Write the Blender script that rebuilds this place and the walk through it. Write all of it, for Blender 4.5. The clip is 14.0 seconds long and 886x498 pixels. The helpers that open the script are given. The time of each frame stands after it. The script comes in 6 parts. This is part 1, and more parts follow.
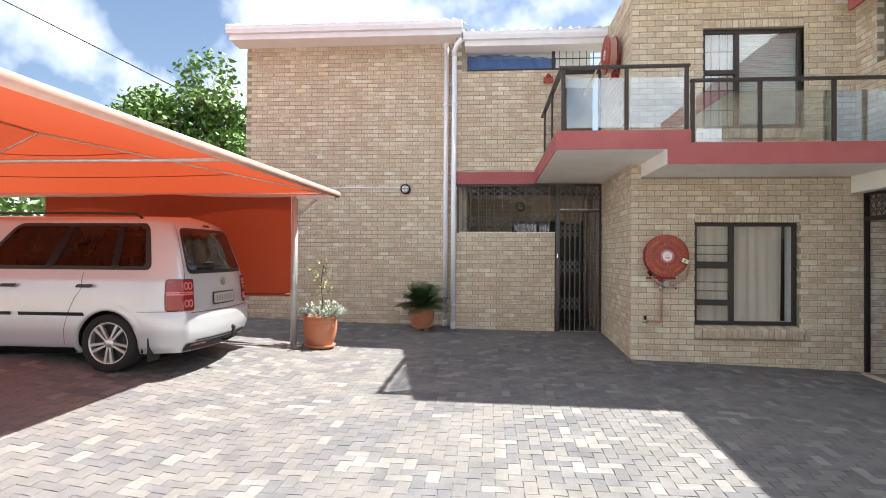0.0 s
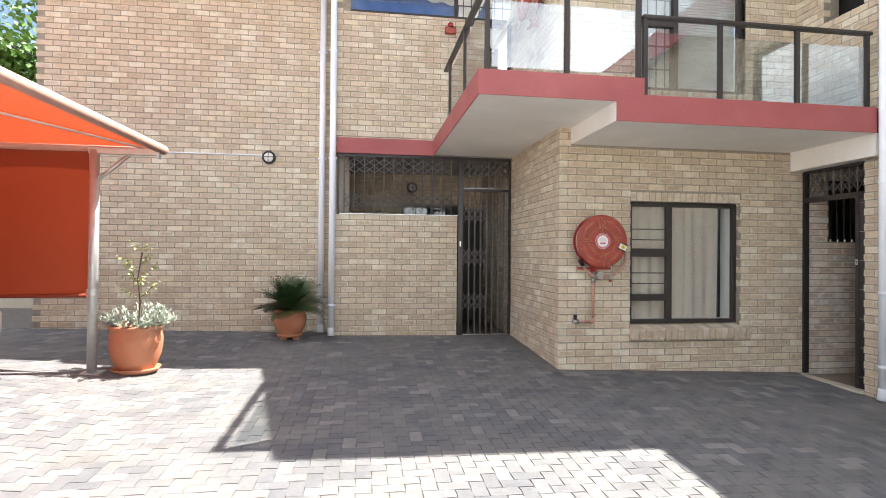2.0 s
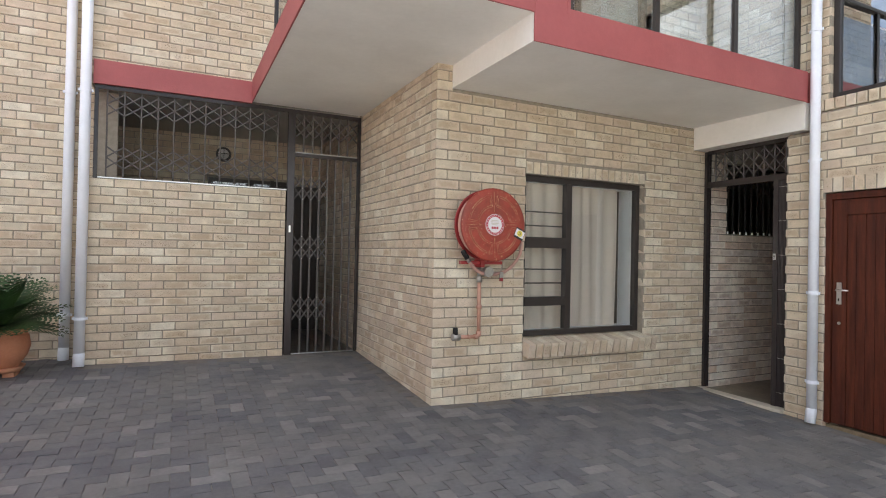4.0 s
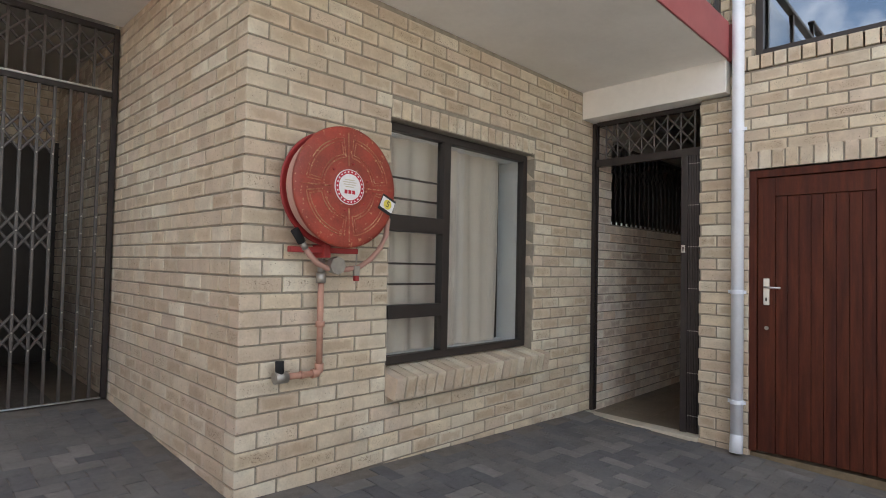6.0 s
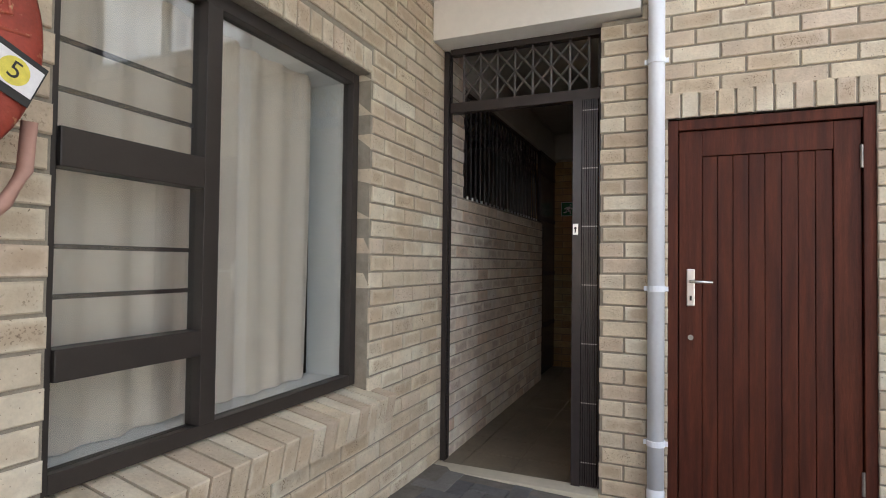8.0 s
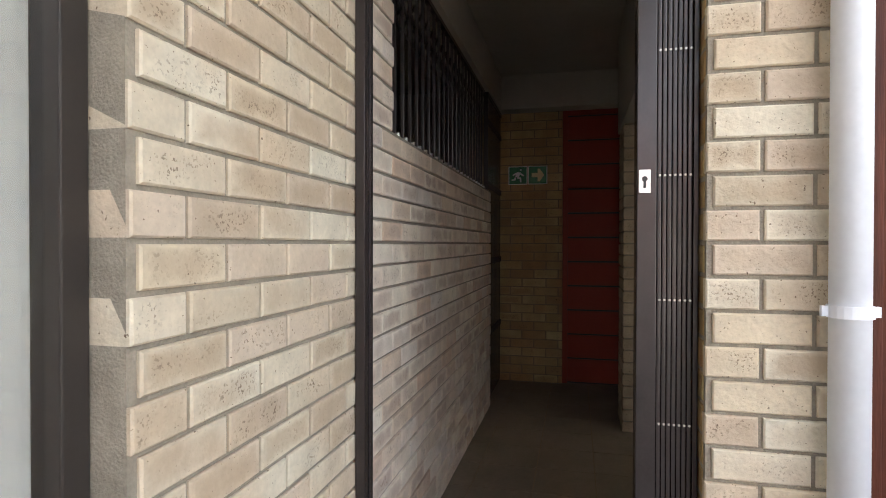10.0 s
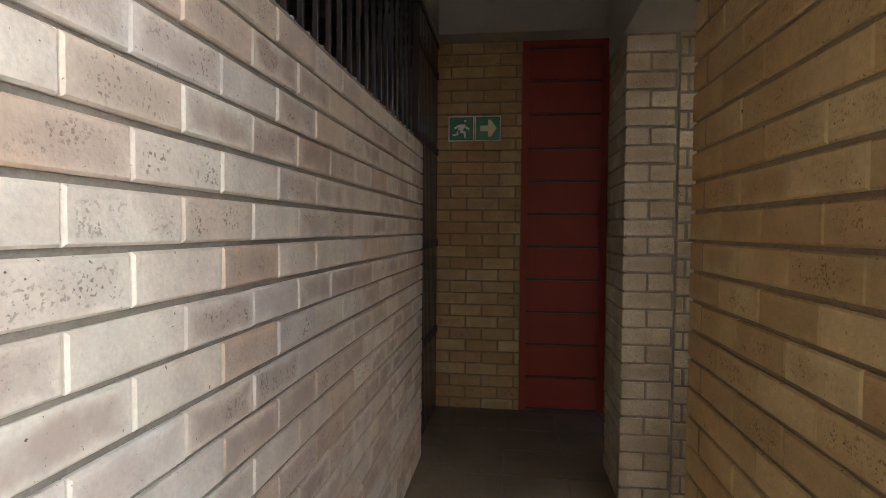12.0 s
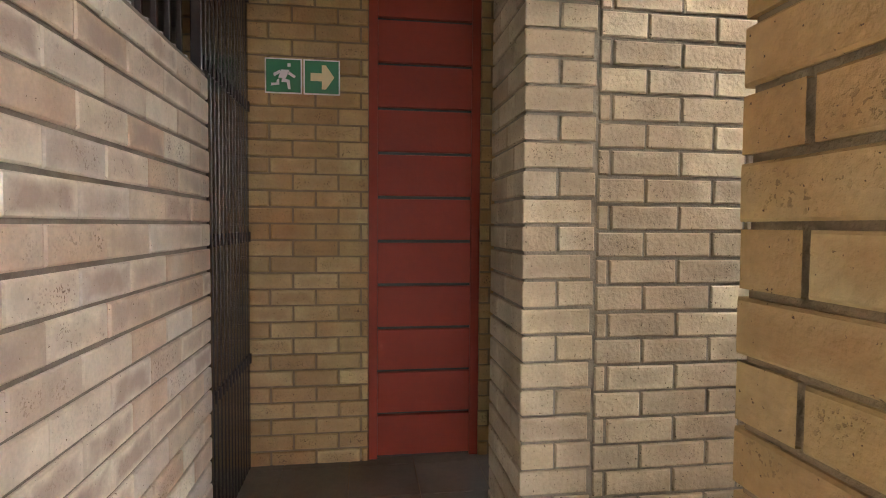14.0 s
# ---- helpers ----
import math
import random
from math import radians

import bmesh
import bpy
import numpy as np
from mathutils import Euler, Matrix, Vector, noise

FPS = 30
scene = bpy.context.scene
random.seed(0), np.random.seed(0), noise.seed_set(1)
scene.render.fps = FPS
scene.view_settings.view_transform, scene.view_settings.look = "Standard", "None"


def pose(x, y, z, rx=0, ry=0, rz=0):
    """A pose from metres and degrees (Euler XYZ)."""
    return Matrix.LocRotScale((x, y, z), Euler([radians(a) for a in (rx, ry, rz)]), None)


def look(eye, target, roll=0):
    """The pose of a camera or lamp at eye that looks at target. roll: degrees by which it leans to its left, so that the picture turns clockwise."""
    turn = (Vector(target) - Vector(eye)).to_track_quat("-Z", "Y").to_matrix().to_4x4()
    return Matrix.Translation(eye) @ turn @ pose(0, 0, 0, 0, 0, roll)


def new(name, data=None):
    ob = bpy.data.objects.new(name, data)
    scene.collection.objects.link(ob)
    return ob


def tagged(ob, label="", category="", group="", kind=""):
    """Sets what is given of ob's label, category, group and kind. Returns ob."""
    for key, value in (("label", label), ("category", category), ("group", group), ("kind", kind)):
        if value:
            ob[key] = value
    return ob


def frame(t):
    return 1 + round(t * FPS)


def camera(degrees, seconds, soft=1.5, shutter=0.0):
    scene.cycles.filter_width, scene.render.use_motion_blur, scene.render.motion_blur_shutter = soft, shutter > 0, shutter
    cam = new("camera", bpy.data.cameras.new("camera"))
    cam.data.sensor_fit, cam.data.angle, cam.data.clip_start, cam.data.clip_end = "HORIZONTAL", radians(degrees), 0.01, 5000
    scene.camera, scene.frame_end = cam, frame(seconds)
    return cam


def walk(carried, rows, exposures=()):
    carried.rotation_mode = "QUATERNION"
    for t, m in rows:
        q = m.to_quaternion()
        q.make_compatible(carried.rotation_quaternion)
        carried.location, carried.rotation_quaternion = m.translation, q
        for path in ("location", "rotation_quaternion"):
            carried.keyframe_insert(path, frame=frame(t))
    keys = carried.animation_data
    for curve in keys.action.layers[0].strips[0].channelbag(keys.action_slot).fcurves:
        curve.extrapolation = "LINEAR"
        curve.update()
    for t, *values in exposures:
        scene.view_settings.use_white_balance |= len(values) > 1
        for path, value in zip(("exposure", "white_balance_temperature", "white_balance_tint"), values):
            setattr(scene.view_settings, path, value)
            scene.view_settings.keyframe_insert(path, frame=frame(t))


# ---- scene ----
cam = camera(77.6, 14.0, soft=1.0)
PATH = [
    (0, (0.248, -0.051, 1.554), (0.085, 1.942, 1.577), 0.4),
    (0.5, (0.195, 0.446, 1.53), (0.138, 2.445, 1.553), 0.5),
    (1, (0.112, 0.974, 1.469), (0.182, 2.973, 1.492), 0.5),
    (1.5, (0.049, 1.519, 1.413), (0.232, 3.511, 1.435), 0.5),
    (2, (0.023, 2.065, 1.392), (0.316, 4.043, 1.411), 0.5),
    (2.5, (0.02, 2.605, 1.393), (0.448, 4.559, 1.411), 0.6),
    (3, (0.135, 3.116, 1.351), (0.708, 5.032, 1.371), 0.7),
    (3.2, (0.207, 3.327, 1.346), (0.83, 5.228, 1.366), 0.7),
    (5.3, (0.851, 5.399, 1.188), (2.101, 6.96, 1.236), 1.5),
    (5.5, (0.96, 5.512, 1.177), (2.25, 7.039, 1.233), 1.3),
    (6, (1.196, 5.942, 1.164), (2.616, 7.349, 1.226), 1.2),
    (6.5, (1.457, 6.321, 1.164), (3.019, 7.569, 1.228), 1.1),
    (7, (1.781, 6.641, 1.16), (3.455, 7.734, 1.217), 1.0),
    (7.5, (2.126, 6.92, 1.171), (3.904, 7.832, 1.224), 0.9),
    (8, (2.505, 7.147, 1.145), (4.343, 7.933, 1.193), 0.7),
    (8.2, (2.653, 7.22, 1.13), (4.506, 7.97, 1.19), 0.7),
    (10.3, (4.349, 7.931, 1.178), (6.3, 8.372, 1.142), 0.3),
    (10.5, (4.474, 7.956, 1.169), (6.428, 8.381, 1.127), 0.5),
    (11, (4.856, 7.983, 1.146), (6.819, 8.366, 1.101), 0.5),
    (11.5, (5.259, 8.046, 1.13), (7.235, 8.356, 1.076), 0.4),
    (12, (5.584, 8.055, 1.124), (7.567, 8.304, 1.053), 0.4),
    (12.5, (5.897, 8.025, 1.132), (7.887, 8.209, 1.059), 0.4),
    (13, (6.206, 8.009, 1.107), (8.201, 8.115, 1.023), 0.4),
    (13.5, (6.434, 8.024, 1.095), (8.431, 7.954, 1.011), 0.5),
    (14, (6.601, 8.017, 1.094), (8.58, 7.736, 1.007), 0.4),
]
EXPO = [(0, 1.6), (1.5, 1.9), (3.0, 2.08), (5.5, 1.75), (6.5, 1.82), (8.0, 2.12), (10.5, 3.0), (11.0, 3.15), (11.5, 3.55), (12.0, 3.8), (12.5, 4.05), (13.0, 4.35), (13.5, 4.95), (14.0, 5.45)]
walk(cam, [(t, look(eye, target, roll)) for t, eye, target, roll in PATH], EXPO)

# ---- sky and sun ----
SUN_DIR = Vector((0.54, 0.27, 1.0)).normalized()
world = bpy.data.worlds.new("sky")
scene.world = world
world.use_nodes = True
wn, wl = world.node_tree.nodes, world.node_tree.links
bg = wn["Background"]
sky = wn.new("ShaderNodeTexSky")
sky.sky_type = "NISHITA"
sky.sun_disc = False
sky.sun_elevation = math.asin(SUN_DIR.z)
sky.sun_rotation = math.atan2(SUN_DIR.x, SUN_DIR.y)
sky.dust_density = 1.4
cl = wn.new("ShaderNodeTexNoise")
cl.inputs["Scale"].default_value = 2.2
cl.inputs["Detail"].default_value = 6
cl.inputs["Roughness"].default_value = 0.55
wtc = wn.new("ShaderNodeTexCoord")
wl.new(wtc.outputs["Generated"], cl.inputs["Vector"])
cr = wn.new("ShaderNodeValToRGB")
cr.color_ramp.elements[0].position, cr.color_ramp.elements[1].position = 0.46, 0.64
wl.new(cl.outputs["Fac"], cr.inputs["Fac"])
cmix = wn.new("ShaderNodeMix")
cmix.data_type = "RGBA"
wl.new(cr.outputs["Color"], cmix.inputs["Factor"])
wl.new(sky.outputs["Color"], cmix.inputs[6])
cmix.inputs[7].default_value = (13.0, 13.2, 13.6, 1)
wl.new(cmix.outputs[2], bg.inputs["Color"])
bg.inputs["Strength"].default_value = 0.062

sun_data = bpy.data.lights.new("sun", "SUN")
sun_data.energy, sun_data.angle, sun_data.color = 5.0, radians(0.6), (1.0, 0.96, 0.90)
sun = new("sun", sun_data)
sun.rotation_euler = (-SUN_DIR).to_track_quat("-Z", "Y").to_euler()


# ---- materials ----
def material(name, color, rough=0.6, metal=0.0, vary=0.12, scale=6.0, bump=0.0, bump_scale=60.0, second=None, spots=None, pieces=None, coat=0.0, spec=None, stretch=None, trans=0.0, blotch=None):
    """A procedural surface: two scales of noise over a base colour, optional piece-to-piece colours, fired blotches, spots and relief."""
    m = bpy.data.materials.new(name)
    m.use_nodes = True
    n, l = m.node_tree.nodes, m.node_tree.links
    b = n["Principled BSDF"]
    geo = n.new("ShaderNodeNewGeometry")
    src = geo.outputs["Position"]
    if stretch:
        mp = n.new("ShaderNodeMapping")
        mp.inputs["Scale"].default_value = stretch
        l.new(src, mp.inputs["Vector"])
        src = mp.outputs["Vector"]

    def noise_node(s, detail=4):
        t = n.new("ShaderNodeTexNoise")
        t.inputs["Scale"].default_value = s
        t.inputs["Detail"].default_value = detail
        l.new(src, t.inputs["Vector"])
        return t.outputs["Fac"]

    def mix(fac, a, bcol, mode="MIX"):
        x = n.new("ShaderNodeMix")
        x.data_type, x.blend_type = "RGBA", mode
        for sock, v in ((x.inputs["Factor"], fac), (x.inputs[6], a), (x.inputs[7], bcol)):
            if isinstance(v, bpy.types.NodeSocket):
                l.new(v, sock)
            elif isinstance(v, (tuple, list)):
                sock.default_value = (*v, 1)
            else:
                sock.default_value = v
        return x.outputs[2]

    def ramp(fac, lo, hi, c0=(0, 0, 0), c1=(1, 1, 1)):
        r = n.new("ShaderNodeValToRGB")
        r.color_ramp.elements[0].position, r.color_ramp.elements[1].position = lo, hi
        r.color_ramp.elements[0].color, r.color_ramp.elements[1].color = (*c0, 1), (*c1, 1)
        l.new(fac, r.inputs["Fac"])
        return r.outputs["Color"]

    col = color
    if pieces:
        info = n.new("ShaderNodeObjectInfo")
        add = n.new("ShaderNodeMath")
        add.operation = "ADD"
        l.new(info.outputs["Random"], add.inputs[0])
        l.new(geo.outputs["Random Per Island"], add.inputs[1])
        fr = n.new("ShaderNodeMath")
        fr.operation = "FRACT"
        l.new(add.outputs[0], fr.inputs[0])
        r = n.new("ShaderNodeValToRGB")
        r.color_ramp.interpolation = "CONSTANT" if len(pieces) > 5 else "LINEAR"
        while len(r.color_ramp.elements) < len(pieces):
            r.color_ramp.elements.new(0.5)
        for i, c in enumerate(pieces):
            r.color_ramp.elements[i].position = i / len(pieces)
            r.color_ramp.elements[i].color = (*c, 1)
        l.new(fr.outputs[0], r.inputs["Fac"])
        col = r.outputs["Color"]
    if second:
        col = mix(ramp(noise_node(scale * 0.35, 5), 0.42, 0.68), col, second)
    f1 = ramp(noise_node(scale), 0.25, 0.75, (1 - vary,) * 3, (1 + vary,) * 3)
    col = mix(1.0, col, f1, "MULTIPLY")
    f2 = ramp(noise_node(scale * 9, 6), 0.2, 0.8, (1 - vary * 0.7,) * 3, (1 + vary * 0.7,) * 3)
    col = mix(1.0, col, f2, "MULTIPLY")
    pits = None
    if blotch:
        def calc(op, a, b2=0.0):
            x = n.new("ShaderNodeMath")
            x.operation = op
            for sock, v in ((x.inputs[0], a), (x.inputs[1], b2)):
                if isinstance(v, bpy.types.NodeSocket):
                    l.new(v, sock)
                else:
                    sock.default_value = v
            return x.outputs[0]
        uv = n.new("ShaderNodeUVMap")
        uv.uv_map = "face"
        sep = n.new("ShaderNodeSeparateXYZ")
        l.new(uv.outputs[0], sep.inputs[0])
        du = calc("POWER", calc("ABSOLUTE", calc("SUBTRACT", calc("MULTIPLY", sep.outputs[0], 2.0), 1.0)), 5.0)
        dv = calc("POWER", calc("ABSOLUTE", calc("SUBTRACT", calc("MULTIPLY", sep.outputs[1], 2.0), 1.0)), 2.5)
        inside = calc("SUBTRACT", 1.0, calc("MAXIMUM", du, dv))
        patch = calc("ADD", inside, calc("MULTIPLY", calc("SUBTRACT", noise_node(16, 4), 0.5), 1.5))
        mask = ramp(patch, 0.35, 1.05)
        per = ramp(calc("FRACT", calc("MULTIPLY", fr.outputs[0], 7.31)), 0.25, 1.0)
        col = mix(calc("MULTIPLY", calc("MULTIPLY", mask, per), blotch[1]), col, blotch[0])
        per2 = ramp(calc("FRACT", calc("MULTIPLY", fr.outputs[0], 13.7)), 0.30, 0.85)
        field = calc("MULTIPLY", calc("MULTIPLY", ramp(noise_node(13, 2), 0.40, 0.60), per2), mask)
        pits = calc("MULTIPLY", ramp(noise_node(150, 2), 0.575, 0.63), field)
        col = mix(calc("MULTIPLY", pits, 0.85), col, blotch[2])
    if spots:
        sc, c, lo, hi = spots
        col = mix(ramp(noise_node(sc, 3), lo, hi), col, c)
    if isinstance(col, bpy.types.NodeSocket):
        l.new(col, b.inputs["Base Color"])
    b.inputs["Roughness"].default_value = rough
    b.inputs["Metallic"].default_value = metal
    if spec is not None:
        b.inputs["Specular IOR Level"].default_value = spec
    if coat:
        b.inputs["Coat Weight"].default_value = coat
        b.inputs["Coat Roughness"].default_value = 0.05
    if trans:
        b.inputs["Transmission Weight"].default_value = trans
    if bump:
        bn = n.new("ShaderNodeBump")
        bn.inputs["Strength"].default_value = bump
        bn.inputs["Distance"].default_value = 0.01
        height = noise_node(bump_scale, 6)
        if pits is not None:
            height = calc("SUBTRACT", height, calc("MULTIPLY", pits, 0.9))
        l.new(height, bn.inputs["Height"])
        l.new(bn.outputs["Normal"], b.inputs["Normal"])
    return m


def glass_material(name, tint=(0.9, 0.95, 0.95), clear=0.85, mirror=0.045):
    """A thin pane: mostly clear, with a real mirror gloss by Fresnel."""
    m = bpy.data.materials.new(name)
    m.use_nodes = True
    n, l = m.node_tree.nodes, m.node_tree.links
    n.remove(n["Principled BSDF"])
    out = n["Material Output"]
    tr = n.new("ShaderNodeBsdfTransparent")
    tr.inputs["Color"].default_value = (*[c * clear for c in tint], 1)
    gl = n.new("ShaderNodeBsdfGlossy")
    gl.inputs["Roughness"].default_value = 0.01
    lw = n.new("ShaderNodeLayerWeight")
    lw.inputs["Blend"].default_value = 0.5
    pw_ = n.new("ShaderNodeMath")
    pw_.operation = "POWER"
    l.new(lw.outputs["Facing"], pw_.inputs[0])
    pw_.inputs[1].default_value = 4.0
    fr = n.new("ShaderNodeMath")
    fr.operation = "MULTIPLY_ADD"
    l.new(pw_.outputs[0], fr.inputs[0])
    fr.inputs[1].default_value, fr.inputs[2].default_value = 0.9, mirror
    mx = n.new("ShaderNodeMixShader")
    l.new(fr.outputs[0], mx.inputs["Fac"])
    l.new(tr.outputs[0], mx.inputs[1])
    l.new(gl.outputs[0], mx.inputs[2])
    l.new(mx.outputs[0], out.inputs["Surface"])
    return m


def cloth_material(name, color, through_color, amount, weave=900.0, holes=0.0):
    """Woven cloth that lets part of the light through."""
    m = material(name, color, 0.85, vary=0.06, scale=1.3, bump=0.15, bump_scale=weave)
    n, l = m.node_tree.nodes, m.node_tree.links
    b = n["Principled BSDF"]
    tl = n.new("ShaderNodeBsdfTranslucent")
    tl.inputs["Color"].default_value = (*through_color, 1)
    mx = n.new("ShaderNodeMixShader")
    mx.inputs["Fac"].default_value = amount
    l.new(b.outputs[0], mx.inputs[1])
    l.new(tl.outputs[0], mx.inputs[2])
    l.new(mx.outputs[0], n["Material Output"].inputs["Surface"])
    return m


BRICKS = ((0.65, 0.575, 0.445), (0.57, 0.495, 0.375), (0.69, 0.62, 0.49), (0.545, 0.45, 0.345), (0.71, 0.65, 0.52), (0.61, 0.51, 0.40), (0.67, 0.575, 0.425))
M_BRICK = material("cream face brick", (0.5, 0.4, 0.25), 0.82, vary=0.13, scale=9, bump=0.36, bump_scale=80, pieces=BRICKS,
                   second=(0.58, 0.475, 0.35), spots=(120, (0.17, 0.12, 0.085), 0.68, 0.72), spec=0.25, blotch=((0.43, 0.325, 0.22), 0.75, (0.15, 0.10, 0.065)))
BRICKS_IN = ((0.46, 0.335, 0.165), (0.40, 0.285, 0.135), (0.49, 0.365, 0.185), (0.37, 0.25, 0.12), (0.50, 0.385, 0.20), (0.42, 0.295, 0.145))
M_BRICK_IN = material("yellow face brick", (0.5, 0.4, 0.25), 0.75, vary=0.15, scale=9, bump=0.42, bump_scale=70, pieces=BRICKS_IN,
                      second=(0.42, 0.26, 0.115), spots=(120, (0.12, 0.07, 0.04), 0.68, 0.72), spec=0.3, blotch=((0.33, 0.20, 0.09), 0.6, (0.10, 0.06, 0.03)))
# Pinkish-grey brick, with cool skylight mixed into the paler tones.
BRICKS_PALE = ((0.74, 0.675, 0.575), (0.60, 0.505, 0.41), (0.75, 0.68, 0.575), (0.68, 0.575, 0.46), (0.77, 0.715, 0.615), (0.66, 0.605, 0.55), (0.62, 0.475, 0.36), (0.72, 0.665, 0.60))
M_BRICK_PALE = material("pinkish-grey face brick with skylight tint", (0.5, 0.4, 0.25), 0.7, vary=0.14, scale=14, bump=0.3, bump_scale=80, pieces=BRICKS_PALE,
                        second=(0.68, 0.58, 0.49), spots=(120, (0.17, 0.12, 0.085), 0.69, 0.73), spec=0.3, blotch=((0.44, 0.345, 0.29), 0.9, (0.20, 0.14, 0.10)))
# Darker than the cream brick, to take down the light on the pier.
BRICKS_PIER = ((0.54, 0.455, 0.33), (0.48, 0.40, 0.30), (0.58, 0.495, 0.365), (0.45, 0.365, 0.265), (0.60, 0.52, 0.385), (0.50, 0.41, 0.29))
M_BRICK_PIER = material("greyish-tan face brick darkened for shade", (0.4, 0.33, 0.25), 0.8, vary=0.15, scale=10, bump=0.4, bump_scale=75, pieces=BRICKS_PIER,
                        second=(0.40, 0.31, 0.22), spots=(120, (0.14, 0.10, 0.07), 0.66, 0.70), spec=0.25, blotch=((0.34, 0.265, 0.19), 0.7, (0.10, 0.07, 0.05)))
# Darker copy of the mortar: joint shade is put into its colour.
M_MORTAR_SHADED = material("grey-brown shaded mortar", (0.26, 0.23, 0.19), 0.95, vary=0.18, scale=20, bump=0.5, bump_scale=160)
M_MORTAR = material("mortar", (0.315, 0.277, 0.22), 0.95, vary=0.18, scale=20, bump=0.5, bump_scale=160)
M_MORTAR_IN = material("brown mortar", (0.24, 0.18, 0.11), 0.95, vary=0.18, scale=20, bump=0.5, bump_scale=160)
M_PLASTER = material("white painted plaster", (0.87, 0.85, 0.81), 0.7, vary=0.04, scale=2.5, bump=0.15, bump_scale=45, second=(0.80, 0.77, 0.72))
# Darker than the white plaster: the shade indoors is put into this paint.
M_CEIL = material("ceiling paint darkened for shade", (0.42, 0.39, 0.34), 0.8, vary=0.06, scale=2.5, bump=0.12, bump_scale=45)
M_SLABRED = material("dull red wall paint", (0.34, 0.085, 0.085), 0.6, vary=0.07, scale=3, bump=0.15, bump_scale=60, second=(0.38, 0.11, 0.105))
PAVERS = ((0.134, 0.134, 0.140), (0.150, 0.148, 0.149), (0.124, 0.125, 0.131), (0.141, 0.140, 0.144), (0.225, 0.218, 0.208), (0.135, 0.134, 0.139), (0.168, 0.164, 0.160), (0.121, 0.121, 0.127), (0.192, 0.187, 0.179), (0.144, 0.142, 0.143))
M_PAVER = material("grey concrete paver", (0.3, 0.28, 0.25), 0.88, vary=0.17, scale=4, bump=0.5, bump_scale=220, pieces=PAVERS, second=(0.175, 0.168, 0.158), spec=0.25)
M_JOINT = material("sandy joint", (0.165, 0.15, 0.132), 0.97, vary=0.2, scale=14, bump=0.4, bump_scale=200)
M_BRONZE = material("dark bronze aluminium", (0.045, 0.038, 0.034), 0.42, metal=0.3, vary=0.08, scale=12)
M_GATE = material("dark brown powder-coated steel", (0.046, 0.038, 0.037), 0.26, metal=0.25, vary=0.10, scale=14)
# Lighter copy of the gate steel: light caught by the bars is painted in.
M_GATE_LIT = material("gate steel lightened as if catching light", (0.100, 0.088, 0.083), 0.38, metal=0.3, vary=0.12, scale=14)
M_STEEL = material("bright steel", (0.72, 0.72, 0.70), 0.28, metal=1.0, vary=0.05, scale=20)
M_GALV = material("galvanised steel", (0.52, 0.53, 0.52), 0.45, metal=0.6, vary=0.12, scale=14)
M_PVC = material("white painted pipe", (0.82, 0.85, 0.91), 0.6, vary=0.04, scale=6)
M_GLASS = glass_material("window glass", (0.95, 0.97, 0.97), 0.97, 0.085)
M_SKYGLASS = glass_material("dark reflective glass", (0.9, 0.95, 0.97), 0.6, 0.55)
M_UPGLASS = glass_material("upper window glass", (0.95, 0.98, 0.98), 0.97, 0.13)
M_BALGLASS = glass_material("balcony glass", (0.92, 0.97, 0.98), 0.94, 0.24)
M_CURTAIN = cloth_material("cream curtain", (0.86, 0.74, 0.63), (0.8, 0.62, 0.45), 0.12)
M_CREAMPIPE = material("cream plastic pipe", (0.62, 0.52, 0.38), 0.5, vary=0.06, scale=8)
M_WHITE = material("white paint", (0.86, 0.86, 0.85), 0.5, vary=0.03, scale=5)
M_WOOD = material("red-brown varnished wood", (0.090, 0.022, 0.010), 0.55, vary=0.34, scale=5, bump=0.2, bump_scale=30, stretch=(8, 8, 0.6), second=(0.058, 0.014, 0.008), spec=0.25)
M_ORANGE = cloth_material("orange shade cloth", (0.38, 0.09, 0.05), (0.36, 0.055, 0.018), 0.35)
M_NETRED = cloth_material("dark orange shade cloth", (0.27, 0.048, 0.020), (0.33, 0.048, 0.014), 0.24)
M_REEL = material("weathered red enamel", (0.33, 0.050, 0.030), 0.48, vary=0.24, scale=11, bump=0.3, bump_scale=80, second=(0.25, 0.048, 0.030), spots=(46, (0.50, 0.23, 0.12), 0.64, 0.72))
M_REELWORN = material("red enamel worn to dull ochre on the ribs", (0.33, 0.065, 0.035), 0.55, vary=0.25, scale=30, bump=0.3, bump_scale=120, second=(0.42, 0.20, 0.10), spots=(70, (0.55, 0.32, 0.17), 0.56, 0.68))
M_REELRED = material("red enamel", (0.33, 0.03, 0.03), 0.45, vary=0.1, scale=8)
M_HOSE = material("faded pink rubber hose", (0.52, 0.30, 0.24), 0.65, vary=0.08, scale=10)
M_PIPE = material("pink-brown painted pipe", (0.46, 0.25, 0.18), 0.6, vary=0.12, scale=12)
M_BLACK = material("black rubber", (0.011, 0.011, 0.011), 0.85, vary=0.15, scale=10)
M_BRASS = material("dull plated fitting", (0.40, 0.38, 0.34), 0.45, metal=0.7, vary=0.15, scale=30)
M_LABEL = material("white label", (0.78, 0.76, 0.76), 0.5, vary=0.06, scale=60)
M_LABELRED = material("red print", (0.45, 0.02, 0.04), 0.5, vary=0.05, scale=40)
M_YELLOW = material("yellow sticker", (0.72, 0.62, 0.10), 0.5, vary=0.15, scale=50)
M_SIGNYELLOW = material("pale yellow sign print", (0.72, 0.68, 0.36), 0.5, vary=0.05)
# Black for print, and for sheets that stand in for room darkness.
M_INK_SHADE = material("plain black for print and unlit rooms", (0.02, 0.02, 0.02), 0.5, vary=0.05)
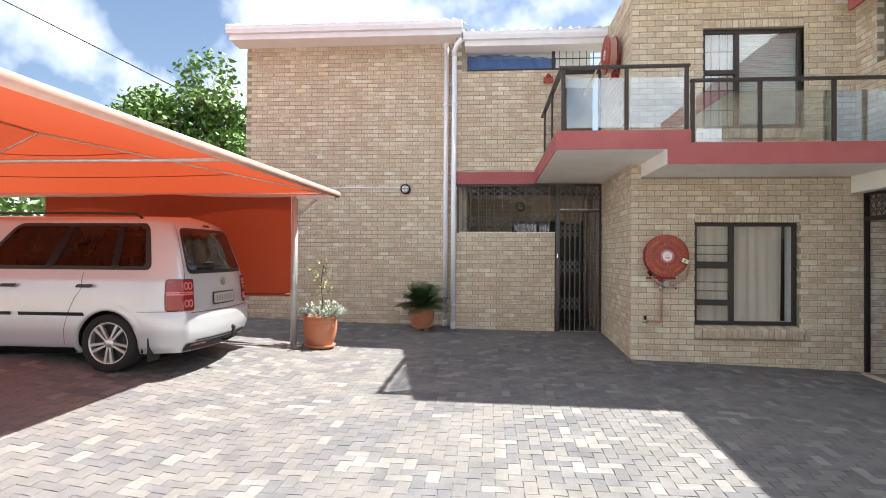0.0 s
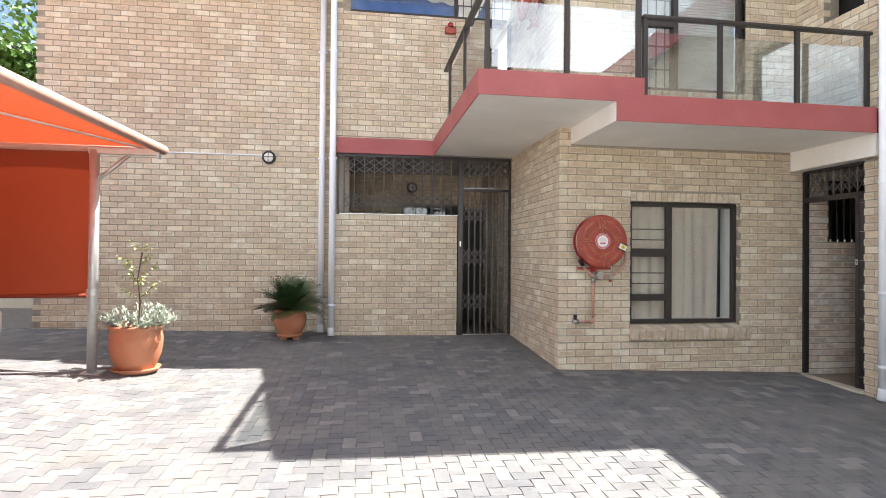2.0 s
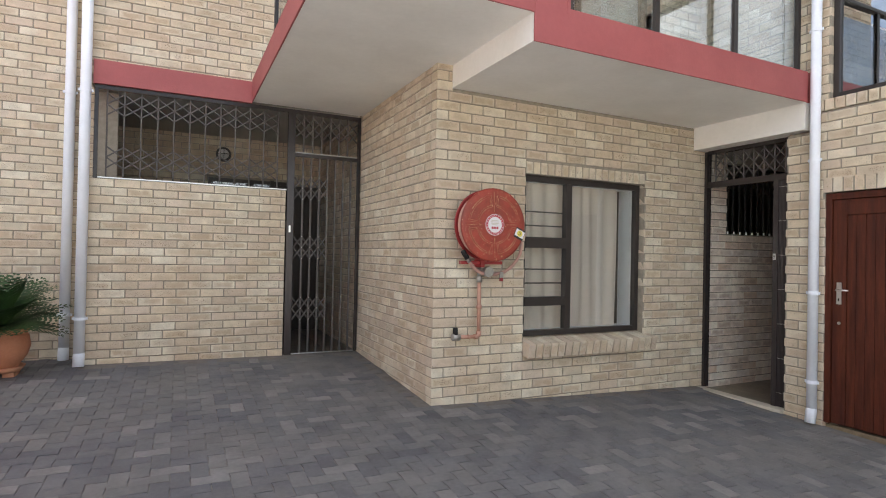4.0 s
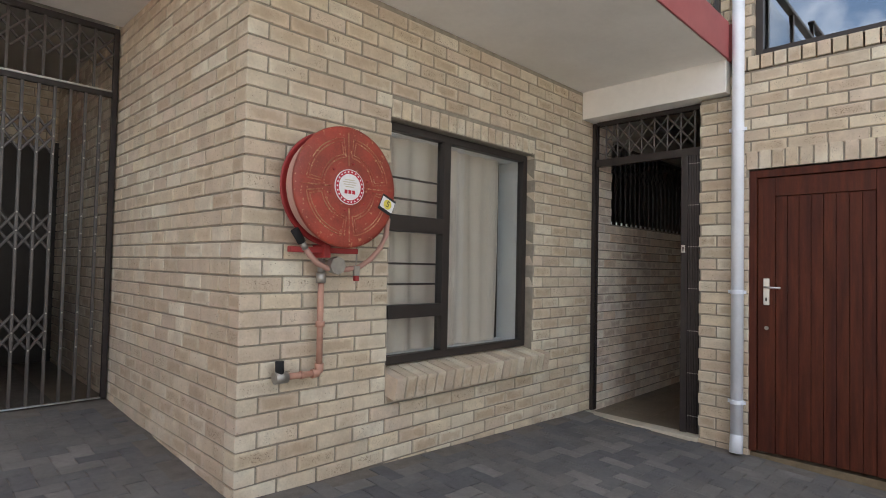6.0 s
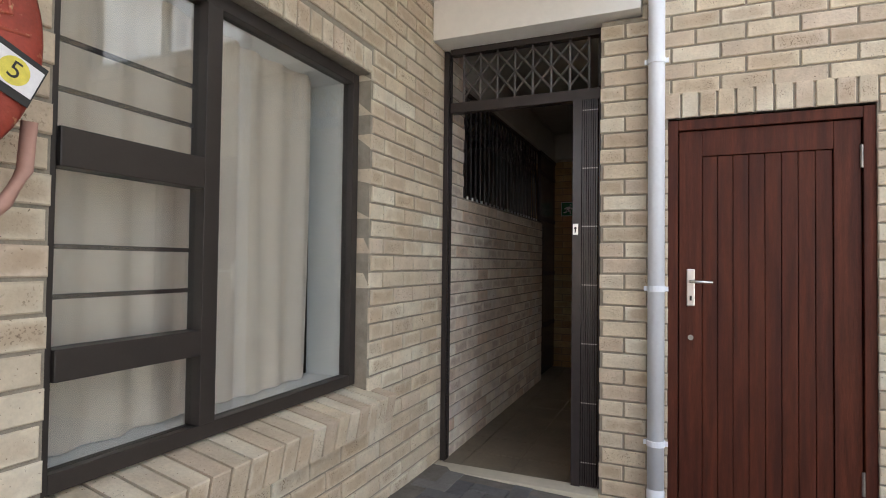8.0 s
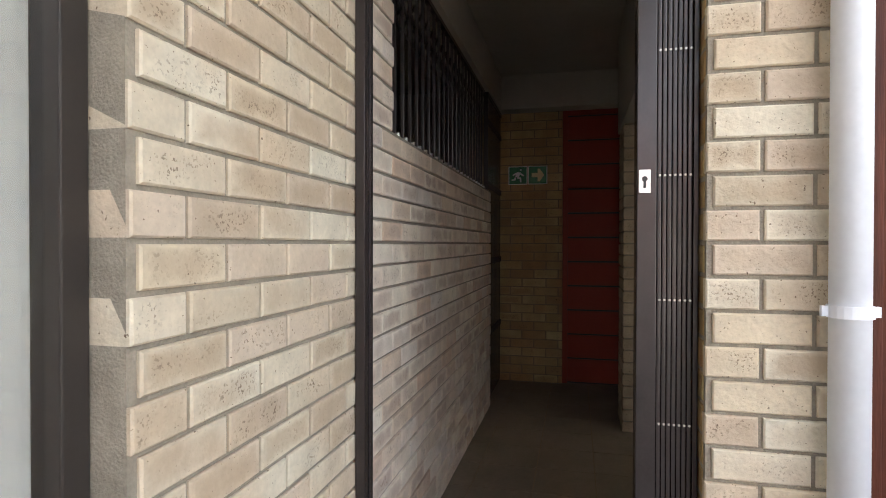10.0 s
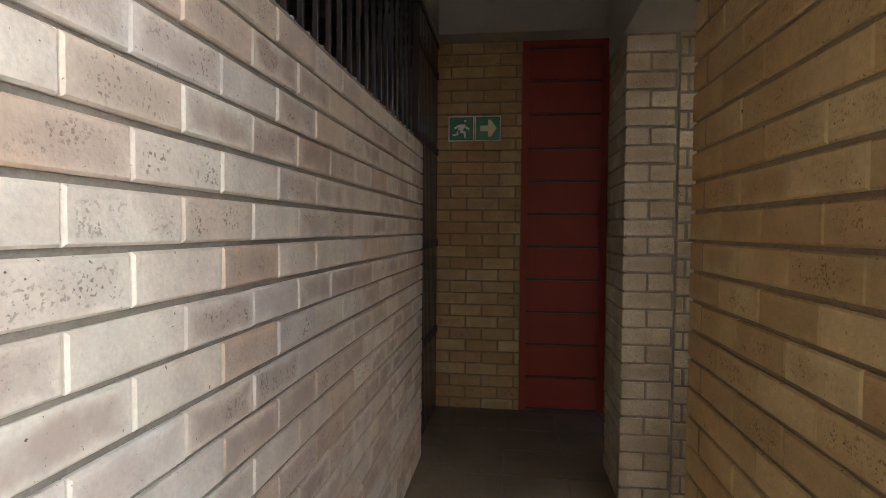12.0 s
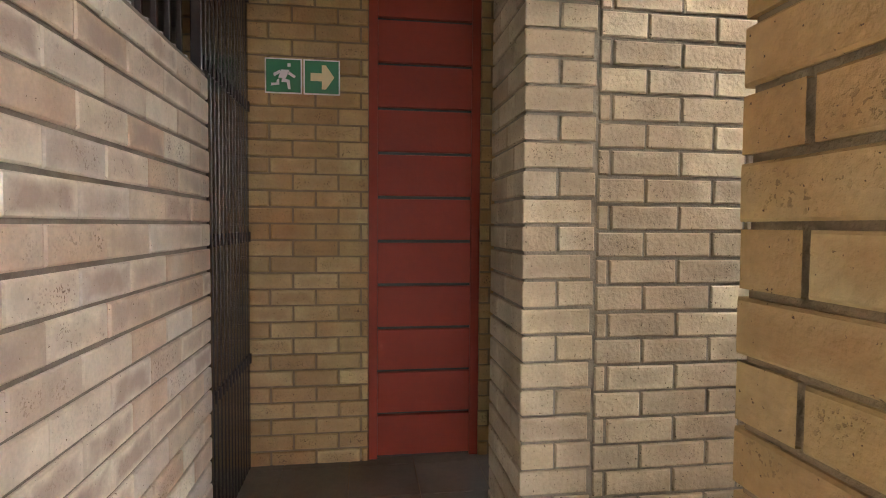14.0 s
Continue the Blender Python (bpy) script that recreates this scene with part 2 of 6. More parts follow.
M_TERRA = material("terracotta", (0.46, 0.17, 0.085), 0.75, vary=0.10, scale=6, bump=0.2, bump_scale=60, second=(0.50, 0.24, 0.14))
M_SOIL = material("potting soil", (0.06, 0.04, 0.03), 0.95, vary=0.3, scale=40, bump=0.5, bump_scale=80)
M_LEAF = material("deep green leaf", (0.030, 0.068, 0.020), 0.55, vary=0.35, scale=8, second=(0.055, 0.105, 0.03))
M_TREELEAF = material("tree leaf", (0.05, 0.12, 0.025), 0.6, vary=0.4, scale=1.2, second=(0.12, 0.23, 0.05), pieces=((0.06, 0.13, 0.025), (0.10, 0.19, 0.04), (0.15, 0.26, 0.06)))
M_SPROUT = material("pale yellow-green leaf", (0.30, 0.33, 0.13), 0.6, vary=0.25, scale=12)
M_SILVER = material("silver-green leaf", (0.36, 0.40, 0.33), 0.7, vary=0.25, scale=12)
M_BARK = material("bark", (0.10, 0.07, 0.05), 0.9, vary=0.3, scale=10, bump=0.6, bump_scale=30)
M_CAR = material("silver car paint", (0.50, 0.515, 0.54), 0.32, metal=0.3, vary=0.02, scale=3, coat=0.8)
M_CARGLASS = glass_material("tinted car glass", (0.85, 0.92, 0.92), 0.30, 0.08)
M_SEAT = material("grey car seat cloth", (0.07, 0.07, 0.075), 0.9, vary=0.1, scale=20)
M_TRIM = material("black car trim", (0.011, 0.011, 0.012), 0.5, vary=0.08)
M_ALLOY = material("alloy wheel", (0.55, 0.55, 0.56), 0.3, metal=0.8, vary=0.05)
M_TAIL = material("red tail light plastic", (0.24, 0.006, 0.008), 0.12, vary=0.08, scale=30, coat=0.6)
M_TAILPINK = material("clear light plastic", (0.55, 0.20, 0.20), 0.15, vary=0.08, scale=30, coat=0.6)
M_REDPANEL = material("dark red painted panel", (0.24, 0.026, 0.009), 0.65, vary=0.07, scale=4, bump=0.08, bump_scale=50)
M_GREEN = material("green safety sign", (0.006, 0.18, 0.065), 0.4, vary=0.05)
M_TILE = material("grey-beige floor tile", (0.205, 0.168, 0.122), 0.55, vary=0.14, scale=5, bump=0.1, bump_scale=90, second=(0.145, 0.122, 0.094))
M_ROOF = material("light grey roof sheeting", (0.60, 0.60, 0.58), 0.5, vary=0.08, scale=4)
M_TARP = material("blue tarpaulin", (0.07, 0.16, 0.48), 0.5, vary=0.2, scale=6)
M_OCHRE = material("ochre varnished wood", (0.22, 0.115, 0.04), 0.5, vary=0.2, scale=4, stretch=(6, 6, 0.6), bump=0.1, bump_scale=30)
M_FARWALL = material("pale yard wall", (0.55, 0.50, 0.40), 0.85, vary=0.1, scale=2)
# Pale colour of an unseen ground sheet that bounces sunlight.
M_BOUNCE = material("pale concrete for bounced light", (0.52, 0.51, 0.485), 0.9, vary=0.1, scale=2, bump=0.2, bump_scale=120)
# Dark colour that stands in for the shade of unlit rooms.
M_DARKROOM = material("interior colour darkened for room shade", (0.16, 0.14, 0.11), 0.9, vary=0.08, scale=2)


# ---- mesh tools ----
def mesh_from(bm, name, mat, smooth=False):
    me = bpy.data.meshes.new(name)
    bmesh.ops.recalc_face_normals(bm, faces=bm.faces)
    bm.to_mesh(me)
    bm.free()
    for mm in (mat if isinstance(mat, (list, tuple)) else [mat]):
        me.materials.append(mm)
    if smooth:
        for p in me.polygons:
            p.use_smooth = len(p.vertices) <= 4
    return me


def part(name, bm, mat, parent=None, label="", smooth=False):
    ob = new(name, mesh_from(bm, name, mat, smooth))
    if parent is not None:
        ob.parent = parent
    if label:
        ob["label"] = label
    return ob


def empty(name, at=(0, 0, 0), rz=0.0, label="", category="", group="", kind=""):
    ob = new(name)
    ob.empty_display_size = 0.1
    ob.matrix_basis = pose(*at, 0, 0, rz)
    bpy.context.view_layer.update()
    return tagged(ob, label, category, group, kind)


def box(bm, lo, hi, bevel=0.0):
    v = [bm.verts.new((x, y, z)) for x in (lo[0], hi[0]) for y in (lo[1], hi[1]) for z in (lo[2], hi[2])]
    fs = [bm.faces.new([v[i] for i in q]) for q in ((0, 1, 3, 2), (4, 6, 7, 5), (0, 4, 5, 1), (2, 3, 7, 6), (0, 2, 6, 4), (1, 5, 7, 3))]
    if bevel:
        es = list({e for f in fs for e in f.edges})
        bmesh.ops.bevel(bm, geom=es, offset=bevel, segments=2, affect="EDGES", profile=0.6)
    return bm


def boxed(lo, hi, bevel=0.0):
    return box(bmesh.new(), lo, hi, bevel)


def rod(bm, a, b, r, seg=12, r2=None):
    """A round bar from a to b."""
    a, b = Vector(a), Vector(b)
    d = b - a
    m = Matrix.Translation((a + b) / 2) @ d.to_track_quat("Z", "Y").to_matrix().to_4x4()
    bmesh.ops.create_cone(bm, cap_ends=True, segments=seg, radius1=r, radius2=r if r2 is None else r2, depth=d.length, matrix=m)
    return bm


def tube(bm, pts, r, seg=10):
    """A bent round tube through points."""
    pts = [Vector(p) for p in pts]
    rings = []
    for i, p in enumerate(pts):
        d = (pts[min(i + 1, len(pts) - 1)] - pts[max(i - 1, 0)]).normalized()
        q = d.to_track_quat("Z", "Y")
        rings.append([bm.verts.new(p + q @ Vector((r * math.cos(k * math.tau / seg), r * math.sin(k * math.tau / seg), 0))) for k in range(seg)])
    for a, b in zip(rings, rings[1:]):
        best = min(range(seg), key=lambda s: (a[0].co - b[s].co).length)
        for k in range(seg):
            bm.faces.new((a[k], a[(k + 1) % seg], b[(k + 1 + best) % seg], b[(k + best) % seg]))
    bm.faces.new(rings[0][::-1])
    bm.faces.new(rings[-1])
    return bm


def lathe(bm, prof, seg=32, m=Matrix()):
    """A turned shape about z from (radius, height) pairs."""
    rings = [[bm.verts.new(m @ Vector((r * math.cos(k * math.tau / seg), r * math.sin(k * math.tau / seg), z))) for k in range(seg)] if r > 1e-5 else [bm.verts.new(m @ Vector((0, 0, z)))] for r, z in prof]
    for a, b in zip(rings, rings[1:]):
        for k in range(seg):
            k2 = (k + 1) % seg
            if len(a) == 1 and len(b) == 1:
                continue
            if len(a) == 1:
                bm.faces.new((a[0], b[k], b[k2]))
            elif len(b) == 1:
                bm.faces.new((a[k], b[0], a[k2]))
            else:
                bm.faces.new((a[k], a[k2], b[k2], b[k]))
    return bm


# ---- plan ----
X0, Y0 = 2.42, 8.55      # corner of the projecting unit and its front wall
XB = 5.66                # face of the block with the wooden door
YL = 10.71               # low wall and gate of the recessed patio
YA = 11.10               # tall plain wall
YR = 7.55                # right-hand wall of the passage
XE = 9.47                # end wall of the passage
ZF = -0.145              # passage floor
ZC = 2.74                # passage ceiling


def ground_z(x, y):
    fx = -0.012 * (x - 2.42) if x < 2.42 else -0.033 * (min(x, 5.7) - 2.42)
    if x < -2:
        fx += -0.12 * (max(x, -5.0) + 2) * (0.15 + 0.85 * min(1.0, max(0.0, (9.5 - y) / 2.0)))
    fy = 0.048 * (min(y, 10.7) - 8.55) if y > 8.55 else 0.038 * (y - 8.55) if y > 4 else -0.173 + 0.01 * (max(y, -4) - 4)
    return fx + fy

# ---- brickwork ----
BRICK_MESHES = {}


def brick_mesh(w, h, d, mat):
    """One brick with its front face at y = 0, worn edges, open at the back."""
    key = (round(w, 3), round(h, 3), round(d, 3), mat.name)
    if key in BRICK_MESHES:
        return BRICK_MESHES[key]
    me = bpy.data.meshes.new("brick")
    vs, fs = brick_geometry(w, h, d)
    me.from_pydata(vs, [], fs)
    face_map(me, [(p[0] / w, p[2] / h) for p in vs])
    me.materials.append(mat)
    BRICK_MESHES[key] = me
    return me


def face_map(me, uvs):
    """Each brick's own face runs from 0 to 1 both ways."""
    layer = me.uv_layers.new(name="face")
    idx = np.empty(len(me.loops), dtype=np.int32)
    me.loops.foreach_get("vertex_index", idx)
    layer.data.foreach_set("uv", np.array(uvs, dtype=np.float32)[idx].ravel())


def brick_geometry(w, h, d, c=0.004):
    vs = [(x, d, z) for x, z in ((0, 0), (w, 0), (w, h), (0, h))] + [(x, c, z) for x, z in ((0, 0), (w, 0), (w, h), (0, h))] + [(x, 0, z) for x, z in ((c, c), (w - c, c), (w - c, h - c), (c, h - c))]
    fs = [(8, 9, 10, 11)]
    for k in range(4):
        j = (k + 1) % 4
        fs += [(k, j, 4 + j, 4 + k), (4 + k, 4 + j, 8 + j, 8 + k)]
    return vs, fs


def brick_wall(name, label, start, end, z0, z1, course, mat, mortar, openings=(), thick=0.22, own0=None, own1=None, single=True, zref=1.179, phase=0.0, relief=0.010, end_faces=(0.012, 0.012), clear=(), perp=None, near=None):
    """A wall in stretcher bond, seen with start on the viewer's left and end on the right. openings: (u0, u1, z0, z1) along it.
    own0, own1: the parity of the rows whose corner brick belongs to this wall."""
    a, b = Vector((*start, 0)), Vector((*end, 0))
    L = (b - a).length
    u = (b - a).normalized()
    inward = Vector((-u.y, u.x, 0))
    M = Matrix(((u.x, inward.x, 0, a.x), (u.y, inward.y, 0, a.y), (0, 0, 1, 0), (0, 0, 0, 1)))
    us = sorted({end_faces[0], L - end_faces[1], *[o[0] for o in openings if 0 < o[0] < L], *[o[1] for o in openings if 0 < o[1] < L]})
    zs = sorted({z0, z1, *[o[2] for o in openings if z0 < o[2] < z1], *[o[3] for o in openings if z0 < o[3] < z1]})
    core = bmesh.new()
    for p, q in zip(us, us[1:]):
        run = None
        for r, s in zip(zs, zs[1:]):
            solid = not any(o[0] - 1e-6 <= p and q <= o[1] + 1e-6 and o[2] - 1e-6 <= r and s <= o[3] + 1e-6 for o in openings)
            if solid:
                run = (run[0], s) if run else (r, s)
            if (not solid or s == zs[-1]) and run:
                box(core, (p, relief, run[0]), (q, thick, run[1]))
                run = None
    bmesh.ops.transform(core, matrix=M, verts=core.verts)
    wall = part(name, core, mortar)
    tagged(wall, label, "wall", kind="structure")
    joint, module = 0.0105, course * 2.72
    header = (module - joint - joint) / 2 + 0.0005
    rnd = random.Random(name)
    k0, k1 = math.floor((z0 - zref) / course) - 1, math.ceil((z1 - zref) / course) + 1
    vs_all, fs_all, uv_all = [], [], []
    for k in range(k0, k1):
        lo, hi = max(zref + k * course + joint / 2, z0), min(zref + (k + 1) * course - joint / 2, z1)
        if hi - lo < 0.02:
            continue
        spans = [(0.0, L, False, False)]
        par = k % 2
        s0 = header + joint if own0 is not None and par != own0 else 0.0
        s1 = L - header - joint if own1 is not None and par != own1 else L
        cut = []
        for o in (*openings, *clear):
            if min(o[3], hi) - max(o[2], lo) > 0.25 * (hi - lo):
                cut.append((o[0] - joint * 0, o[1]))
        pos = s0 - ((phase + (par * module / 2)) % module if own0 is None else 0.0)
        while pos < s1 - 0.02:
            p, q = max(pos, s0), min(pos + module - (joint if perp is None else perp), s1)
            pos += module
            pieces = [(p, q)]
            for c0, c1 in cut:
                nxt = []
                for x0, x1 in pieces:
                    if c1 <= x0 or c0 >= x1:
                        nxt.append((x0, x1))
                    else:
                        nxt += [(x0, c0)] if c0 - x0 > 0.02 else []
                        nxt += [(c1, x1)] if x1 - c1 > 0.02 else []
                pieces = nxt
            for x0, x1 in pieces:
                if x1 - x0 < 0.018:
                    continue
                deep = 0.03
                if (own0 is not None and x0 < 1e-6 and par == own0) or (own1 is not None and x1 > L - 1e-6 and par == own1):
                    deep = header
                if any(abs(x0 - c1) < 1e-6 or abs(x1 - c0) < 1e-6 for c0, c1 in cut):
                    deep = 0.10
                w, h = round((x1 - x0) / 0.004) * 0.004, round((hi - lo) / 0.002) * 0.002
                off = rnd.uniform(-0.0015, 0.0015)
                if single or (near and near[0] < x0 < near[1] and near[2] < lo < near[3]):
                    ob = new("brick", brick_mesh(w, h, deep, mat))
                    ob.matrix_basis = M @ Matrix.Translation((x0, off, lo)) @ pose(0, 0, 0, 0, rnd.uniform(-0.25, 0.25), rnd.uniform(-0.3, 0.3))
                    ob.parent = wall
                else:
                    v, f = brick_geometry(w, h, deep)
                    base = len(vs_all)
                    vs_all += [tuple(M @ Vector((x0 + p_[0], off + p_[1], lo + p_[2]))) for p_ in v]
                    fs_all += [tuple(base + i for i in q_) for q_ in f]
                    uv_all += [(p_[0] / w, p_[2] / h) for p_ in v]
    if vs_all:
        me = bpy.data.meshes.new("brickwork")
        me.from_pydata(vs_all, [], fs_all)
        face_map(me, uv_all)
        me.materials.append(mat)
        ob = tagged(new("brickwork", me), kind="stuff")
        ob.parent = wall
    return wall


def brick_row(wall, a, u, n_out, count, width, height, depth, mat, tilt=0.0, z=0.0):
    """A row of bricks on edge along u from a; n_out points out of the wall."""
    u, n_out = Vector(u), Vector(n_out)
    me = brick_mesh(width - 0.0115, height, depth, mat)
    for i in range(count):
        m = Matrix(((u.x, -n_out.x, 0, a[0] + u.x * (i * width + 0.004)), (u.y, -n_out.y, 0, a[1] + u.y * (i * width + 0.004)), (0, 0, 1, a[2]), (0, 0, 0, 1)))
        ob = new("brick", me)
        ob.matrix_basis = m @ pose(0, 0, 0, tilt, 0, 0)
        ob.parent = wall


def structure(name, bm, mat, label, category):
    return tagged(part(name, bm, mat), label, category, kind="structure")


C1, C2 = 0.0865, 0.0835
WIN = (3.36, 4.87, 0.50, 2.08)
UPWIN = (3.48, 4.94, 3.50, 5.02)

wall_front = brick_wall("wall_front", "cream face-brick front wall with raked joints", (X0, Y0), (5.80, Y0), -0.30, 2.966, C1, M_BRICK, M_MORTAR,
                        openings=[(WIN[0] - X0, WIN[1] - X0, WIN[2], WIN[3]), (0.0 + 0.15, 5.80 - X0, 2.766, 2.966)], own0=0, end_faces=(0.012, 0.0), clear=[(WIN[0] - X0, WIN[1] - X0, WIN[3], WIN[3] + 0.118), (WIN[0] - X0 - 0.005, WIN[0] - X0 + 1.615, 0.40, 0.51)])
wall_return = brick_wall("wall_return", "cream face-brick side wall of the projecting unit", (X0, YL + 0.2), (X0, Y0), -0.2, 2.966, C1, M_BRICK, M_MORTAR, own1=1)
wall_upper = brick_wall("wall_upper_front", "cream face-brick upper wall behind the balcony", (X0, Y0), (XB + 0.5, Y0), 3.06, 5.75, C1, M_BRICK, M_MORTAR,
                        openings=[(UPWIN[0] - X0, UPWIN[1] - X0, UPWIN[2], UPWIN[3])], own0=0, single=False, clear=[(UPWIN[0] - X0, UPWIN[1] - X0, UPWIN[3], UPWIN[3] + 0.118), (UPWIN[0] - X0, UPWIN[1] - X0, UPWIN[2] - 0.17, UPWIN[2])])
brick_wall("wall_upper_return", "cream face-brick upper side wall", (X0, YL + 0.2), (X0, Y0), 3.205, 5.75, C1, M_BRICK, M_MORTAR, own1=1, single=False)
wall_tall = brick_wall("wall_tall", "tall plain face-brick wall beside the carport", (-4.83, YA), (-0.40, YA), -0.1, 6.12, C1, M_BRICK, M_MORTAR, own0=0, single=False, zref=0.155, near=(2.0, 4.5, 0.0, 2.1))
wall_low = brick_wall("wall_low_patio", "low face-brick patio wall under a burglar screen", (-0.40, YL), (1.53, YL), -0.1, 2.0, C1, M_BRICK, M_MORTAR, own0=1, zref=2.0, end_faces=(0.012, 0.002))
brick_wall("wall_low_side", "short face-brick step in the wall", (-0.40, YA), (-0.40, YL), -0.1, 6.0, C1, M_BRICK, M_MORTAR, own1=0, single=False, zref=2.0, end_faces=(0.0, 0.012), openings=[(0.05, 0.4, 2.0, 2.95)])
brick_wall("wall_above_patio", "face-brick wall above the red slab band", (-0.40, YL), (2.5, YL), 3.185, 5.16, C1, M_BRICK, M_MORTAR, own0=1, zref=2.0, openings=[(2.03, 2.80, 3.185, 5.16)])
wall_block = brick_wall("wall_block", "cream face-brick wall with the wooden store door", (XB, YR), (XB, 4.6), -0.25, 2.66, C1, M_BRICK, M_MORTAR,
                        clear=[(YR - 7.22, YR - 6.28, 1.93, 2.065)], openings=[(YR - 7.20, YR - 6.29, -0.3, 1.925), (-0.01, YR - 7.33 - 0.0, 2.50, 2.7)], phase=0.1, end_faces=(0.003, 0.012))
brick_wall("wall_block_upper", "cream face-brick upper wall of the block", (XB, 7.33), (XB, 1.5), 2.765, 5.7, C1, M_BRICK, M_MORTAR,
           openings=[(7.33 - 7.17, 7.33 - 5.4, 2.77, 4.35)], single=False, phase=0.08)
brick_wall("wall_block_upper_side", "cream face-brick wall at the end of the balcony", (XB, Y0), (XB, 7.335), 3.035, 5.7, C1, M_BRICK, M_MORTAR,
           openings=[(Y0 - 8.11, Y0 - 7.55, 4.27, 5.15)], single=False)
brick_wall("wall_block_far", "cream face-brick wall of the block", (XB, 4.6), (XB, 1.5), -0.5, 2.765, C1, M_BRICK, M_MORTAR, single=False)
wall_low_b = brick_wall("wall_passage_low", "low face-brick wall along the passage", (5.80, Y0), (8.61, Y0), -0.3, 2.74, C2, M_BRICK_PALE, M_MORTAR_SHADED, end_faces=(0.0, 0.002), zref=1.179, openings=[(0.36, 2.82, 1.605, 2.75)], perp=0.003)
wall_right = brick_wall("wall_passage_right", "yellow face-brick passage wall", (7.24, YR), (XB + 0.031, YR), -0.3, 2.51, C2, M_BRICK_IN, M_MORTAR_IN, own0=1, end_faces=(0.012, 0.0), perp=0.004)
brick_wall("wall_passage_right_end", "end of the face-brick passage wall", (7.24, 7.05), (7.24, YR), -0.3, 2.75, C2, M_BRICK_IN, M_MORTAR_IN, own1=0, thick=0.5)
wall_end = brick_wall("wall_passage_end", "yellow face-brick end wall of the passage", (XE, 8.9), (XE, 7.30), -0.3, 2.46, C2, M_BRICK_IN, M_MORTAR_IN, phase=0.04, openings=[(8.9 - 8.0, 8.9 - 7.41, -0.3, 2.46)])
wall_pier = brick_wall("wall_pier", "greyish-tan face-brick pier beside the passage opening", (8.2, YR), (8.2, YR - 0.226), -0.3, 2.9, C2, M_BRICK_PIER, M_MORTAR_SHADED, own0=1, end_faces=(0.012, 0.0))
brick_wall("wall_pier_panel", "greyish-tan face-brick panel beyond a straight joint", (8.203, YR - 0.238), (8.203, 4.8), -0.3, 2.9, C2, M_BRICK_PIER, M_MORTAR_SHADED, zref=1.162, phase=0.07, end_faces=(0.0, 0.012))
structure("trim_pier_joint", boxed((8.211, YR - 0.239, -0.3), (8.3, YR - 0.225, 2.9)), M_MORTAR_SHADED, "dark straight movement joint in the pier", "trim")
brick_wall("wall_pier_side", "side of the face-brick pier", (8.62, YR), (8.2, YR), -0.3, 2.75, C2, M_BRICK_PIER, M_MORTAR_SHADED, own1=0)
brick_wall("wall_behind_pier", "face-brick wall behind the pier", (XE, 7.30), (8.42, 7.30), -0.3, 2.75, C2, M_BRICK_IN, M_MORTAR_IN, single=False, phase=0.1)
brick_wall("wall_patio_back", "face-brick back wall of the patio", (-1.2, 12.9), (2.6, 12.9), 0.0, 3.0, C1, M_BRICK, M_MORTAR, openings=[(2.0, 3.2, 0.9, 2.35)], single=False)

# bricks on edge over the windows and the door, and the sloping sill
brick_row(wall_front, (WIN[0], Y0, WIN[3] + 0.005), (1, 0, 0), (0, -1, 0), 18, (WIN[1] - WIN[0]) / 18, 0.108, 0.12, M_BRICK)
brick_row(wall_front, (WIN[0] - 0.005, Y0 - 0.085, 0.352), (1, 0, 0), (0, -1, 0), 19, 1.62 / 19, 0.135, 0.25, M_BRICK, tilt=11)
brick_row(wall_upper, (UPWIN[0], Y0, UPWIN[3] + 0.005), (1, 0, 0), (0, -1, 0), 17, (UPWIN[1] - UPWIN[0]) / 17, 0.108, 0.12, M_BRICK)
brick_row(wall_upper, (UPWIN[0], Y0 - 0.05, UPWIN[2] - 0.16), (1, 0, 0), (0, -1, 0), 17, (UPWIN[1] - UPWIN[0]) / 17, 0.13, 0.2, M_BRICK, tilt=12)
brick_row(wall_block, (XB, 7.22, 1.925), (0, -1, 0), (-1, 0, 0), 11, 0.0855, 0.135, 0.12, M_BRICK)
brick_row(wall_block, (XB - 0.004, 7.30, 2.668), (0, -1, 0), (-1, 0, 0), 26, 0.0875, 0.10, 0.20, M_BRICK)

# ---- ground ----
gm = bmesh.new()
xs = [-400, -60, -14, -9, -7, -5.5, -5, -4.5, -4, -3.5, -3, -2.5, -2, -1, 0, 1, 2, 2.42, 3, 3.5, 4, 4.5, 5, 5.5, 5.68, 5.72, 8, 14, 60, 400]
ys = [-400, -60, -10, -4, -2, 0, 2, 4, 5, 6, 7, 7.5, 8, 8.55, 9, 9.5, 10, 10.4, 10.7, 11.3, 13, 20, 60, 400]
gv = {}
for i, x in enumerate(xs):
    for j, y in enumerate(ys):
        zz = ground_z(x, y) - 0.007
        if x > 5.7:
            zz = -0.3
        gv[i, j] = gm.verts.new((x, y, zz))
for i in range(len(xs) - 1):
    for j in range(len(ys) - 1):
        gm.faces.new((gv[i, j], gv[i + 1, j], gv[i + 1, j + 1], gv[i, j + 1]))
# Out-of-view pale sheet, added to bounce sunlight onto soffits and walls.
dv = bmesh.new()
dxs, dys = [x for x in xs if -14 <= x <= 5.5] + [XB - 0.02], [-11.0, -4.0, -2.0, 0.0, 2.17]
dg = [[dv.verts.new((x, y, ground_z(x, y) + 0.001)) for y in dys] for x in dxs]
for a, b in zip(dg, dg[1:]):
    for k in range(len(dys) - 1):
        dv.faces.new((a[k], b[k], b[k + 1], a[k + 1]))
structure("driveway", dv, M_BOUNCE, "unseen pale ground sheet added to bounce sunlight", "driveway")
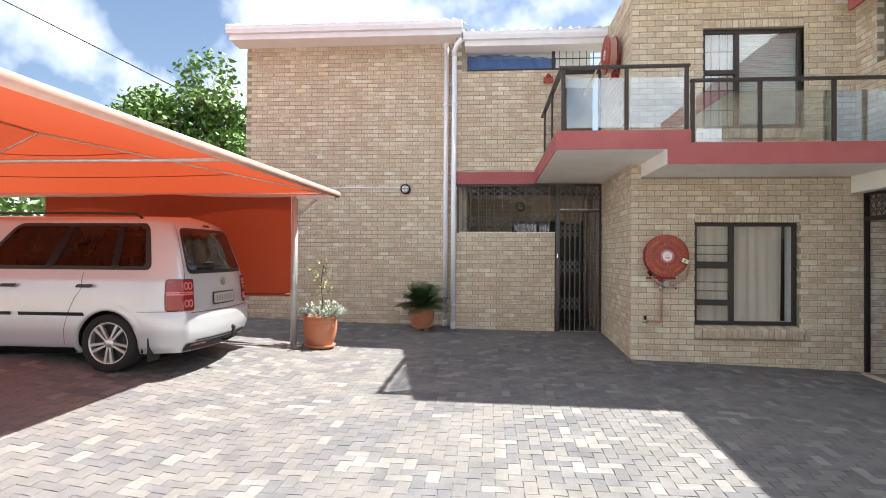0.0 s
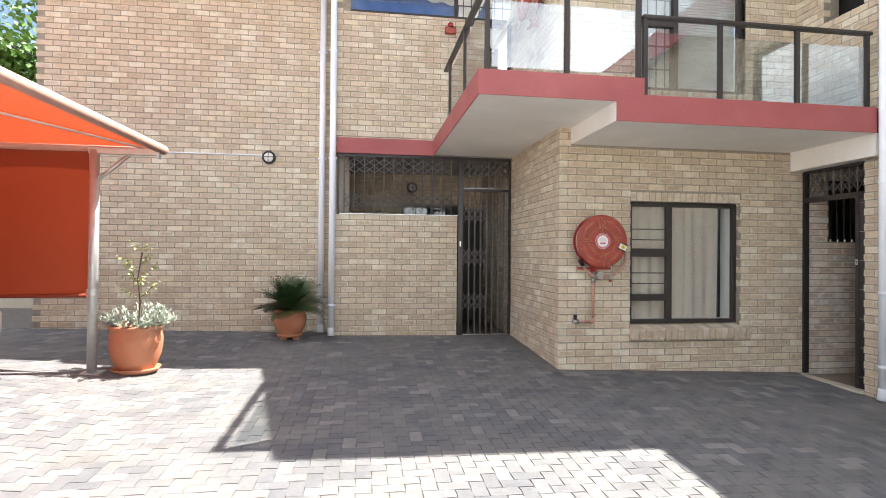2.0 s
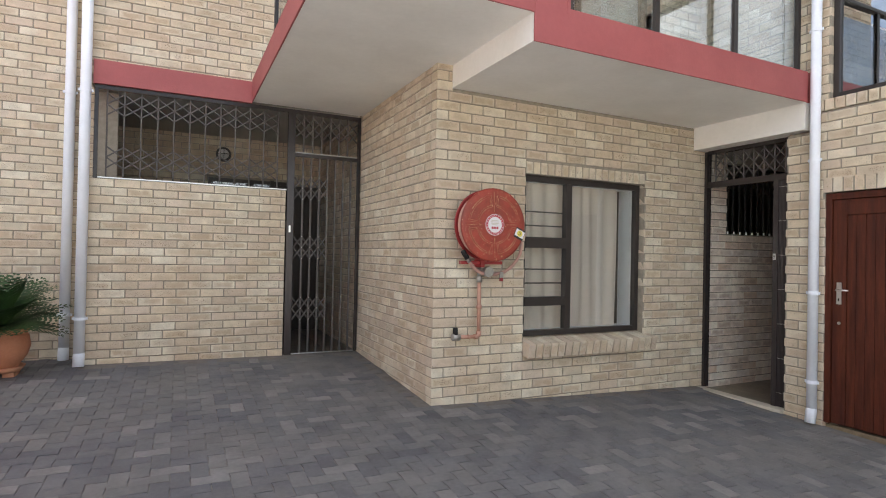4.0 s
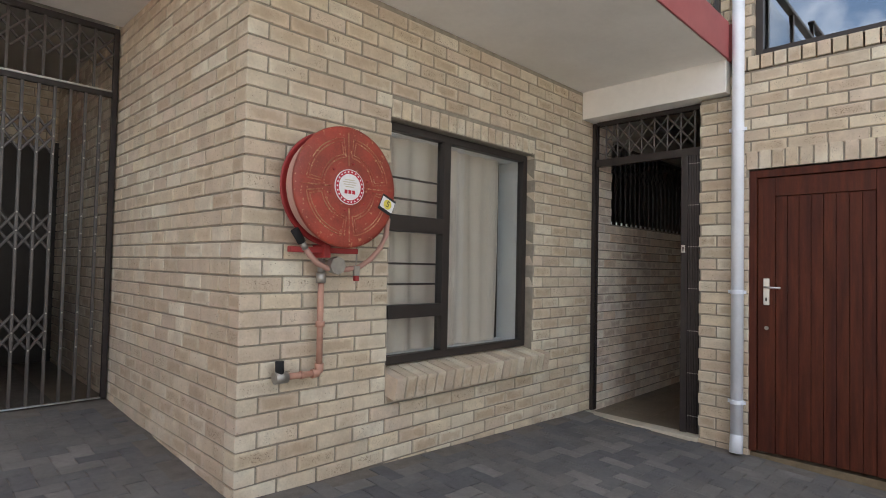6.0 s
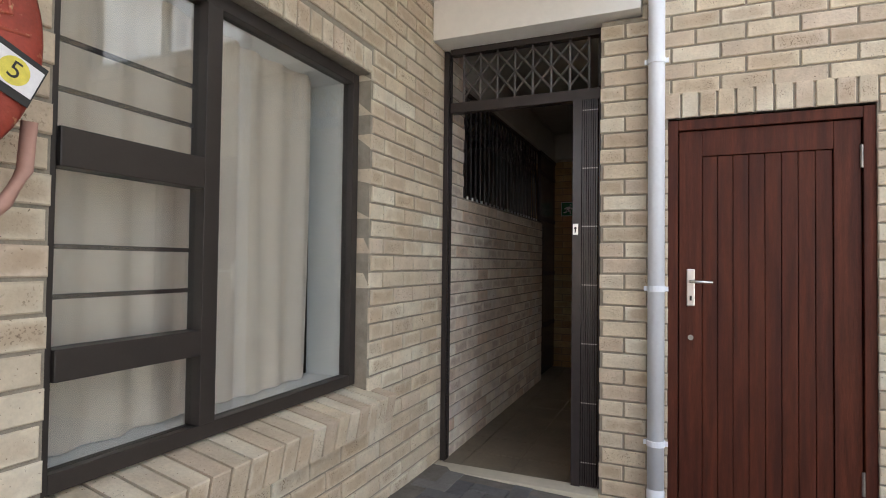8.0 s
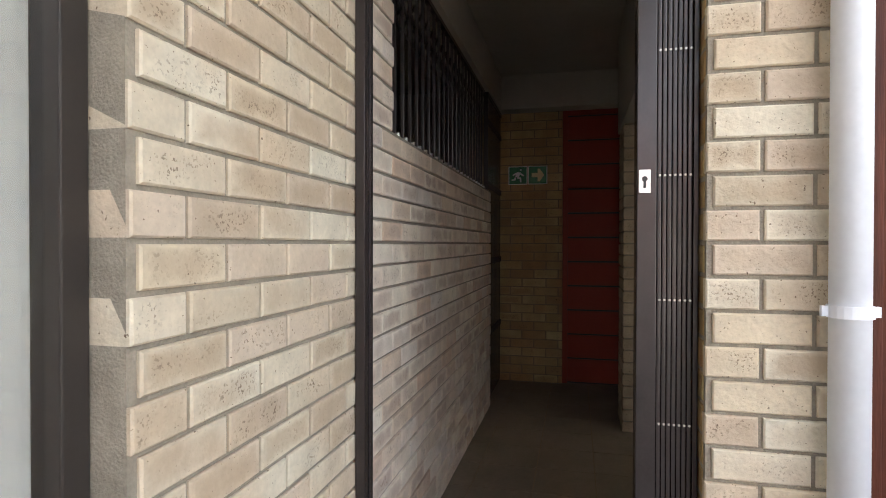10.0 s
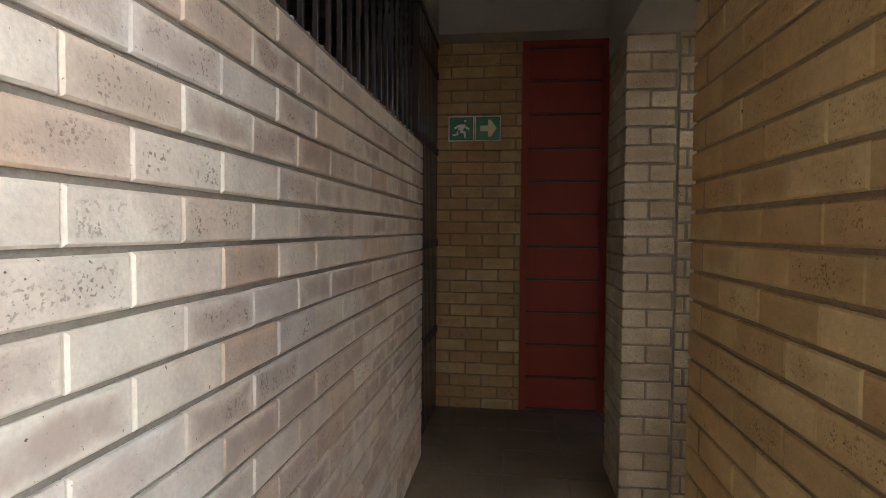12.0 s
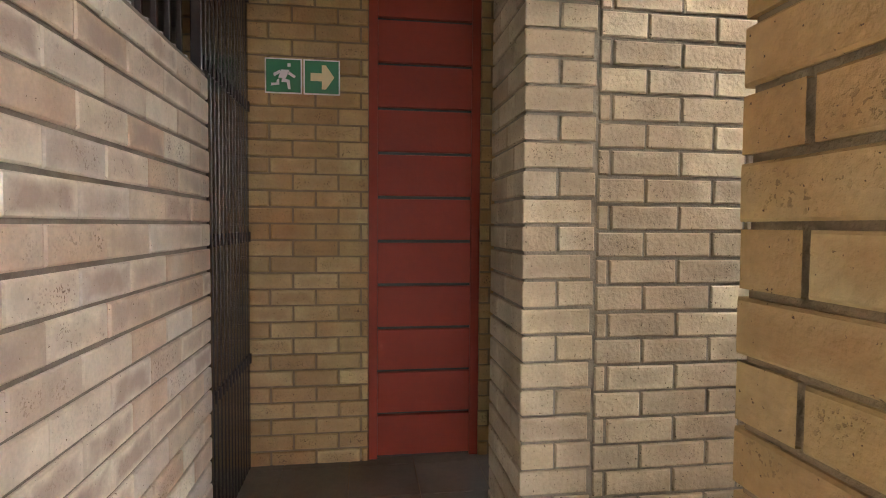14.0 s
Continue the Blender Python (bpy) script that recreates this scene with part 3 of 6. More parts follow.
ground = tagged(part("ground", gm, M_JOINT), "sandy ground under the paving", "ground", kind="structure")


# ---- passage floor, ceilings, slabs ----
floor_in = structure("floor_passage", boxed((5.72, 4.6, ZF - 0.3), (9.9, 10.6, ZF - 0.006)), M_MORTAR_IN, "tiled grey-beige passage floor", "floor")
for ix in range(12):
    for iy in range(5):
        x, y = 5.76 + ix * 0.332, 7.10 + iy * 0.332
        if y > 8.5 and x < 8.6:
            continue
        t_ = part("tile", boxed((x, y, ZF - 0.02), (x + 0.327, y + 0.327, ZF), 0.0015), M_TILE, floor_in)
structure("threshold", boxed((5.62, YR, -0.3), (5.755, Y0, -0.118), 0.006), M_FARWALL, "worn concrete threshold of the gate", "threshold")
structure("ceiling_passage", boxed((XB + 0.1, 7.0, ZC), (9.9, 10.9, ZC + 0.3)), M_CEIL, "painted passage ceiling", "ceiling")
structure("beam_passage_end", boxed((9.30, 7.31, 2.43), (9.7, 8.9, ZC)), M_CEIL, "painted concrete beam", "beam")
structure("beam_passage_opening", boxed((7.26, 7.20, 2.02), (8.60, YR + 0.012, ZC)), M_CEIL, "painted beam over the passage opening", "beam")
structure("wall_room_back", boxed((6.4, 10.6, -0.3), (9.9, 10.8, 2.9)), M_DARKROOM, "wall coloured dark for room shade behind the bars", "wall")
structure("wall_room_side", boxed((6.16 - 0.0, Y0 + 0.22, -0.3), (6.38, 10.6, 2.9)), M_DARKROOM, "wall coloured dark for room shade behind the bars", "wall")
structure("wall_room_far", boxed((XE + 0.24, 7.2, -0.3), (XE + 0.45, 10.8, 2.9)), M_DARKROOM, "wall coloured dark for room shade", "wall")
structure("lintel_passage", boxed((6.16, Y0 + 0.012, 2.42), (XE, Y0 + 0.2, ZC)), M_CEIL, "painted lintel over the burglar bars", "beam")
structure("wall_passage_stub", boxed((5.93, Y0 + 0.012, 2.75), (6.16, Y0 + 0.22, 2.9)), M_PLASTER, "painted wall stub", "wall")

# balcony slabs
bal = boxed((1.15, 7.335, 2.965), (2.86, YL + 0.0, 3.205))
slab_l = structure("balcony_slab_left", bal, M_PLASTER, "white-painted balcony slab soffit", "slab")
structure("balcony_slab_right", boxed((2.57, 7.335, 2.765), (5.60, Y0 + 0.1, 3.03)), M_PLASTER, "white-painted balcony slab soffit", "slab")
structure("balcony_slab_back", boxed((1.3, YL, 3.11), (2.5, 11.6, 3.18)), M_PLASTER, "painted slab", "slab")
fa = bmesh.new()
box(fa, (1.135, 7.32, 2.962), (2.86, 7.334, 3.212), 0.003)
box(fa, (1.135, 7.336, 2.962), (1.149, YL - 0.002, 3.212), 0.003)
structure("trim_balcony_left", fa, M_SLABRED, "dull red painted balcony edge", "trim")
fb = bmesh.new()
box(fb, (2.57, 7.316, 2.762), (5.585, 7.33, 3.04), 0.003)
structure("trim_balcony_right", fb, M_SLABRED, "dull red painted balcony edge", "trim")
fcap = bmesh.new()
box(fcap, (2.84, 7.314, 3.0), (2.868, 7.45, 3.214), 0.003)
structure("trim_balcony_step", fcap, M_SLABRED, "dull red painted balcony step", "trim")
structure("trim_patio_band", boxed((-0.37, YL - 0.03, 2.945), (1.14, YL + 0.22, 3.185), 0.004), M_SLABRED, "dull red painted slab band", "trim")
# Black sheet in place of the darkness inside the small opening.
structure("wall_dark_recess", boxed((XB + 0.3, 7.4, 4.1), (XB + 0.34, 8.3, 5.3)), M_INK_SHADE, "black sheet standing for the unlit recess behind the small opening", "wall")
structure("trim_block_band", boxed((XB - 0.012, 7.30, 2.765), (XB + 0.3, 7.42, 3.05), 0.003), M_SLABRED, "dull red painted slab end", "trim")
structure("beam_gate", boxed((5.585, 7.336, 2.515), (5.80, Y0 - 0.002, 2.764), 0.004), M_PLASTER, "white-painted beam over the passage gate", "beam")
structure("wall_behind_beam", boxed((5.80, YR, 2.52), (5.9, Y0, 2.9)), M_PLASTER, "painted wall over the gate", "wall")

# roofs
rf = bmesh.new()
v = [rf.verts.new(p) for p in ((-5.05, 10.55, 6.10), (-0.30, 10.55, 6.10), (-0.30, 15.5, 8.1), (-5.05, 15.5, 8.1))]
rf.faces.new(v)
bmesh.ops.solidify(rf, geom=list(rf.faces), thickness=0.05)
roof_a = structure("roof_tall", rf, M_ROOF, "light grey profiled roof", "roof")
for i in range(26):
    x = -5.0 + i * 0.182
    rib = bmesh.new()
    rod(rib, (x, 10.53, 6.12), (x, 15.4, 8.09), 0.035, 8)
    part("roof_rib", rib, M_ROOF, roof_a, smooth=True)
rf = bmesh.new()
v = [rf.verts.new(p) for p in ((-0.3, 10.35, 5.80), (2.6, 10.35, 5.80), (2.6, 14.5, 7.3), (-0.3, 14.5, 7.3))]
rf.faces.new(v)
bmesh.ops.solidify(rf, geom=list(rf.faces), thickness=0.05)
roof_b = structure("roof_link", rf, M_ROOF, "light grey profiled roof", "roof")
for i in range(16):
    x = -0.25 + i * 0.182
    rib = bmesh.new()
    rod(rib, (x, 10.34, 5.81), (x, 14.4, 7.28), 0.035, 8)
    part("roof_rib", rib, M_ROOF, roof_b, smooth=True)
rf = bmesh.new()
v = [rf.verts.new(p) for p in ((2.43, 7.55, 5.52), (5.5, 7.55, 5.52), (5.5, 12, 7.2), (2.43, 12, 7.2))]
rf.faces.new(v)
bmesh.ops.solidify(rf, geom=list(rf.faces), thickness=0.05)
structure("roof_unit", rf, M_ROOF, "profiled roof over the projecting unit", "roof")
structure("roof_block", boxed((5.38, -2.0, 5.35), (7.02, 10.6, 5.52)), M_PLASTER, "white roof soffit over the block", "roof")
structure("roof_block_back", boxed((7.02, 7.0, 5.35), (12, 10.6, 5.52)), M_PLASTER, "roof over the rooms behind", "roof")
# Unseen shaft added beside the passage; its roof slot sets the pier's skylight.
structure("wall_stair_left", boxed((6.9, 4.4, -0.4), (7.228, 7.04, 5.5)), M_PLASTER, "unseen white wall added to bounce skylight into the passage", "wall")
structure("roof_stair", boxed((7.02, -2.0, 5.35), (12, 5.9, 5.52)), M_PLASTER, "unseen roof added to limit skylight on the pier", "roof")
structure("roof_stair_side", boxed((8.45, 5.9, 5.35), (12, 7.0, 5.52)), M_PLASTER, "unseen roof added beside the skylight slot", "roof")
structure("wall_stair_right", boxed((8.45, 4.2, 2.95), (8.6, 7.0, 5.35)), M_PLASTER, "unseen plain wall added round the skylight slot", "wall")
structure("wall_stair_end", boxed((6.9, 4.2, -0.4), (9.0, 4.4, 5.4)), M_PLASTER, "unseen white end wall added to the light shaft", "wall")
structure("wall_upper_room", boxed((7.0, 6.9, 3.05), (9.9, 7.0, 5.4)), M_PLASTER, "unseen plain wall added behind the skylight slot", "wall")
structure("trim_roof_block", boxed((5.34, -2.0, 5.08), (5.38, 8.2, 5.52)), M_SLABRED, "dull red roof fascia", "trim")
structure("wall_block_back", boxed((XB + 0.3, 1.3, -0.4), (XB + 0.5, 1.5, 5.7)), M_DARKROOM, "plain wall", "wall")
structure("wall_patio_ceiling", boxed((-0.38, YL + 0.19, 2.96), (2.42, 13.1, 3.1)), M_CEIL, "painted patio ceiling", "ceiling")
structure("wall_patio_left", boxed((-0.62, YA + 0.22, 0.0), (-0.40, 13.1, 3.0)), M_DARKROOM, "patio wall coloured dark for shade", "wall")
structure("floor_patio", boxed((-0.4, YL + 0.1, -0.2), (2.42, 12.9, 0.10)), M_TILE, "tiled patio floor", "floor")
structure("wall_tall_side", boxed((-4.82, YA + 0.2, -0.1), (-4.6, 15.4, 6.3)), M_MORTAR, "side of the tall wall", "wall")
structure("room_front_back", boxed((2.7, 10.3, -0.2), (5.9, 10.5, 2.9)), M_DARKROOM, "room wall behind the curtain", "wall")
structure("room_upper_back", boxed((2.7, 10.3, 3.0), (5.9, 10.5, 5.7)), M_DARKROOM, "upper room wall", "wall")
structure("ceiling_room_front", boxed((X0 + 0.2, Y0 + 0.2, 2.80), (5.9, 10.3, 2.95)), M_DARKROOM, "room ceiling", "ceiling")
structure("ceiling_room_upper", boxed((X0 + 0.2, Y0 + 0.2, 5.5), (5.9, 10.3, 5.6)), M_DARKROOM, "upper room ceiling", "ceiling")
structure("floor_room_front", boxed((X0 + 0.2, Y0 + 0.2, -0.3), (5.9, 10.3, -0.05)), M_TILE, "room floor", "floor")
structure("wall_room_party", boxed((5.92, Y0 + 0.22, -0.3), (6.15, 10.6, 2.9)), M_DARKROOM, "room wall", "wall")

# ---- windows ----
def window_unit(name, x0, x1, z0, z1, y, mull, transoms, bars, label, upright=(), glass=M_GLASS):
    """An aluminium window: outer frame, one mullion, a divided left light, burglar bars behind the glass."""
    w = empty(name, ((x0 + x1) / 2, y, z0), 0, label, "window", kind="structure")

    def put(nm, lo, hi, mat=M_BRONZE, bevel=0.004, lab=""):
        c = Vector(w.location)
        return part(nm, boxed(Vector(lo) - c, Vector(hi) - c, bevel), mat, w, lab)
    f = 0.052
    put("window_frame", (x0, y, z0), (x0 + f, y + 0.06, z1))
    put("window_frame", (x1 - f, y, z0), (x1, y + 0.06, z1))
    put("window_frame", (x0 + f, y, z1 - f), (x1 - f, y + 0.06, z1))
    put("window_frame", (x0 + f, y, z0), (x1 - f, y + 0.06, z0 + f))
    put("mullion", (mull - 0.034, y - 0.008, z0 + f), (mull + 0.034, y + 0.06, z1 - f))
    for z, h in transoms:
        put("transom", (x0 + f, y - 0.012, z - h / 2), (mull - 0.034, y + 0.06, z + h / 2))
    for z in bars:
        put("burglar_bar", (x0 + f, y + 0.045, z - 0.007), (mull - 0.034, y + 0.057, z + 0.007), M_BRONZE, 0.002)
    for x in upright:
        put("burglar_bar", (x - 0.006, y + 0.045, z0 + f), (x + 0.006, y + 0.057, z1 - f), M_BRONZE, 0.002)
    zs = [z0 + f] + sorted(z for z, h in transoms) + [z1 - f]
    for a, b in zip(zs, zs[1:]):
        p = put("pane", (x0 + f - 0.005, y + 0.028, a), (mull - 0.03, y + 0.032, b), glass, 0)
        p.visible_shadow = False
    p = put("pane", (mull + 0.03, y + 0.028, z0 + f - 0.005), (x1 - f + 0.005, y + 0.032, z1 - f + 0.005), glass, 0)
    p.visible_shadow = False
    return w


window_unit("window_1", WIN[0] + 0.004, WIN[1] - 0.004, 0.535, WIN[3] - 0.004, Y0 + 0.075, 3.925, [(1.435, 0.105), (0.865, 0.085)], [1.735, 1.60, 1.175, 1.04], "dark bronze aluminium window with burglar bars and cream curtain")
window_unit("window_2", UPWIN[0] + 0.004, UPWIN[1] - 0.004, UPWIN[2], UPWIN[3] - 0.004, Y0 + 0.075, 4.0, [(4.37, 0.07)], [4.70, 4.1, 3.8], "dark bronze upper window with bars and white blinds", upright=(3.64, 3.76, 3.88), glass=M_UPGLASS)
rv = bmesh.new()
box(rv, (WIN[1] - 0.045, Y0 + 0.14, 0.56), (WIN[1] + 0.03, Y0 + 0.34, WIN[3]))
box(rv, (WIN[0] - 0.03, Y0 + 0.14, WIN[3] - 0.045), (WIN[1] - 0.045, Y0 + 0.34, WIN[3] + 0.03))
box(rv, (WIN[0] - 0.03, Y0 + 0.14, 0.50), (WIN[1] - 0.045, Y0 + 0.34, 0.575))
structure("trim_window_reveal", rv, M_WHITE, "white plastered inner window reveal", "trim")


def curtain(name, x0, x1, z0, z1, y, folds, depth, seed, label):
    rnd = random.Random(seed)
    bm = bmesh.new()
    n, cols, ph, amp = 90, [], rnd.uniform(0, 6), [rnd.uniform(0.35, 1.0) for _ in range(folds + 2)]
    for i in range(n + 1):
        t = i / n
        x = x0 + (x1 - x0) * t
        k = t * folds
        a = amp[int(k)] * (1 - k % 1) + amp[int(k) + 1] * (k % 1)
        col = []
        for j in range(5):
            s = j / 4
            yy = y + depth * a * math.sin(k * math.tau + ph + 0.35 * s) + 0.01 * math.sin(9 * t + 3 * s)
            col.append(bm.verts.new((x + 0.012 * s * math.sin(7 * t), yy, z0 + (z1 - z0) * s)))
        cols.append(col)
    for a, b in zip(cols, cols[1:]):
        for j in range(4):
            bm.faces.new((a[j], b[j], b[j + 1], a[j + 1]))
    return tagged(part(name, bm, M_CURTAIN, None, "", True), label, "curtain", group="curtains in the front window")


curtain("curtain", 3.28, 3.98, 0.578, 2.06, Y0 + 0.25, 4, 0.022, 3, "cream cloth curtain hanging in soft folds")
curtain("curtain", 3.96, 4.735, 0.578, 2.06, Y0 + 0.265, 5, 0.02, 8, "cream cloth curtain hanging in soft folds")
bl = empty("window_blind", (4.47, Y0 + 0.2, 3.6), 0, "white horizontal slatted blind in the upper window", "blind")
for i in range(38):
    part("slat", boxed((-0.44, -0.012, i * 0.0365), (0.44, 0.012, i * 0.0365 + 0.026), 0), M_WHITE, bl)
structure("trim_upper_reveal", boxed((3.40, Y0 + 0.26, 3.45), (4.02, Y0 + 0.28, 5.05)), M_WHITE, "white lining behind the upper window", "trim")
# block window, upstairs
wb = empty("window_3", (XB + 0.05, 6.3, 2.77), 0, "dark-framed upper window reflecting the sky", "window", kind="structure")
for lo, hi in (((0, 0.82, 0), (0.06, 0.87, 1.58)), ((0, -0.9, 0), (0.06, -0.85, 1.58)), ((0, -0.85, 0), (0.06, 0.82, 0.05)), ((0, -0.85, 1.53), (0.06, 0.82, 1.58)), ((0, -0.05, 0.05), (0.06, 0.0, 1.53))):
    part("window_frame", boxed(lo, hi, 0.004), M_BRONZE, wb)
part("pane", boxed((0.03, 0.0, 0.05), (0.034, 0.82, 1.53)), M_SKYGLASS, wb)
part("pane", boxed((0.03, -0.85, 0.05), (0.034, -0.05, 1.53)), M_SKYGLASS, wb)
# Black sheet painted as the darkness behind the glass.
structure("block_room_dark", boxed((XB + 0.5, 4.8, 2.7), (XB + 0.6, 7.5, 4.6)), M_INK_SHADE, "black sheet standing for the unlit room behind the upper window", "wall")

# ---- wooden door ----
dr = empty("door_1", (XB + 0.02, 7.20, -0.13), 0, "closed red-brown varnished plank door in its frame", "door", kind="structure")
for lo, hi in (((0, -0.05, 0), (0.10, 0, 2.045)), ((0, -0.91, 0), (0.10, -0.86, 2.045)), ((0, -0.86, 1.99), (0.10, -0.05, 2.045))):
    part("door_frame", boxed(lo, hi, 0.004), M_WOOD, dr)
part("panel_back", boxed((0.045, -0.855, 0.0), (0.06, -0.055, 1.985)), M_WOOD, dr)
for lo, hi in (((0.018, -0.165, 0.005), (0.05, -0.055, 1.985)), ((0.018, -0.855, 0.005), (0.05, -0.745, 1.985)), ((0.018, -0.744, 1.85), (0.05, -0.166, 1.985))):
    part("stile", boxed(lo, hi, 0.003), M_WOOD, dr)
for i in range(8):
    y = -0.168 - i * 0.072
    part("plank", boxed((0.027, y - 0.0695, 0.006), (0.05, y, 1.848), 0.004), M_WOOD, dr)
pl = part("handle_plate", boxed((0.006, -0.132, 1.06), (0.018, -0.092, 1.255), 0.005), M_STEEL, dr, "chrome handle plate")
hb = bmesh.new()
tube(hb, [(0.006, -0.112, 1.19), (-0.035, -0.112, 1.19), (-0.045, -0.12, 1.19), (-0.047, -0.215, 1.188)], 0.008, 10)
part("lever", hb, M_STEEL, pl, smooth=True)
part("keyhole", boxed((0.004, -0.117, 1.09), (0.007, -0.107, 1.115)), M_INK_SHADE, pl)
lk = bmesh.new()
rod(lk, (0.019, -0.112, 0.895), (0.012, -0.112, 0.895), 0.014, 14)
part("lock_cover", lk, M_BRASS, dr)
for z in (0.2, 1.75):
    hg = bmesh.new()
    rod(hg, (0.012, -0.857, z), (0.012, -0.857, z + 0.11), 0.009, 10)
    part("hinge", hg, M_BRASS, dr)
# Unseen black sheet for the darkness behind the store door.
structure("wall_store_back", boxed((XB + 0.3, 6.2, -0.3), (XB + 0.35, 7.3, 2.1)), M_INK_SHADE, "black sheet standing for the unlit store behind the door", "wall")

# door from the upper link to the balcony, standing ajar
db = empty("door_2", (1.66, YL + 0.05, 3.205), 0, "brown wooden balcony door standing ajar in shade", "door", kind="structure")
for lo, hi in (((-0.03, 0, 0), (0.03, 0.09, 1.95)), ((0.70, 0, 0), (0.757, 0.09, 1.95)), ((0.03, 0, 1.90), (0.70, 0.09, 1.95))):
    part("door_frame", boxed(lo, hi, 0.003), M_BRONZE, db)
lf = part("door_leaf", boxed((0.04, 0.10, 0.01), (0.08, 0.66, 1.89), 0.004), M_OCHRE, db)
for z in (0.12, 1.02):
    part("panel", boxed((0.081, 0.18, z), (0.09, 0.58, z + 0.74), 0.004), M_OCHRE, lf)
structure("wall_link_dark", boxed((1.55, YL + 1.0, 3.2), (2.42, YL + 1.05, 5.1)), M_DARKROOM, "dark-coloured wall for the unlit room behind the balcony door", "wall")
structure("wall_link_side", boxed((1.50, YL + 0.22, 3.2), (1.55, YL + 1.05, 5.1)), M_DARKROOM, "dark-coloured side wall for the unlit room behind the balcony door", "wall")

# ---- downpipes and gutters ----
def downpipe(x, y, z0, z1, r, label, clips, side, top=()):
    d = empty("downpipe", (x, y, z0), 0, label, "downpipe", group="white downpipes")
    bm = bmesh.new()
    rod(bm, (0, 0, 0.12), (0, 0, z1 - z0), r, 20)
    part("pipe", bm, M_PVC, d, smooth=True)
    sh = bmesh.new()
    lathe(sh, [(r * 1.0, 0.13), (r * 1.05, 0.12), (r * 1.06, 0.0), (r * 0.93, 0.0), (r * 0.9, 0.1), (0, 0.1)], 20, pose(side[0] * 0.02, side[1] * 0.02, 0, -side[1] * -9, side[0] * 9 * -1, 0))
    part("shoe", sh, M_PVC, d, smooth=True)
    for z in clips:
        cb = bmesh.new()
        rod(cb, (0, 0, z - z0 - 0.014), (0, 0, z - z0 + 0.014), r * 1.12, 20)
        box(cb, (-side[0] * 0.0 - 0.006 - abs(side[1]) * (r + 0.012), -0.006 - abs(side[0]) * (r + 0.012), z - z0 - 0.012), (0.006 + abs(side[1]) * (r + 0.012), 0.006 + abs(side[0]) * (r + 0.012), z - z0 + 0.012))
        part("bracket", cb, M_PVC, d)
    if top:
        tb = bmesh.new()
        tube(tb, top, r, 14)
        part("bend", tb, M_PVC, d, smooth=True)
    return d


downpipe(XB - 0.06, 7.255, -0.145, 5.4, 0.042, "white round downpipe beside the wooden door", (0.22, 1.02, 2.22, 3.4, 4.6), (-1, 0))
downpipe(-0.61, YA - 0.07, 0.13, 5.75, 0.048, "white round downpipe on the tall brick wall", (0.6, 2.9, 4.6), (0, -1), [(0, 0, 5.6), (0.0, -0.02, 5.72), (0.05, -0.2, 5.86), (0.08, -0.38, 5.95)])
downpipe(-0.425, YL - 0.07, 0.13, 5.45, 0.048, "white round downpipe beside the low patio wall", (0.6, 2.85, 4.5), (0, -1), [(0, 0, 5.3), (0.0, -0.02, 5.4), (0.06, -0.12, 5.5), (0.16, -0.2, 5.57)])


def gutter(x0, x1, y, z, label):
    g = empty("gutter", ((x0 + x1) / 2, y, z), 0, label, "gutter", group="white roof gutters")
    h = (x1 - x0) / 2
    bm = bmesh.new()
    prof = [(0.0, 0.13), (-0.02, 0.13), (-0.02, 0.118), (-0.012, 0.118), (-0.012, 0.07), (0.02, 0.012), (0.02, 0.0), (0.115, 0.0), (0.115, 0.13)]
    a = [bm.verts.new((-h, p[0], p[1])) for p in prof]
    b = [bm.verts.new((h, p[0], p[1])) for p in prof]
    for i in range(len(prof)):
        j = (i + 1) % len(prof)
        bm.faces.new((a[i], a[j], b[j], b[i]))
    bm.faces.new(a)
    bm.faces.new(b[::-1])
    part("trough", bm, M_PVC, g)
    part("fascia", boxed((-h + 0.02, 0.117, -0.10), (h - 0.02, 0.137, 0.1)), M_PVC, g)
    part("soffit", boxed((-h + 0.02, 0.14, -0.10), (h - 0.02, 0.60, -0.085)), M_WHITE, g)
    return g


gutter(-4.96, -0.27, 10.42, 5.93, "white box gutter along the tall roof edge")
gutter(-0.24, 2.42, 10.26, 5.63, "white box gutter along the lower roof edge")

# upper opening above the patio: framed glass, bars and a blue tarpaulin
wu = empty("window_4", (-0.3, YL + 0.02, 5.16), 0, "long dark-framed upper window with blue tarpaulin behind", "window", kind="structure")
for lo, hi in (((0, 0, 0), (2.7, 0.05, 0.04)), ((0, 0, 0.44), (2.7, 0.05, 0.48)), ((0, 0, 0.04), (0.04, 0.05, 0.44)), ((1.76, 0, 0.04), (1.82, 0.05, 0.44))):
    part("window_frame", boxed(lo, hi, 0.003), M_BRONZE, wu)
part("pane", boxed((0.04, 0.022, 0.04), (1.76, 0.026, 0.44)), M_GLASS, wu)
for i in range(6):
    part("burglar_bar", boxed((1.9 + i * 0.13, 0.02, 0.04), (1.912 + i * 0.13, 0.03, 0.44)), M_BRONZE, wu)
part("burglar_bar", boxed((1.82, 0.018, 0.22), (2.7, 0.032, 0.235)), M_BRONZE, wu)
tp = bmesh.new()
rows = []
for i in range(31):
    col = []
    for j in range(4):
        col.append(tp.verts.new((-0.25 + i * 0.06, YL + 0.16 + 0.04 * math.sin(i * 1.3 + j), 5.17 + j * 0.125 * (1 - 0.3 * abs(i - 9) / 22))))
    rows.append(col)
for a, b in zip(rows, rows[1:]):
    for j in range(3):
        tp.faces.new((a[j], b[j], b[j + 1], a[j + 1]))
tagged(part("tarpaulin", tp, M_TARP, None, "", True), "crumpled blue tarpaulin behind the upper window", "tarpaulin")
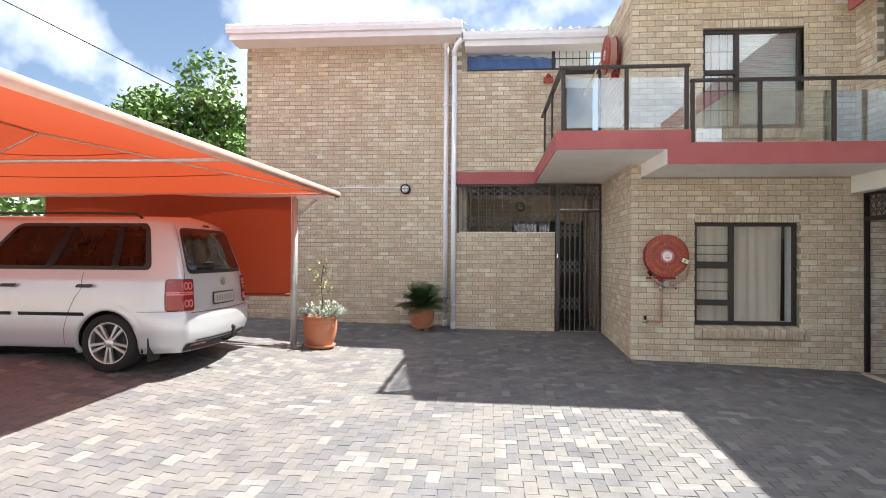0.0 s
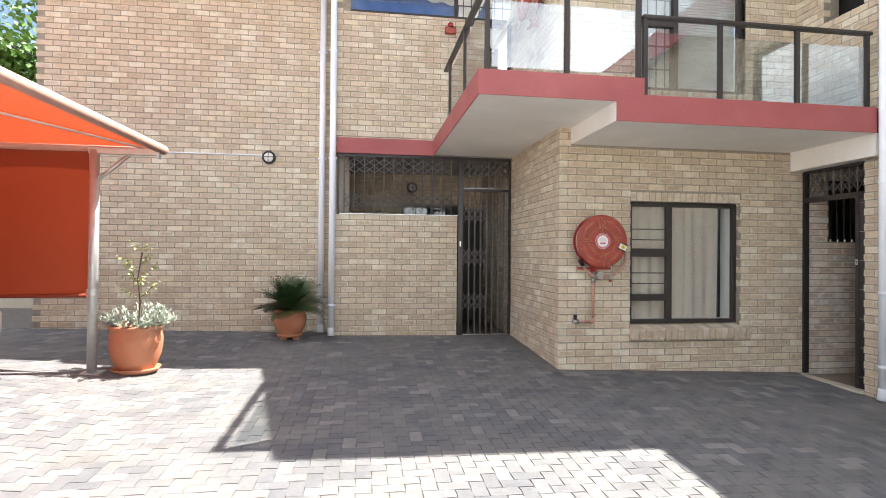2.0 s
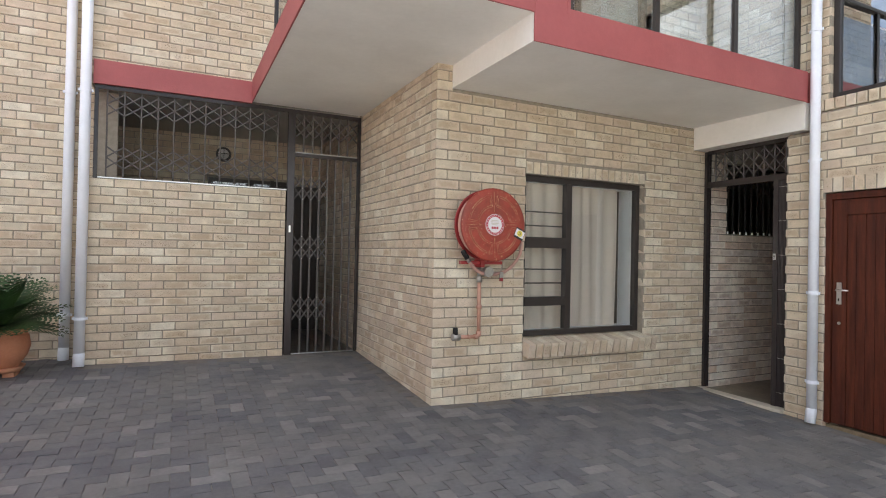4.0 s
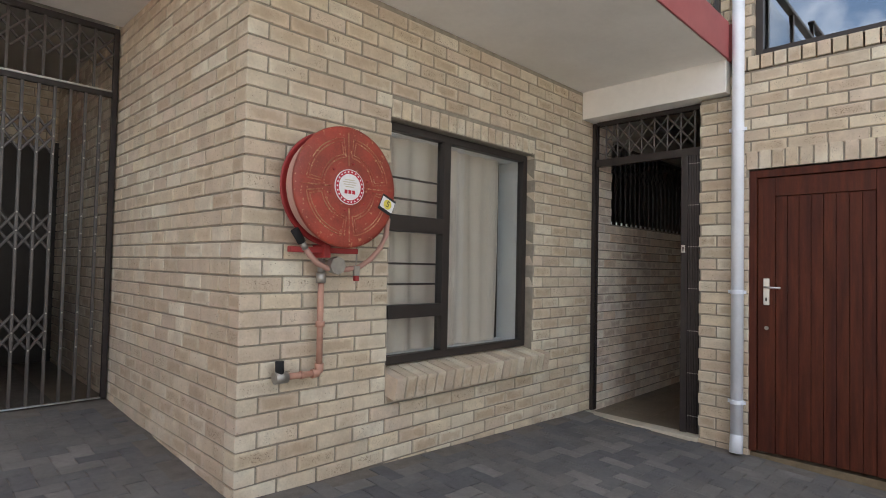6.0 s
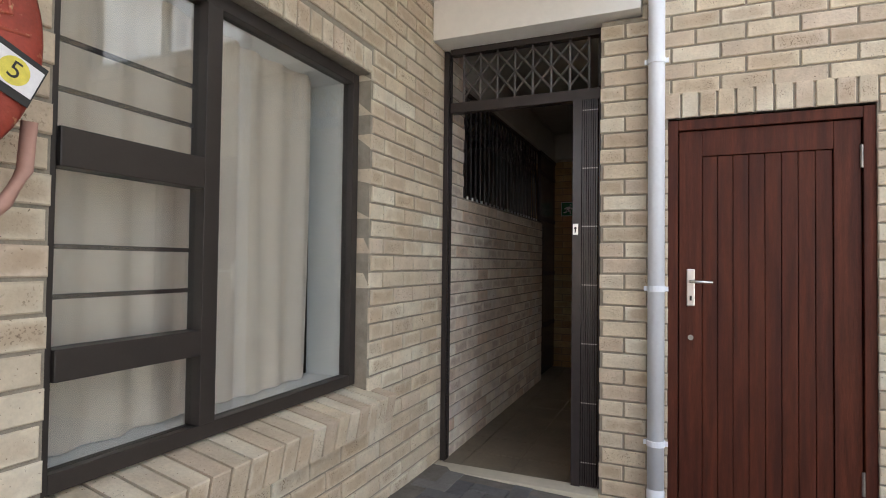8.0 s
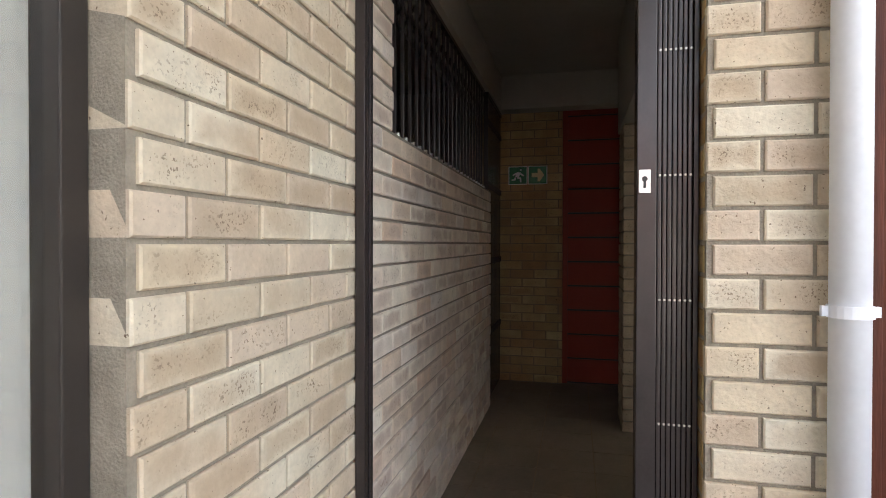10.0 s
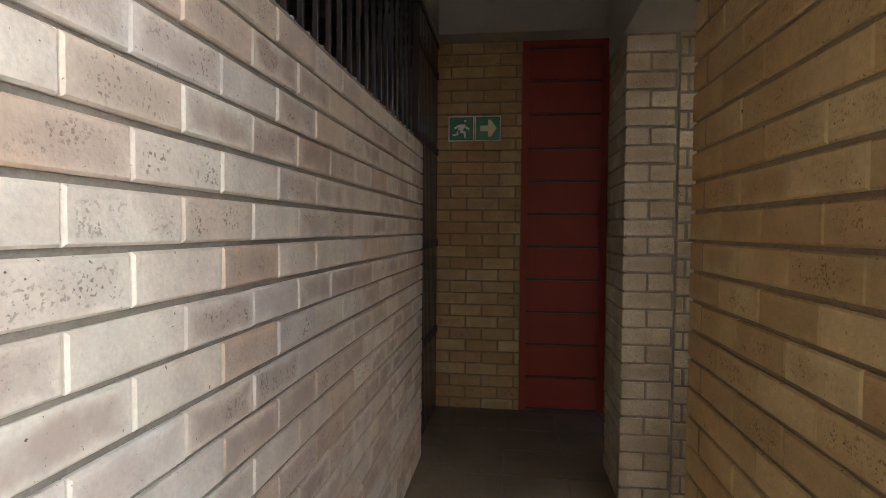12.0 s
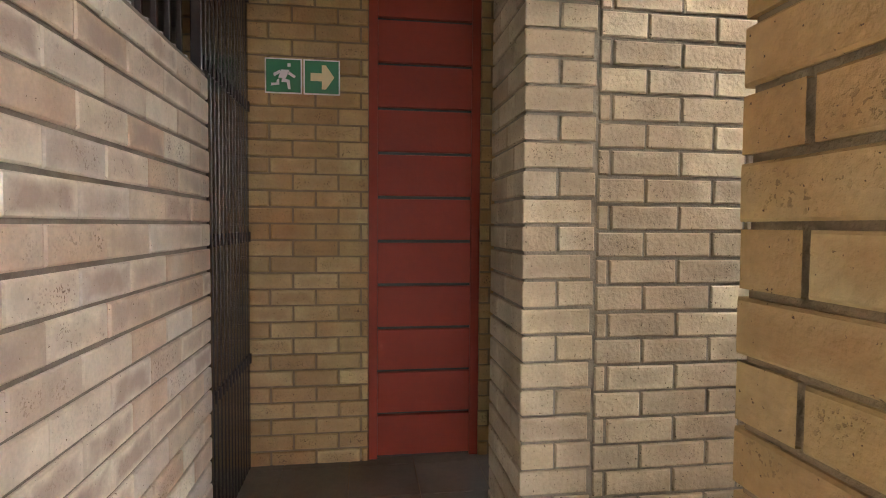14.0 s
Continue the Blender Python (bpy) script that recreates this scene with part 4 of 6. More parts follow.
structure("wall_link_back", boxed((-0.4, YL + 1.2, 3.2), (2.4, YL + 1.4, 6.2)), M_WHITE, "white inner wall of the upper link", "wall")
structure("floor_link", boxed((-0.4, YL + 0.22, 5.10), (2.4, YL + 1.2, 5.15)), M_WHITE, "upper ledge", "floor")

# ---- balcony railing ----
rl = empty("balcony_railing", (1.2, 7.38, 3.205), 0, "dark metal balcony railing with clear glass panes", "railing")


def rpart(nm, lo, hi, mat=M_BRONZE, bevel=0.004):
    c = Vector((1.2, 7.38, 3.205))
    return part(nm, boxed(Vector(lo) - c, Vector(hi) - c, bevel), mat, rl)


for x in (1.235, 2.06, 2.83):
    rpart("post", (x - 0.024, 7.36, 3.205), (x + 0.024, 7.40, 4.05))
for x in (2.905, 3.75, 4.66, 5.52):
    rpart("post", (x - 0.024, 7.36, 3.04), (x + 0.024, 7.40, 3.86))
for y in (8.49, 9.60):
    rpart("post", (1.20, y - 0.022, 3.205), (1.24, y + 0.022, 4.05))
rpart("top_rail", (1.18, 7.345, 4.045), (2.87, 7.415, 4.085), bevel=0.012)
rpart("top_rail", (1.185, 7.416, 4.045), (1.255, 10.0, 4.085), bevel=0.012)
rpart("top_rail", (2.875, 7.345, 3.845), (5.57, 7.415, 3.885), bevel=0.012)
for a, b in ((1.28, 2.02), (2.10, 2.79)):
    rpart("glass_pane", (a, 7.376, 3.26), (b, 7.384, 3.92), M_BALGLASS, 0)
for a, b in ((2.95, 3.71), (3.79, 4.62), (4.70, 5.48)):
    rpart("glass_pane", (a, 7.376, 3.06), (b, 7.384, 3.71), M_BALGLASS, 0)
for a, b in ((7.43, 8.45), (8.53, 9.56)):
    rpart("glass_pane", (1.216, a, 3.26), (1.224, b, 3.92), M_BALGLASS, 0)

# ---- trellis gates ----
def lattice(bm, P, u0, u1, zc, h, n, r=0.0075, rows=1):
    du = (u1 - u0) / n
    for k in range(rows):
        zz = zc + (k - (rows - 1) / 2) * h
        for i in range(n):
            a, b = u0 + i * du, u0 + (i + 1) * du
            rod(bm, P(a, zz - h / 2, -0.004), P(b, zz + h / 2, -0.004), r, 6)
            rod(bm, P(a, zz + h / 2, 0.004), P(b, zz - h / 2, 0.004), r, 6)
    return bm


pg = empty("patio_gate", (1.56, YL + 0.03, 0.11), 0, "closed dark brown trellis security gate and screen", "gate")
PP = lambda u, z, d=0.0: (u - 1.56, d, z - 0.11)


def pbox(nm, u0, u1, z0, z1, mat=M_GATE, d0=-0.02, d1=0.02):
    return part(nm, boxed((u0 - 1.56, d0, z0 - 0.11), (u1 - 1.56, d1, z1 - 0.11), 0.003), mat, pg)


pbox("gate_frame", -0.36, 2.41, 2.905, 2.945)
pbox("gate_frame", 1.545, 1.625, 0.11, 2.905, d0=-0.03, d1=0.03)
pbox("gate_frame", 2.375, 2.41, 0.11, 2.905)
pbox("gate_frame", -0.36, -0.325, 2.0, 2.905)
pbox("transom", 1.626, 2.374, 2.405, 2.445)
pbox("track", 1.63, 2.37, 2.446, 2.458, M_STEEL, -0.025, 0.0)
pbox("track", -0.32, 1.54, 2.003, 2.016, M_STEEL, -0.03, 0.0)
pbox("track", 1.63, 2.37, 0.112, 0.122, M_STEEL, -0.03, 0.0)
for i in range(12):
    u = -0.25 + i * 0.153
    bm = bmesh.new()
    rod(bm, PP(u, 2.01), PP(u, 2.90), 0.008, 8)
    part("bar", bm, M_GATE_LIT, pg)
for zc in (2.22, 2.76):
    part("lattice", lattice(bmesh.new(), PP, -0.25, 1.433, zc, 0.11, 11, rows=2), M_GATE_LIT, pg)
for i in range(6):
    u = 1.725 + i * 0.105
    pbox("bar", u - 0.009, u + 0.009, 2.458, 2.905, M_GATE_LIT, -0.012, 0.008)
part("lattice", lattice(bmesh.new(), PP, 1.635, 2.37, 2.745, 0.115, 7, r=0.009, rows=2), M_GATE_LIT, pg)
for i in range(7):
    u = 1.725 + i * 0.0955
    pbox("bar", u - 0.010, u + 0.010, 0.123, 2.405, M_GATE_LIT, -0.014, 0.010)
for zc in (0.64, 1.35, 2.04):
    part("lattice", lattice(bmesh.new(), PP, 1.63, 2.0115, zc, 0.128, 4, r=0.010, rows=2), M_GATE_LIT, pg)
    for i in range(7):
        for dz in (-0.128, 0.0, 0.128):
            u = 1.725 + i * 0.0955
            part("rivet", rod(bmesh.new(), PP(u, zc + dz, -0.013), PP(u, zc + dz, -0.02), 0.006, 8), M_BRASS, pg)
pbox("lock_plate", 1.57, 1.592, 1.52, 1.60, M_STEEL, -0.036, -0.031)

gt = empty("passage_gate", (5.78, YR, -0.12), 0, "open dark brown trellis security gate folded to one side", "gate")
QQ = lambda u, z, d=0.0: (d, u - YR, z + 0.12)


def qbox(nm, y0, y1, z0, z1, x0=5.70, x1=5.76, mat=M_GATE, bevel=0.003, parent=None):
    return part(nm, boxed((x0 - 5.73, y0 - YR, z0 + 0.12), (x1 - 5.73, y1 - YR, z1 + 0.12), bevel), mat, parent or gt)


lp = qbox("gate_frame", 8.515, 8.547, -0.118, 2.51, 5.715, 5.79)
qbox("channel_lip", 8.510, 8.5145, -0.118, 2.51, 5.75, 5.757)
qbox("gate_frame", 7.556, 8.495, 2.475, 2.512, 5.70, 5.76)
qbox("transom", 7.556, 8.495, 2.10, 2.165, 5.70, 5.76)
qbox("gate_frame", 7.553, 7.575, 2.17, 2.475, 5.70, 5.76)
for i in range(8):
    u = 7.63 + i * 0.112
    bm = bmesh.new()
    rod(bm, QQ(u, 2.166), QQ(u, 2.474), 0.008, 8)
    part("bar", bm, M_GATE_LIT, gt)
    if i < 7:
        part("lattice", lattice(bmesh.new(), QQ, u, u + 0.112, 2.33, 0.13, 1, rows=2), M_GATE_LIT, gt)
st = qbox("stile", 7.661, 7.712, -0.118, 2.10, 5.665, 5.735)
for i in range(7):
    y = 7.659 - i * 0.0128
    ch = qbox("channel", y - 0.0108, y, -0.115, 2.095, 5.672, 5.73, bevel=0.003)
qbox("stile", 7.553, 7.567, -0.118, 2.10, 5.68, 5.74)
for z in [0.02 + k * 0.335 for k in range(7)]:
    for i in range(8):
        y = 7.665 - i * 0.0128
        bm = bmesh.new()
        rod(bm, (5.674 - 5.73, y - YR, z + 0.12), (5.669 - 5.73, y - YR, z + 0.12), 0.0032, 8)
        part("rivet", bm, M_BRASS, gt)
pl = qbox("lock_plate", 7.677, 7.707, 1.312, 1.375, 5.660, 5.665, M_STEEL, 0.001, None)
bm = bmesh.new()
rod(bm, QQ(7.692, 1.350, -0.0695), QQ(7.692, 1.350, -0.072), 0.0075, 12)
box(bm, (-0.072, 7.6885 - YR, 1.325 + 0.12), (-0.0695, 7.6955 - YR, 1.345 + 0.12))
part("keyhole", bm, M_INK_SHADE, gt)

# burglar bars over the passage wall and the folded gate at its end
bb = empty("burglar_bars", (6.2, Y0 + 0.06, 1.605), 0, "dark steel burglar bars on the low passage wall", "burglar bars")
for i in range(22):
    x = i * 0.1085 + 0.03
    bm = bmesh.new()
    box(bm, (x - 0.008, -0.008, 0.0), (x + 0.008, 0.008, 0.815), 0.002)
    b_ = part("bar", bm, M_GATE, bb)
    ft = bmesh.new()
    rod(ft, (x, -0.014, 0.002), (x, -0.014, 0.032), 0.010, 10)
    part("foot", ft, M_STEEL, b_, "bright steel foot")
part("lattice", lattice(bmesh.new(), lambda u, z, d=0.0: (u, d + 0.01, z), 0.03, 2.31, 0.60, 0.10, 21, r=0.006, rows=2), M_GATE, bb)
part("top_bar", boxed((-0.03, -0.012, 0.79), (2.4, 0.012, 0.815)), M_GATE, bb)
eg = empty("unit_gate", (8.63, Y0 + 0.05, ZF), 0, "dark steel trellis gate at the end of the passage", "gate")
for i in range(14):
    x = 0.02 + i * 0.056
    part("channel", boxed((x, -0.02, 0.02), (x + 0.040, 0.02, 2.55), 0.004), M_GATE, eg)
    for z in (0.55, 1.15, 1.78, 2.3):
        bm = bmesh.new()
        box(bm, (x + 0.012, -0.03, z), (x + 0.028, -0.02, z + 0.05), 0.003)
        part("link", bm, M_GATE, eg)
part("gate_frame", boxed((0.0, -0.025, 2.53), (0.82, 0.025, 2.565)), M_GATE, eg)

# ---- hose reel ----
def hose_reel(at, rz, tag, label):
    r = empty("hose_reel", at, rz, label, "hose reel", group="fire hose reels")
    F = pose(0, 0, 0, 90, 0, 0)
    bm = lathe(bmesh.new(), [(0, 0.075), (0.20, 0.075), (0.29, 0.085), (0.305, 0.092), (0.31, 0.085), (0.303, 0.072), (0.2, 0.062), (0, 0.062)], 56, F)
    part("back_disc", bm, M_REELRED, r, "bright red back disc", True)
    prof = [(0.10, 0.09)]
    for k in range(7):
        z = 0.095 + k * 0.0205
        prof += [(0.272, z), (0.284, z + 0.006), (0.286, z + 0.010), (0.284, z + 0.014), (0.272, z + 0.020)]
    prof += [(0.10, 0.238)]
    part("hose_coil", lathe(bmesh.new(), prof, 56, F), M_HOSE, r, "faded pink wound hose", True)
    fp = [(0, 0.226), (0.285, 0.222), (0.312, 0.208), (0.318, 0.214), (0.317, 0.228), (0.311, 0.233), (0.30, 0.2365), (0.285, 0.239), (0.272, 0.240)]
    fp += [(0.20, 0.2401), (0.15, 0.2401), (0.12, 0.240), (0.10, 0.240), (0.086, 0.246), (0.08, 0.246), (0, 0.246)]
    fd = part("front_disc", lathe(bmesh.new(), fp, 64, F), M_REEL, r, "weathered red front disc", True)
    for a in (2, 92, 182, 272):
        for r0, r1, d in ((0.255, 0.155, 7), (0.240, 0.170, 11)):
            loop = [(r0 * math.cos(radians(a + d + (90 - 2 * d) * k / 16)), -0.2400, r0 * math.sin(radians(a + d + (90 - 2 * d) * k / 16))) for k in range(17)]
            loop += [(r1 * math.cos(radians(a + 90 - d - (90 - 2 * d) * k / 16)), -0.2402, r1 * math.sin(radians(a + 90 - d - (90 - 2 * d) * k / 16))) for k in range(17)]
            part("rib", tube(bmesh.new(), loop + loop[:1], 0.0036, 6), M_REELWORN, fd, "worn embossed rib")
        ca, sa = math.cos(radians(a)), math.sin(radians(a))
        part("rib", rod(bmesh.new(), (0.11 * ca, -0.2395, 0.11 * sa), (0.285 * ca, -0.2385, 0.285 * sa), 0.004, 8), M_REELWORN, fd)
    for a in range(0, 360, 60):
        bm = bmesh.new()
        rod(bm, (0.125 * math.cos(radians(a + 20)), -0.238, 0.125 * math.sin(radians(a + 20))), (0.125 * math.cos(radians(a + 20)), -0.250, 0.125 * math.sin(radians(a + 20))), 0.006, 6)
        part("bolt", bm, M_REELRED, fd)
    lb = part("label", lathe(bmesh.new(), [(0, 0.2475), (0.092, 0.2475), (0.092, 0.240)], 40, F), M_LABEL, r, "round white instruction label")
    part("label_ring", lathe(bmesh.new(), [(0.069, 0.2476), (0.069, 0.2485), (0.088, 0.2485), (0.088, 0.2476)], 40, F), M_LABELRED, lb)
    rnd = random.Random(5)
    for k in range(22):
        a = k * math.tau / 22
        bm = bmesh.new()
        box(bm, (-0.0045, -0.2495, -0.0035), (0.0045, -0.2488, 0.0035))
        bmesh.ops.transform(bm, matrix=pose(0.0785 * math.cos(a), 0, 0.0785 * math.sin(a), 0, -math.degrees(a) + 90, 0), verts=bm.verts)
        part("lettering", bm, M_LABEL, lb)
    for k in range(3):
        bm = bmesh.new()
        box(bm, (-0.033 + k * 0.024, -0.2490, -0.036), (-0.015 + k * 0.024, -0.2480, -0.016))
        part("symbol", bm, M_LABELRED, lb)
    for k, wd in enumerate((0.034, 0.045, 0.04, 0.028)):
        part("lettering", boxed((-wd, -0.2488, 0.034 - k * 0.012), (wd * 0.9, -0.2480, 0.039 - k * 0.012)), M_FARWALL, lb)
    if tag:
        tg = bmesh.new()
        box(tg, (-0.050, -0.2455, -0.048), (0.050, -0.2425, 0.044), 0.001)
        bmesh.ops.transform(tg, matrix=pose(0.255, 0, -0.068, 0, 24, 0), verts=tg.verts)
        t = part("sticker", tg, M_INK_SHADE, r, "black and yellow numbered sticker")
        tg = bmesh.new()
        box(tg, (-0.046, -0.2475, -0.031), (0.046, -0.2462, 0.031))
        bmesh.ops.transform(tg, matrix=pose(0.255, 0, -0.068, 0, 24, 0), verts=tg.verts)
        part("sticker_face", tg, M_LABEL, t)
        tg = lathe(bmesh.new(), [(0, 0.2482), (0.028, 0.2482), (0.028, 0.2476)], 20, pose(0.255, 0, -0.068, 0, 24, 0) @ F)
        part("sticker_print", tg, M_YELLOW, t)
        cu = bpy.data.curves.new("numeral", "FONT")
        cu.body, cu.size, cu.align_x, cu.align_y = "5", 0.05, "CENTER", "CENTER"
        cu.materials.append(M_INK_SHADE)
        nm = new("numeral", cu)
        nm.matrix_basis = pose(0.255, -0.2492, -0.068, 0, 24, 0) @ pose(0, 0, 0, 90, 0, 0)
        nm.parent = t
    br = part("bracket", boxed((-0.25, -0.105, -0.345), (0.17, -0.07, -0.315), 0.004), M_REELRED, r)
    part("bracket", boxed((-0.06, -0.12, -0.37), (-0.02, 0.0, -0.30), 0.004), M_REELRED, r)
    sp = bmesh.new()
    rod(sp, (0, 0, 0), (0, -0.24, 0), 0.03, 16)
    part("spindle", sp, M_REELRED, r)
    return r


reel = hose_reel((2.88, Y0, 1.565), 0, True, "weathered red fire hose reel with white round label")
up_reel = hose_reel((X0, 9.35, 4.93), -90, False, "red fire hose reel on the upper side wall")

fp_ = empty("fire_pipe", (2.845, Y0 - 0.06, 0.58), 0, "pink-brown painted fire water pipe with valve", "pipe")
RX, RZ = 2.845, 0.58


def fpart(nm, pts, r, mat, lab="", seg=14):
    bm = tube(bmesh.new(), [(x - RX, y - (Y0 - 0.06), z - RZ) for x, y, z in pts], r, seg)
    return part(nm, bm, mat, fp_, lab, True)


yp = Y0 - 0.06
fpart("pipe", [(2.845, yp, 0.61), (2.842, yp, 1.09)], 0.017, M_PIPE)
fpart("pipe", [(2.815, yp, 0.58), (2.64, yp, 0.583)], 0.017, M_PIPE)
fpart("elbow", [(2.80, yp, 0.58), (2.83, yp, 0.58), (2.845, yp, 0.595), (2.845, yp, 0.63)], 0.024, M_PIPE)
fpart("coupling", [(2.844, yp, 0.825), (2.844, yp, 0.855)], 0.024, M_PIPE)
fpart("coupling", [(2.842, yp, 1.06), (2.842, yp, 1.115)], 0.026, M_BRASS)
fpart("stopcock", [(2.655, yp, 0.583), (2.585, yp, 0.583)], 0.030, M_BRASS)
fpart("stopcock_cap", [(2.615, yp, 0.60), (2.612, yp, 0.665)], 0.022, M_BLACK, "black cap")
fpart("clip", [(2.73, yp, 0.582), (2.745, yp, 0.582)], 0.021, M_PIPE)
fpart("valve_body", [(2.842, yp, 1.10), (2.842, yp, 1.19)], 0.020, M_BRASS)
bm = bmesh.new()
rod(bm, (2.90 - RX, -0.03, 1.155 - RZ), (2.90 - RX, -0.075, 1.155 - RZ), 0.048, 8)
part("valve_wheel", bm, M_BRASS, fp_, "octagonal plated valve wheel")
fpart("hose", [(2.70, yp - 0.05, 1.255), (2.74, yp - 0.05, 1.205), (2.79, yp - 0.045, 1.165), (2.85, yp - 0.04, 1.14), (2.92, yp - 0.03, 1.132), (3.0, yp - 0.02, 1.135), (3.08, yp - 0.02, 1.15), (3.15, yp - 0.03, 1.195), (3.2, yp - 0.05, 1.26), (3.225, yp - 0.07, 1.33), (3.22, yp - 0.09, 1.43)], 0.0155, M_HOSE, "faded pink rubber hose")
fpart("nozzle", [(2.645, yp - 0.05, 1.335), (2.69, yp - 0.05, 1.27)], 0.022, M_BLACK, "black rubber nozzle")
fpart("ferrule", [(2.69, yp - 0.05, 1.27), (2.712, yp - 0.05, 1.24)], 0.018, M_BRASS)
pk = empty("padlock", (3.05, Y0 - 0.09, 1.10), 0, "small padlock hanging from the hose reel bracket", "padlock")
part("body", boxed((-0.018, -0.01, 0.0), (0.018, 0.01, 0.055), 0.004), M_BRASS, pk)
part("cap", boxed((-0.013, -0.012, -0.03), (0.013, 0.012, 0.0), 0.004), M_REELRED, pk)
bm = bmesh.new()
tube(bm, [(-0.004, 0, 0.055), (0.0, 0.0, 0.10), (0.002, 0.005, 0.135)], 0.003, 6)
part("wire", bm, M_BRASS, pk)

# ---- passage end ----
rd = empty("red_panel_door", (XE + 0.01, 7.705, ZF), 0, "dark red painted panel door with dark gaps between boards", "panel door")
# Black backing paints shade into the gaps between the boards.
part("backing", boxed((0.03, -0.292, 0), (0.05, 0.292, 2.6)), M_INK_SHADE, rd)
for i in range(12):
    z0, z1 = i * 0.2285 + 0.012, min((i + 1) * 0.2285, 2.6)
    part("board", boxed((0.004, -0.245, z0 + 0.006), (0.035, 0.245, z1 + 0.002), 0.003), M_REDPANEL, rd)
for s in (-1, 1):
    part("edge_board", boxed((0.0, -0.292 if s < 0 else 0.2465, 0.0), (0.035, -0.2465 if s < 0 else 0.292, 2.6), 0.002), M_REDPANEL, rd)
sg = empty("exit_sign", (XE - 0.006, 8.325, 1.83), 0, "green and white emergency exit sign with arrow", "sign")
for cy in (0.0935, -0.0935):
    part("sign_plate", boxed((-0.002, cy - 0.09, -0.087), (0.002, cy + 0.09, 0.087)), M_WHITE, sg)
    part("sign_face", boxed((-0.004, cy - 0.083, -0.080), (-0.0025, cy + 0.083, 0.080)), M_GREEN, sg)


def sign_shape(pts, nm, mat=M_WHITE):
    bm = bmesh.new()
    fr_ = [bm.verts.new((-0.0062, y, z)) for y, z in pts]
    bk_ = [bm.verts.new((-0.0042, y, z)) for y, z in pts]
    bm.faces.new(fr_)
    for k in range(len(pts)):
        j = (k + 1) % len(pts)
        bm.faces.new((fr_[k], fr_[j], bk_[j], bk_[k]))
    part(nm, bm, mat, sg)


cy = -0.0935
sign_shape([(cy + 0.055, 0.02), (cy + 0.0, 0.02), (cy + 0.0, 0.06), (cy - 0.02, 0.06), (cy - 0.062, 0.0), (cy - 0.02, -0.06), (cy, -0.06), (cy, -0.02), (cy + 0.055, -0.02)], "arrow", M_SIGNYELLOW)
cy = 0.0935
for pts in ([(cy + 0.01, 0.03), (cy - 0.03, 0.03), (cy - 0.01, -0.015), (cy + 0.025, -0.01)], [(cy + 0.05, 0.01), (cy + 0.015, 0.03), (cy + 0.012, 0.015), (cy + 0.045, -0.005)],
            [(cy + 0.005, -0.012), (cy - 0.03, -0.02), (cy - 0.035, -0.065), (cy - 0.022, -0.065), (cy - 0.016, -0.032), (cy + 0.01, -0.03)], [(cy + 0.06, -0.05), (cy + 0.02, -0.045), (cy + 0.02, -0.015), (cy + 0.032, -0.02), (cy + 0.034, -0.035), (cy + 0.06, -0.037)],
            [(cy - 0.035, 0.045), (cy - 0.02, 0.045), (cy - 0.02, 0.062), (cy - 0.035, 0.062)], [(cy - 0.03, 0.022), (cy - 0.06, 0.0), (cy - 0.052, -0.01), (cy - 0.022, 0.008)]):
    sign_shape(pts, "symbol")
structure("door_jamb_hidden", boxed((9.0, 7.295, ZF), (9.08, 7.31, 2.1), 0.003), M_GATE, "dark door jamb behind the pier", "trim")
part("door_plate", boxed((9.12, 7.303, 0.95), (9.15, 7.306, 1.2)), M_STEEL, None)
tagged(bpy.data.objects["door_plate"], "narrow steel plate on the wall behind the pier", "plate")

# lights and alarm on the walls
def bulkhead(at, rz, label):
    b = empty("bulkhead_light", at, rz, label, "light", group="round bulkhead lights")
    F = pose(0, 0, 0, 90, 0, 0)
    part("base", lathe(bmesh.new(), [(0, 0.0), (0.105, 0.0), (0.105, 0.03), (0.085, 0.05), (0.075, 0.05), (0.075, 0.03), (0, 0.03)], 30, F), M_INK_SHADE, b, "black base ring", True)
    part("dome", lathe(bmesh.new(), [(0.075, 0.035), (0.06, 0.07), (0.03, 0.088), (0, 0.092)], 24, F), M_LABEL, b, "frosted glass dome", True)
    for a in (0, 90):
        bm = bmesh.new()
        tube(bm, [(0.085 * math.cos(radians(a)) * c, -0.045 - 0.055 * math.sin(radians(s)), 0.085 * math.sin(radians(a)) * c) for s, c in ((0, -1), (40, -0.75), (90, 0), (140, 0.75), (180, 1))], 0.005, 6)
        part("guard", bm, M_INK_SHADE, b)
    return b


bulkhead((-1.44, YA, 2.90), 0, "round black caged bulkhead light on the brick wall")
bulkhead((1.0, 12.9, 2.70), 0, "round black bulkhead light in the patio")
bm = bmesh.new()
rod(bm, (-4.0, YA - 0.012, 2.93), (-1.55, YA - 0.012, 2.93), 0.011, 8)
tagged(part("conduit", bm, M_PVC), "thin white cable conduit on the brick wall", "conduit")
al = empty("alarm_siren", (1.39, YL, 4.94), 0, "small red alarm siren on the upper brick wall", "alarm")
part("body", boxed((-0.09, -0.07, -0.05), (0.09, 0.0, 0.06), 0.02), M_REEL, al)
part("lamp", lathe(bmesh.new(), [(0.05, 0), (0.045, 0.05), (0.02, 0.075), (0, 0.08)], 16, pose(0, -0.035, 0.06)), M_TAIL, al, smooth=True)
bm = bmesh.new()
tube(bm, [(2.37, 8.40, 5.50), (2.36, 8.50, 5.36), (2.10, 10.30, 4.74), (2.07, 10.69, 4.66)], 0.02, 10)
tagged(part("drain_pipe", bm, M_CREAMPIPE, None, "", True), "thin cream drain pipe sloping past the upper hose reel", "pipe")
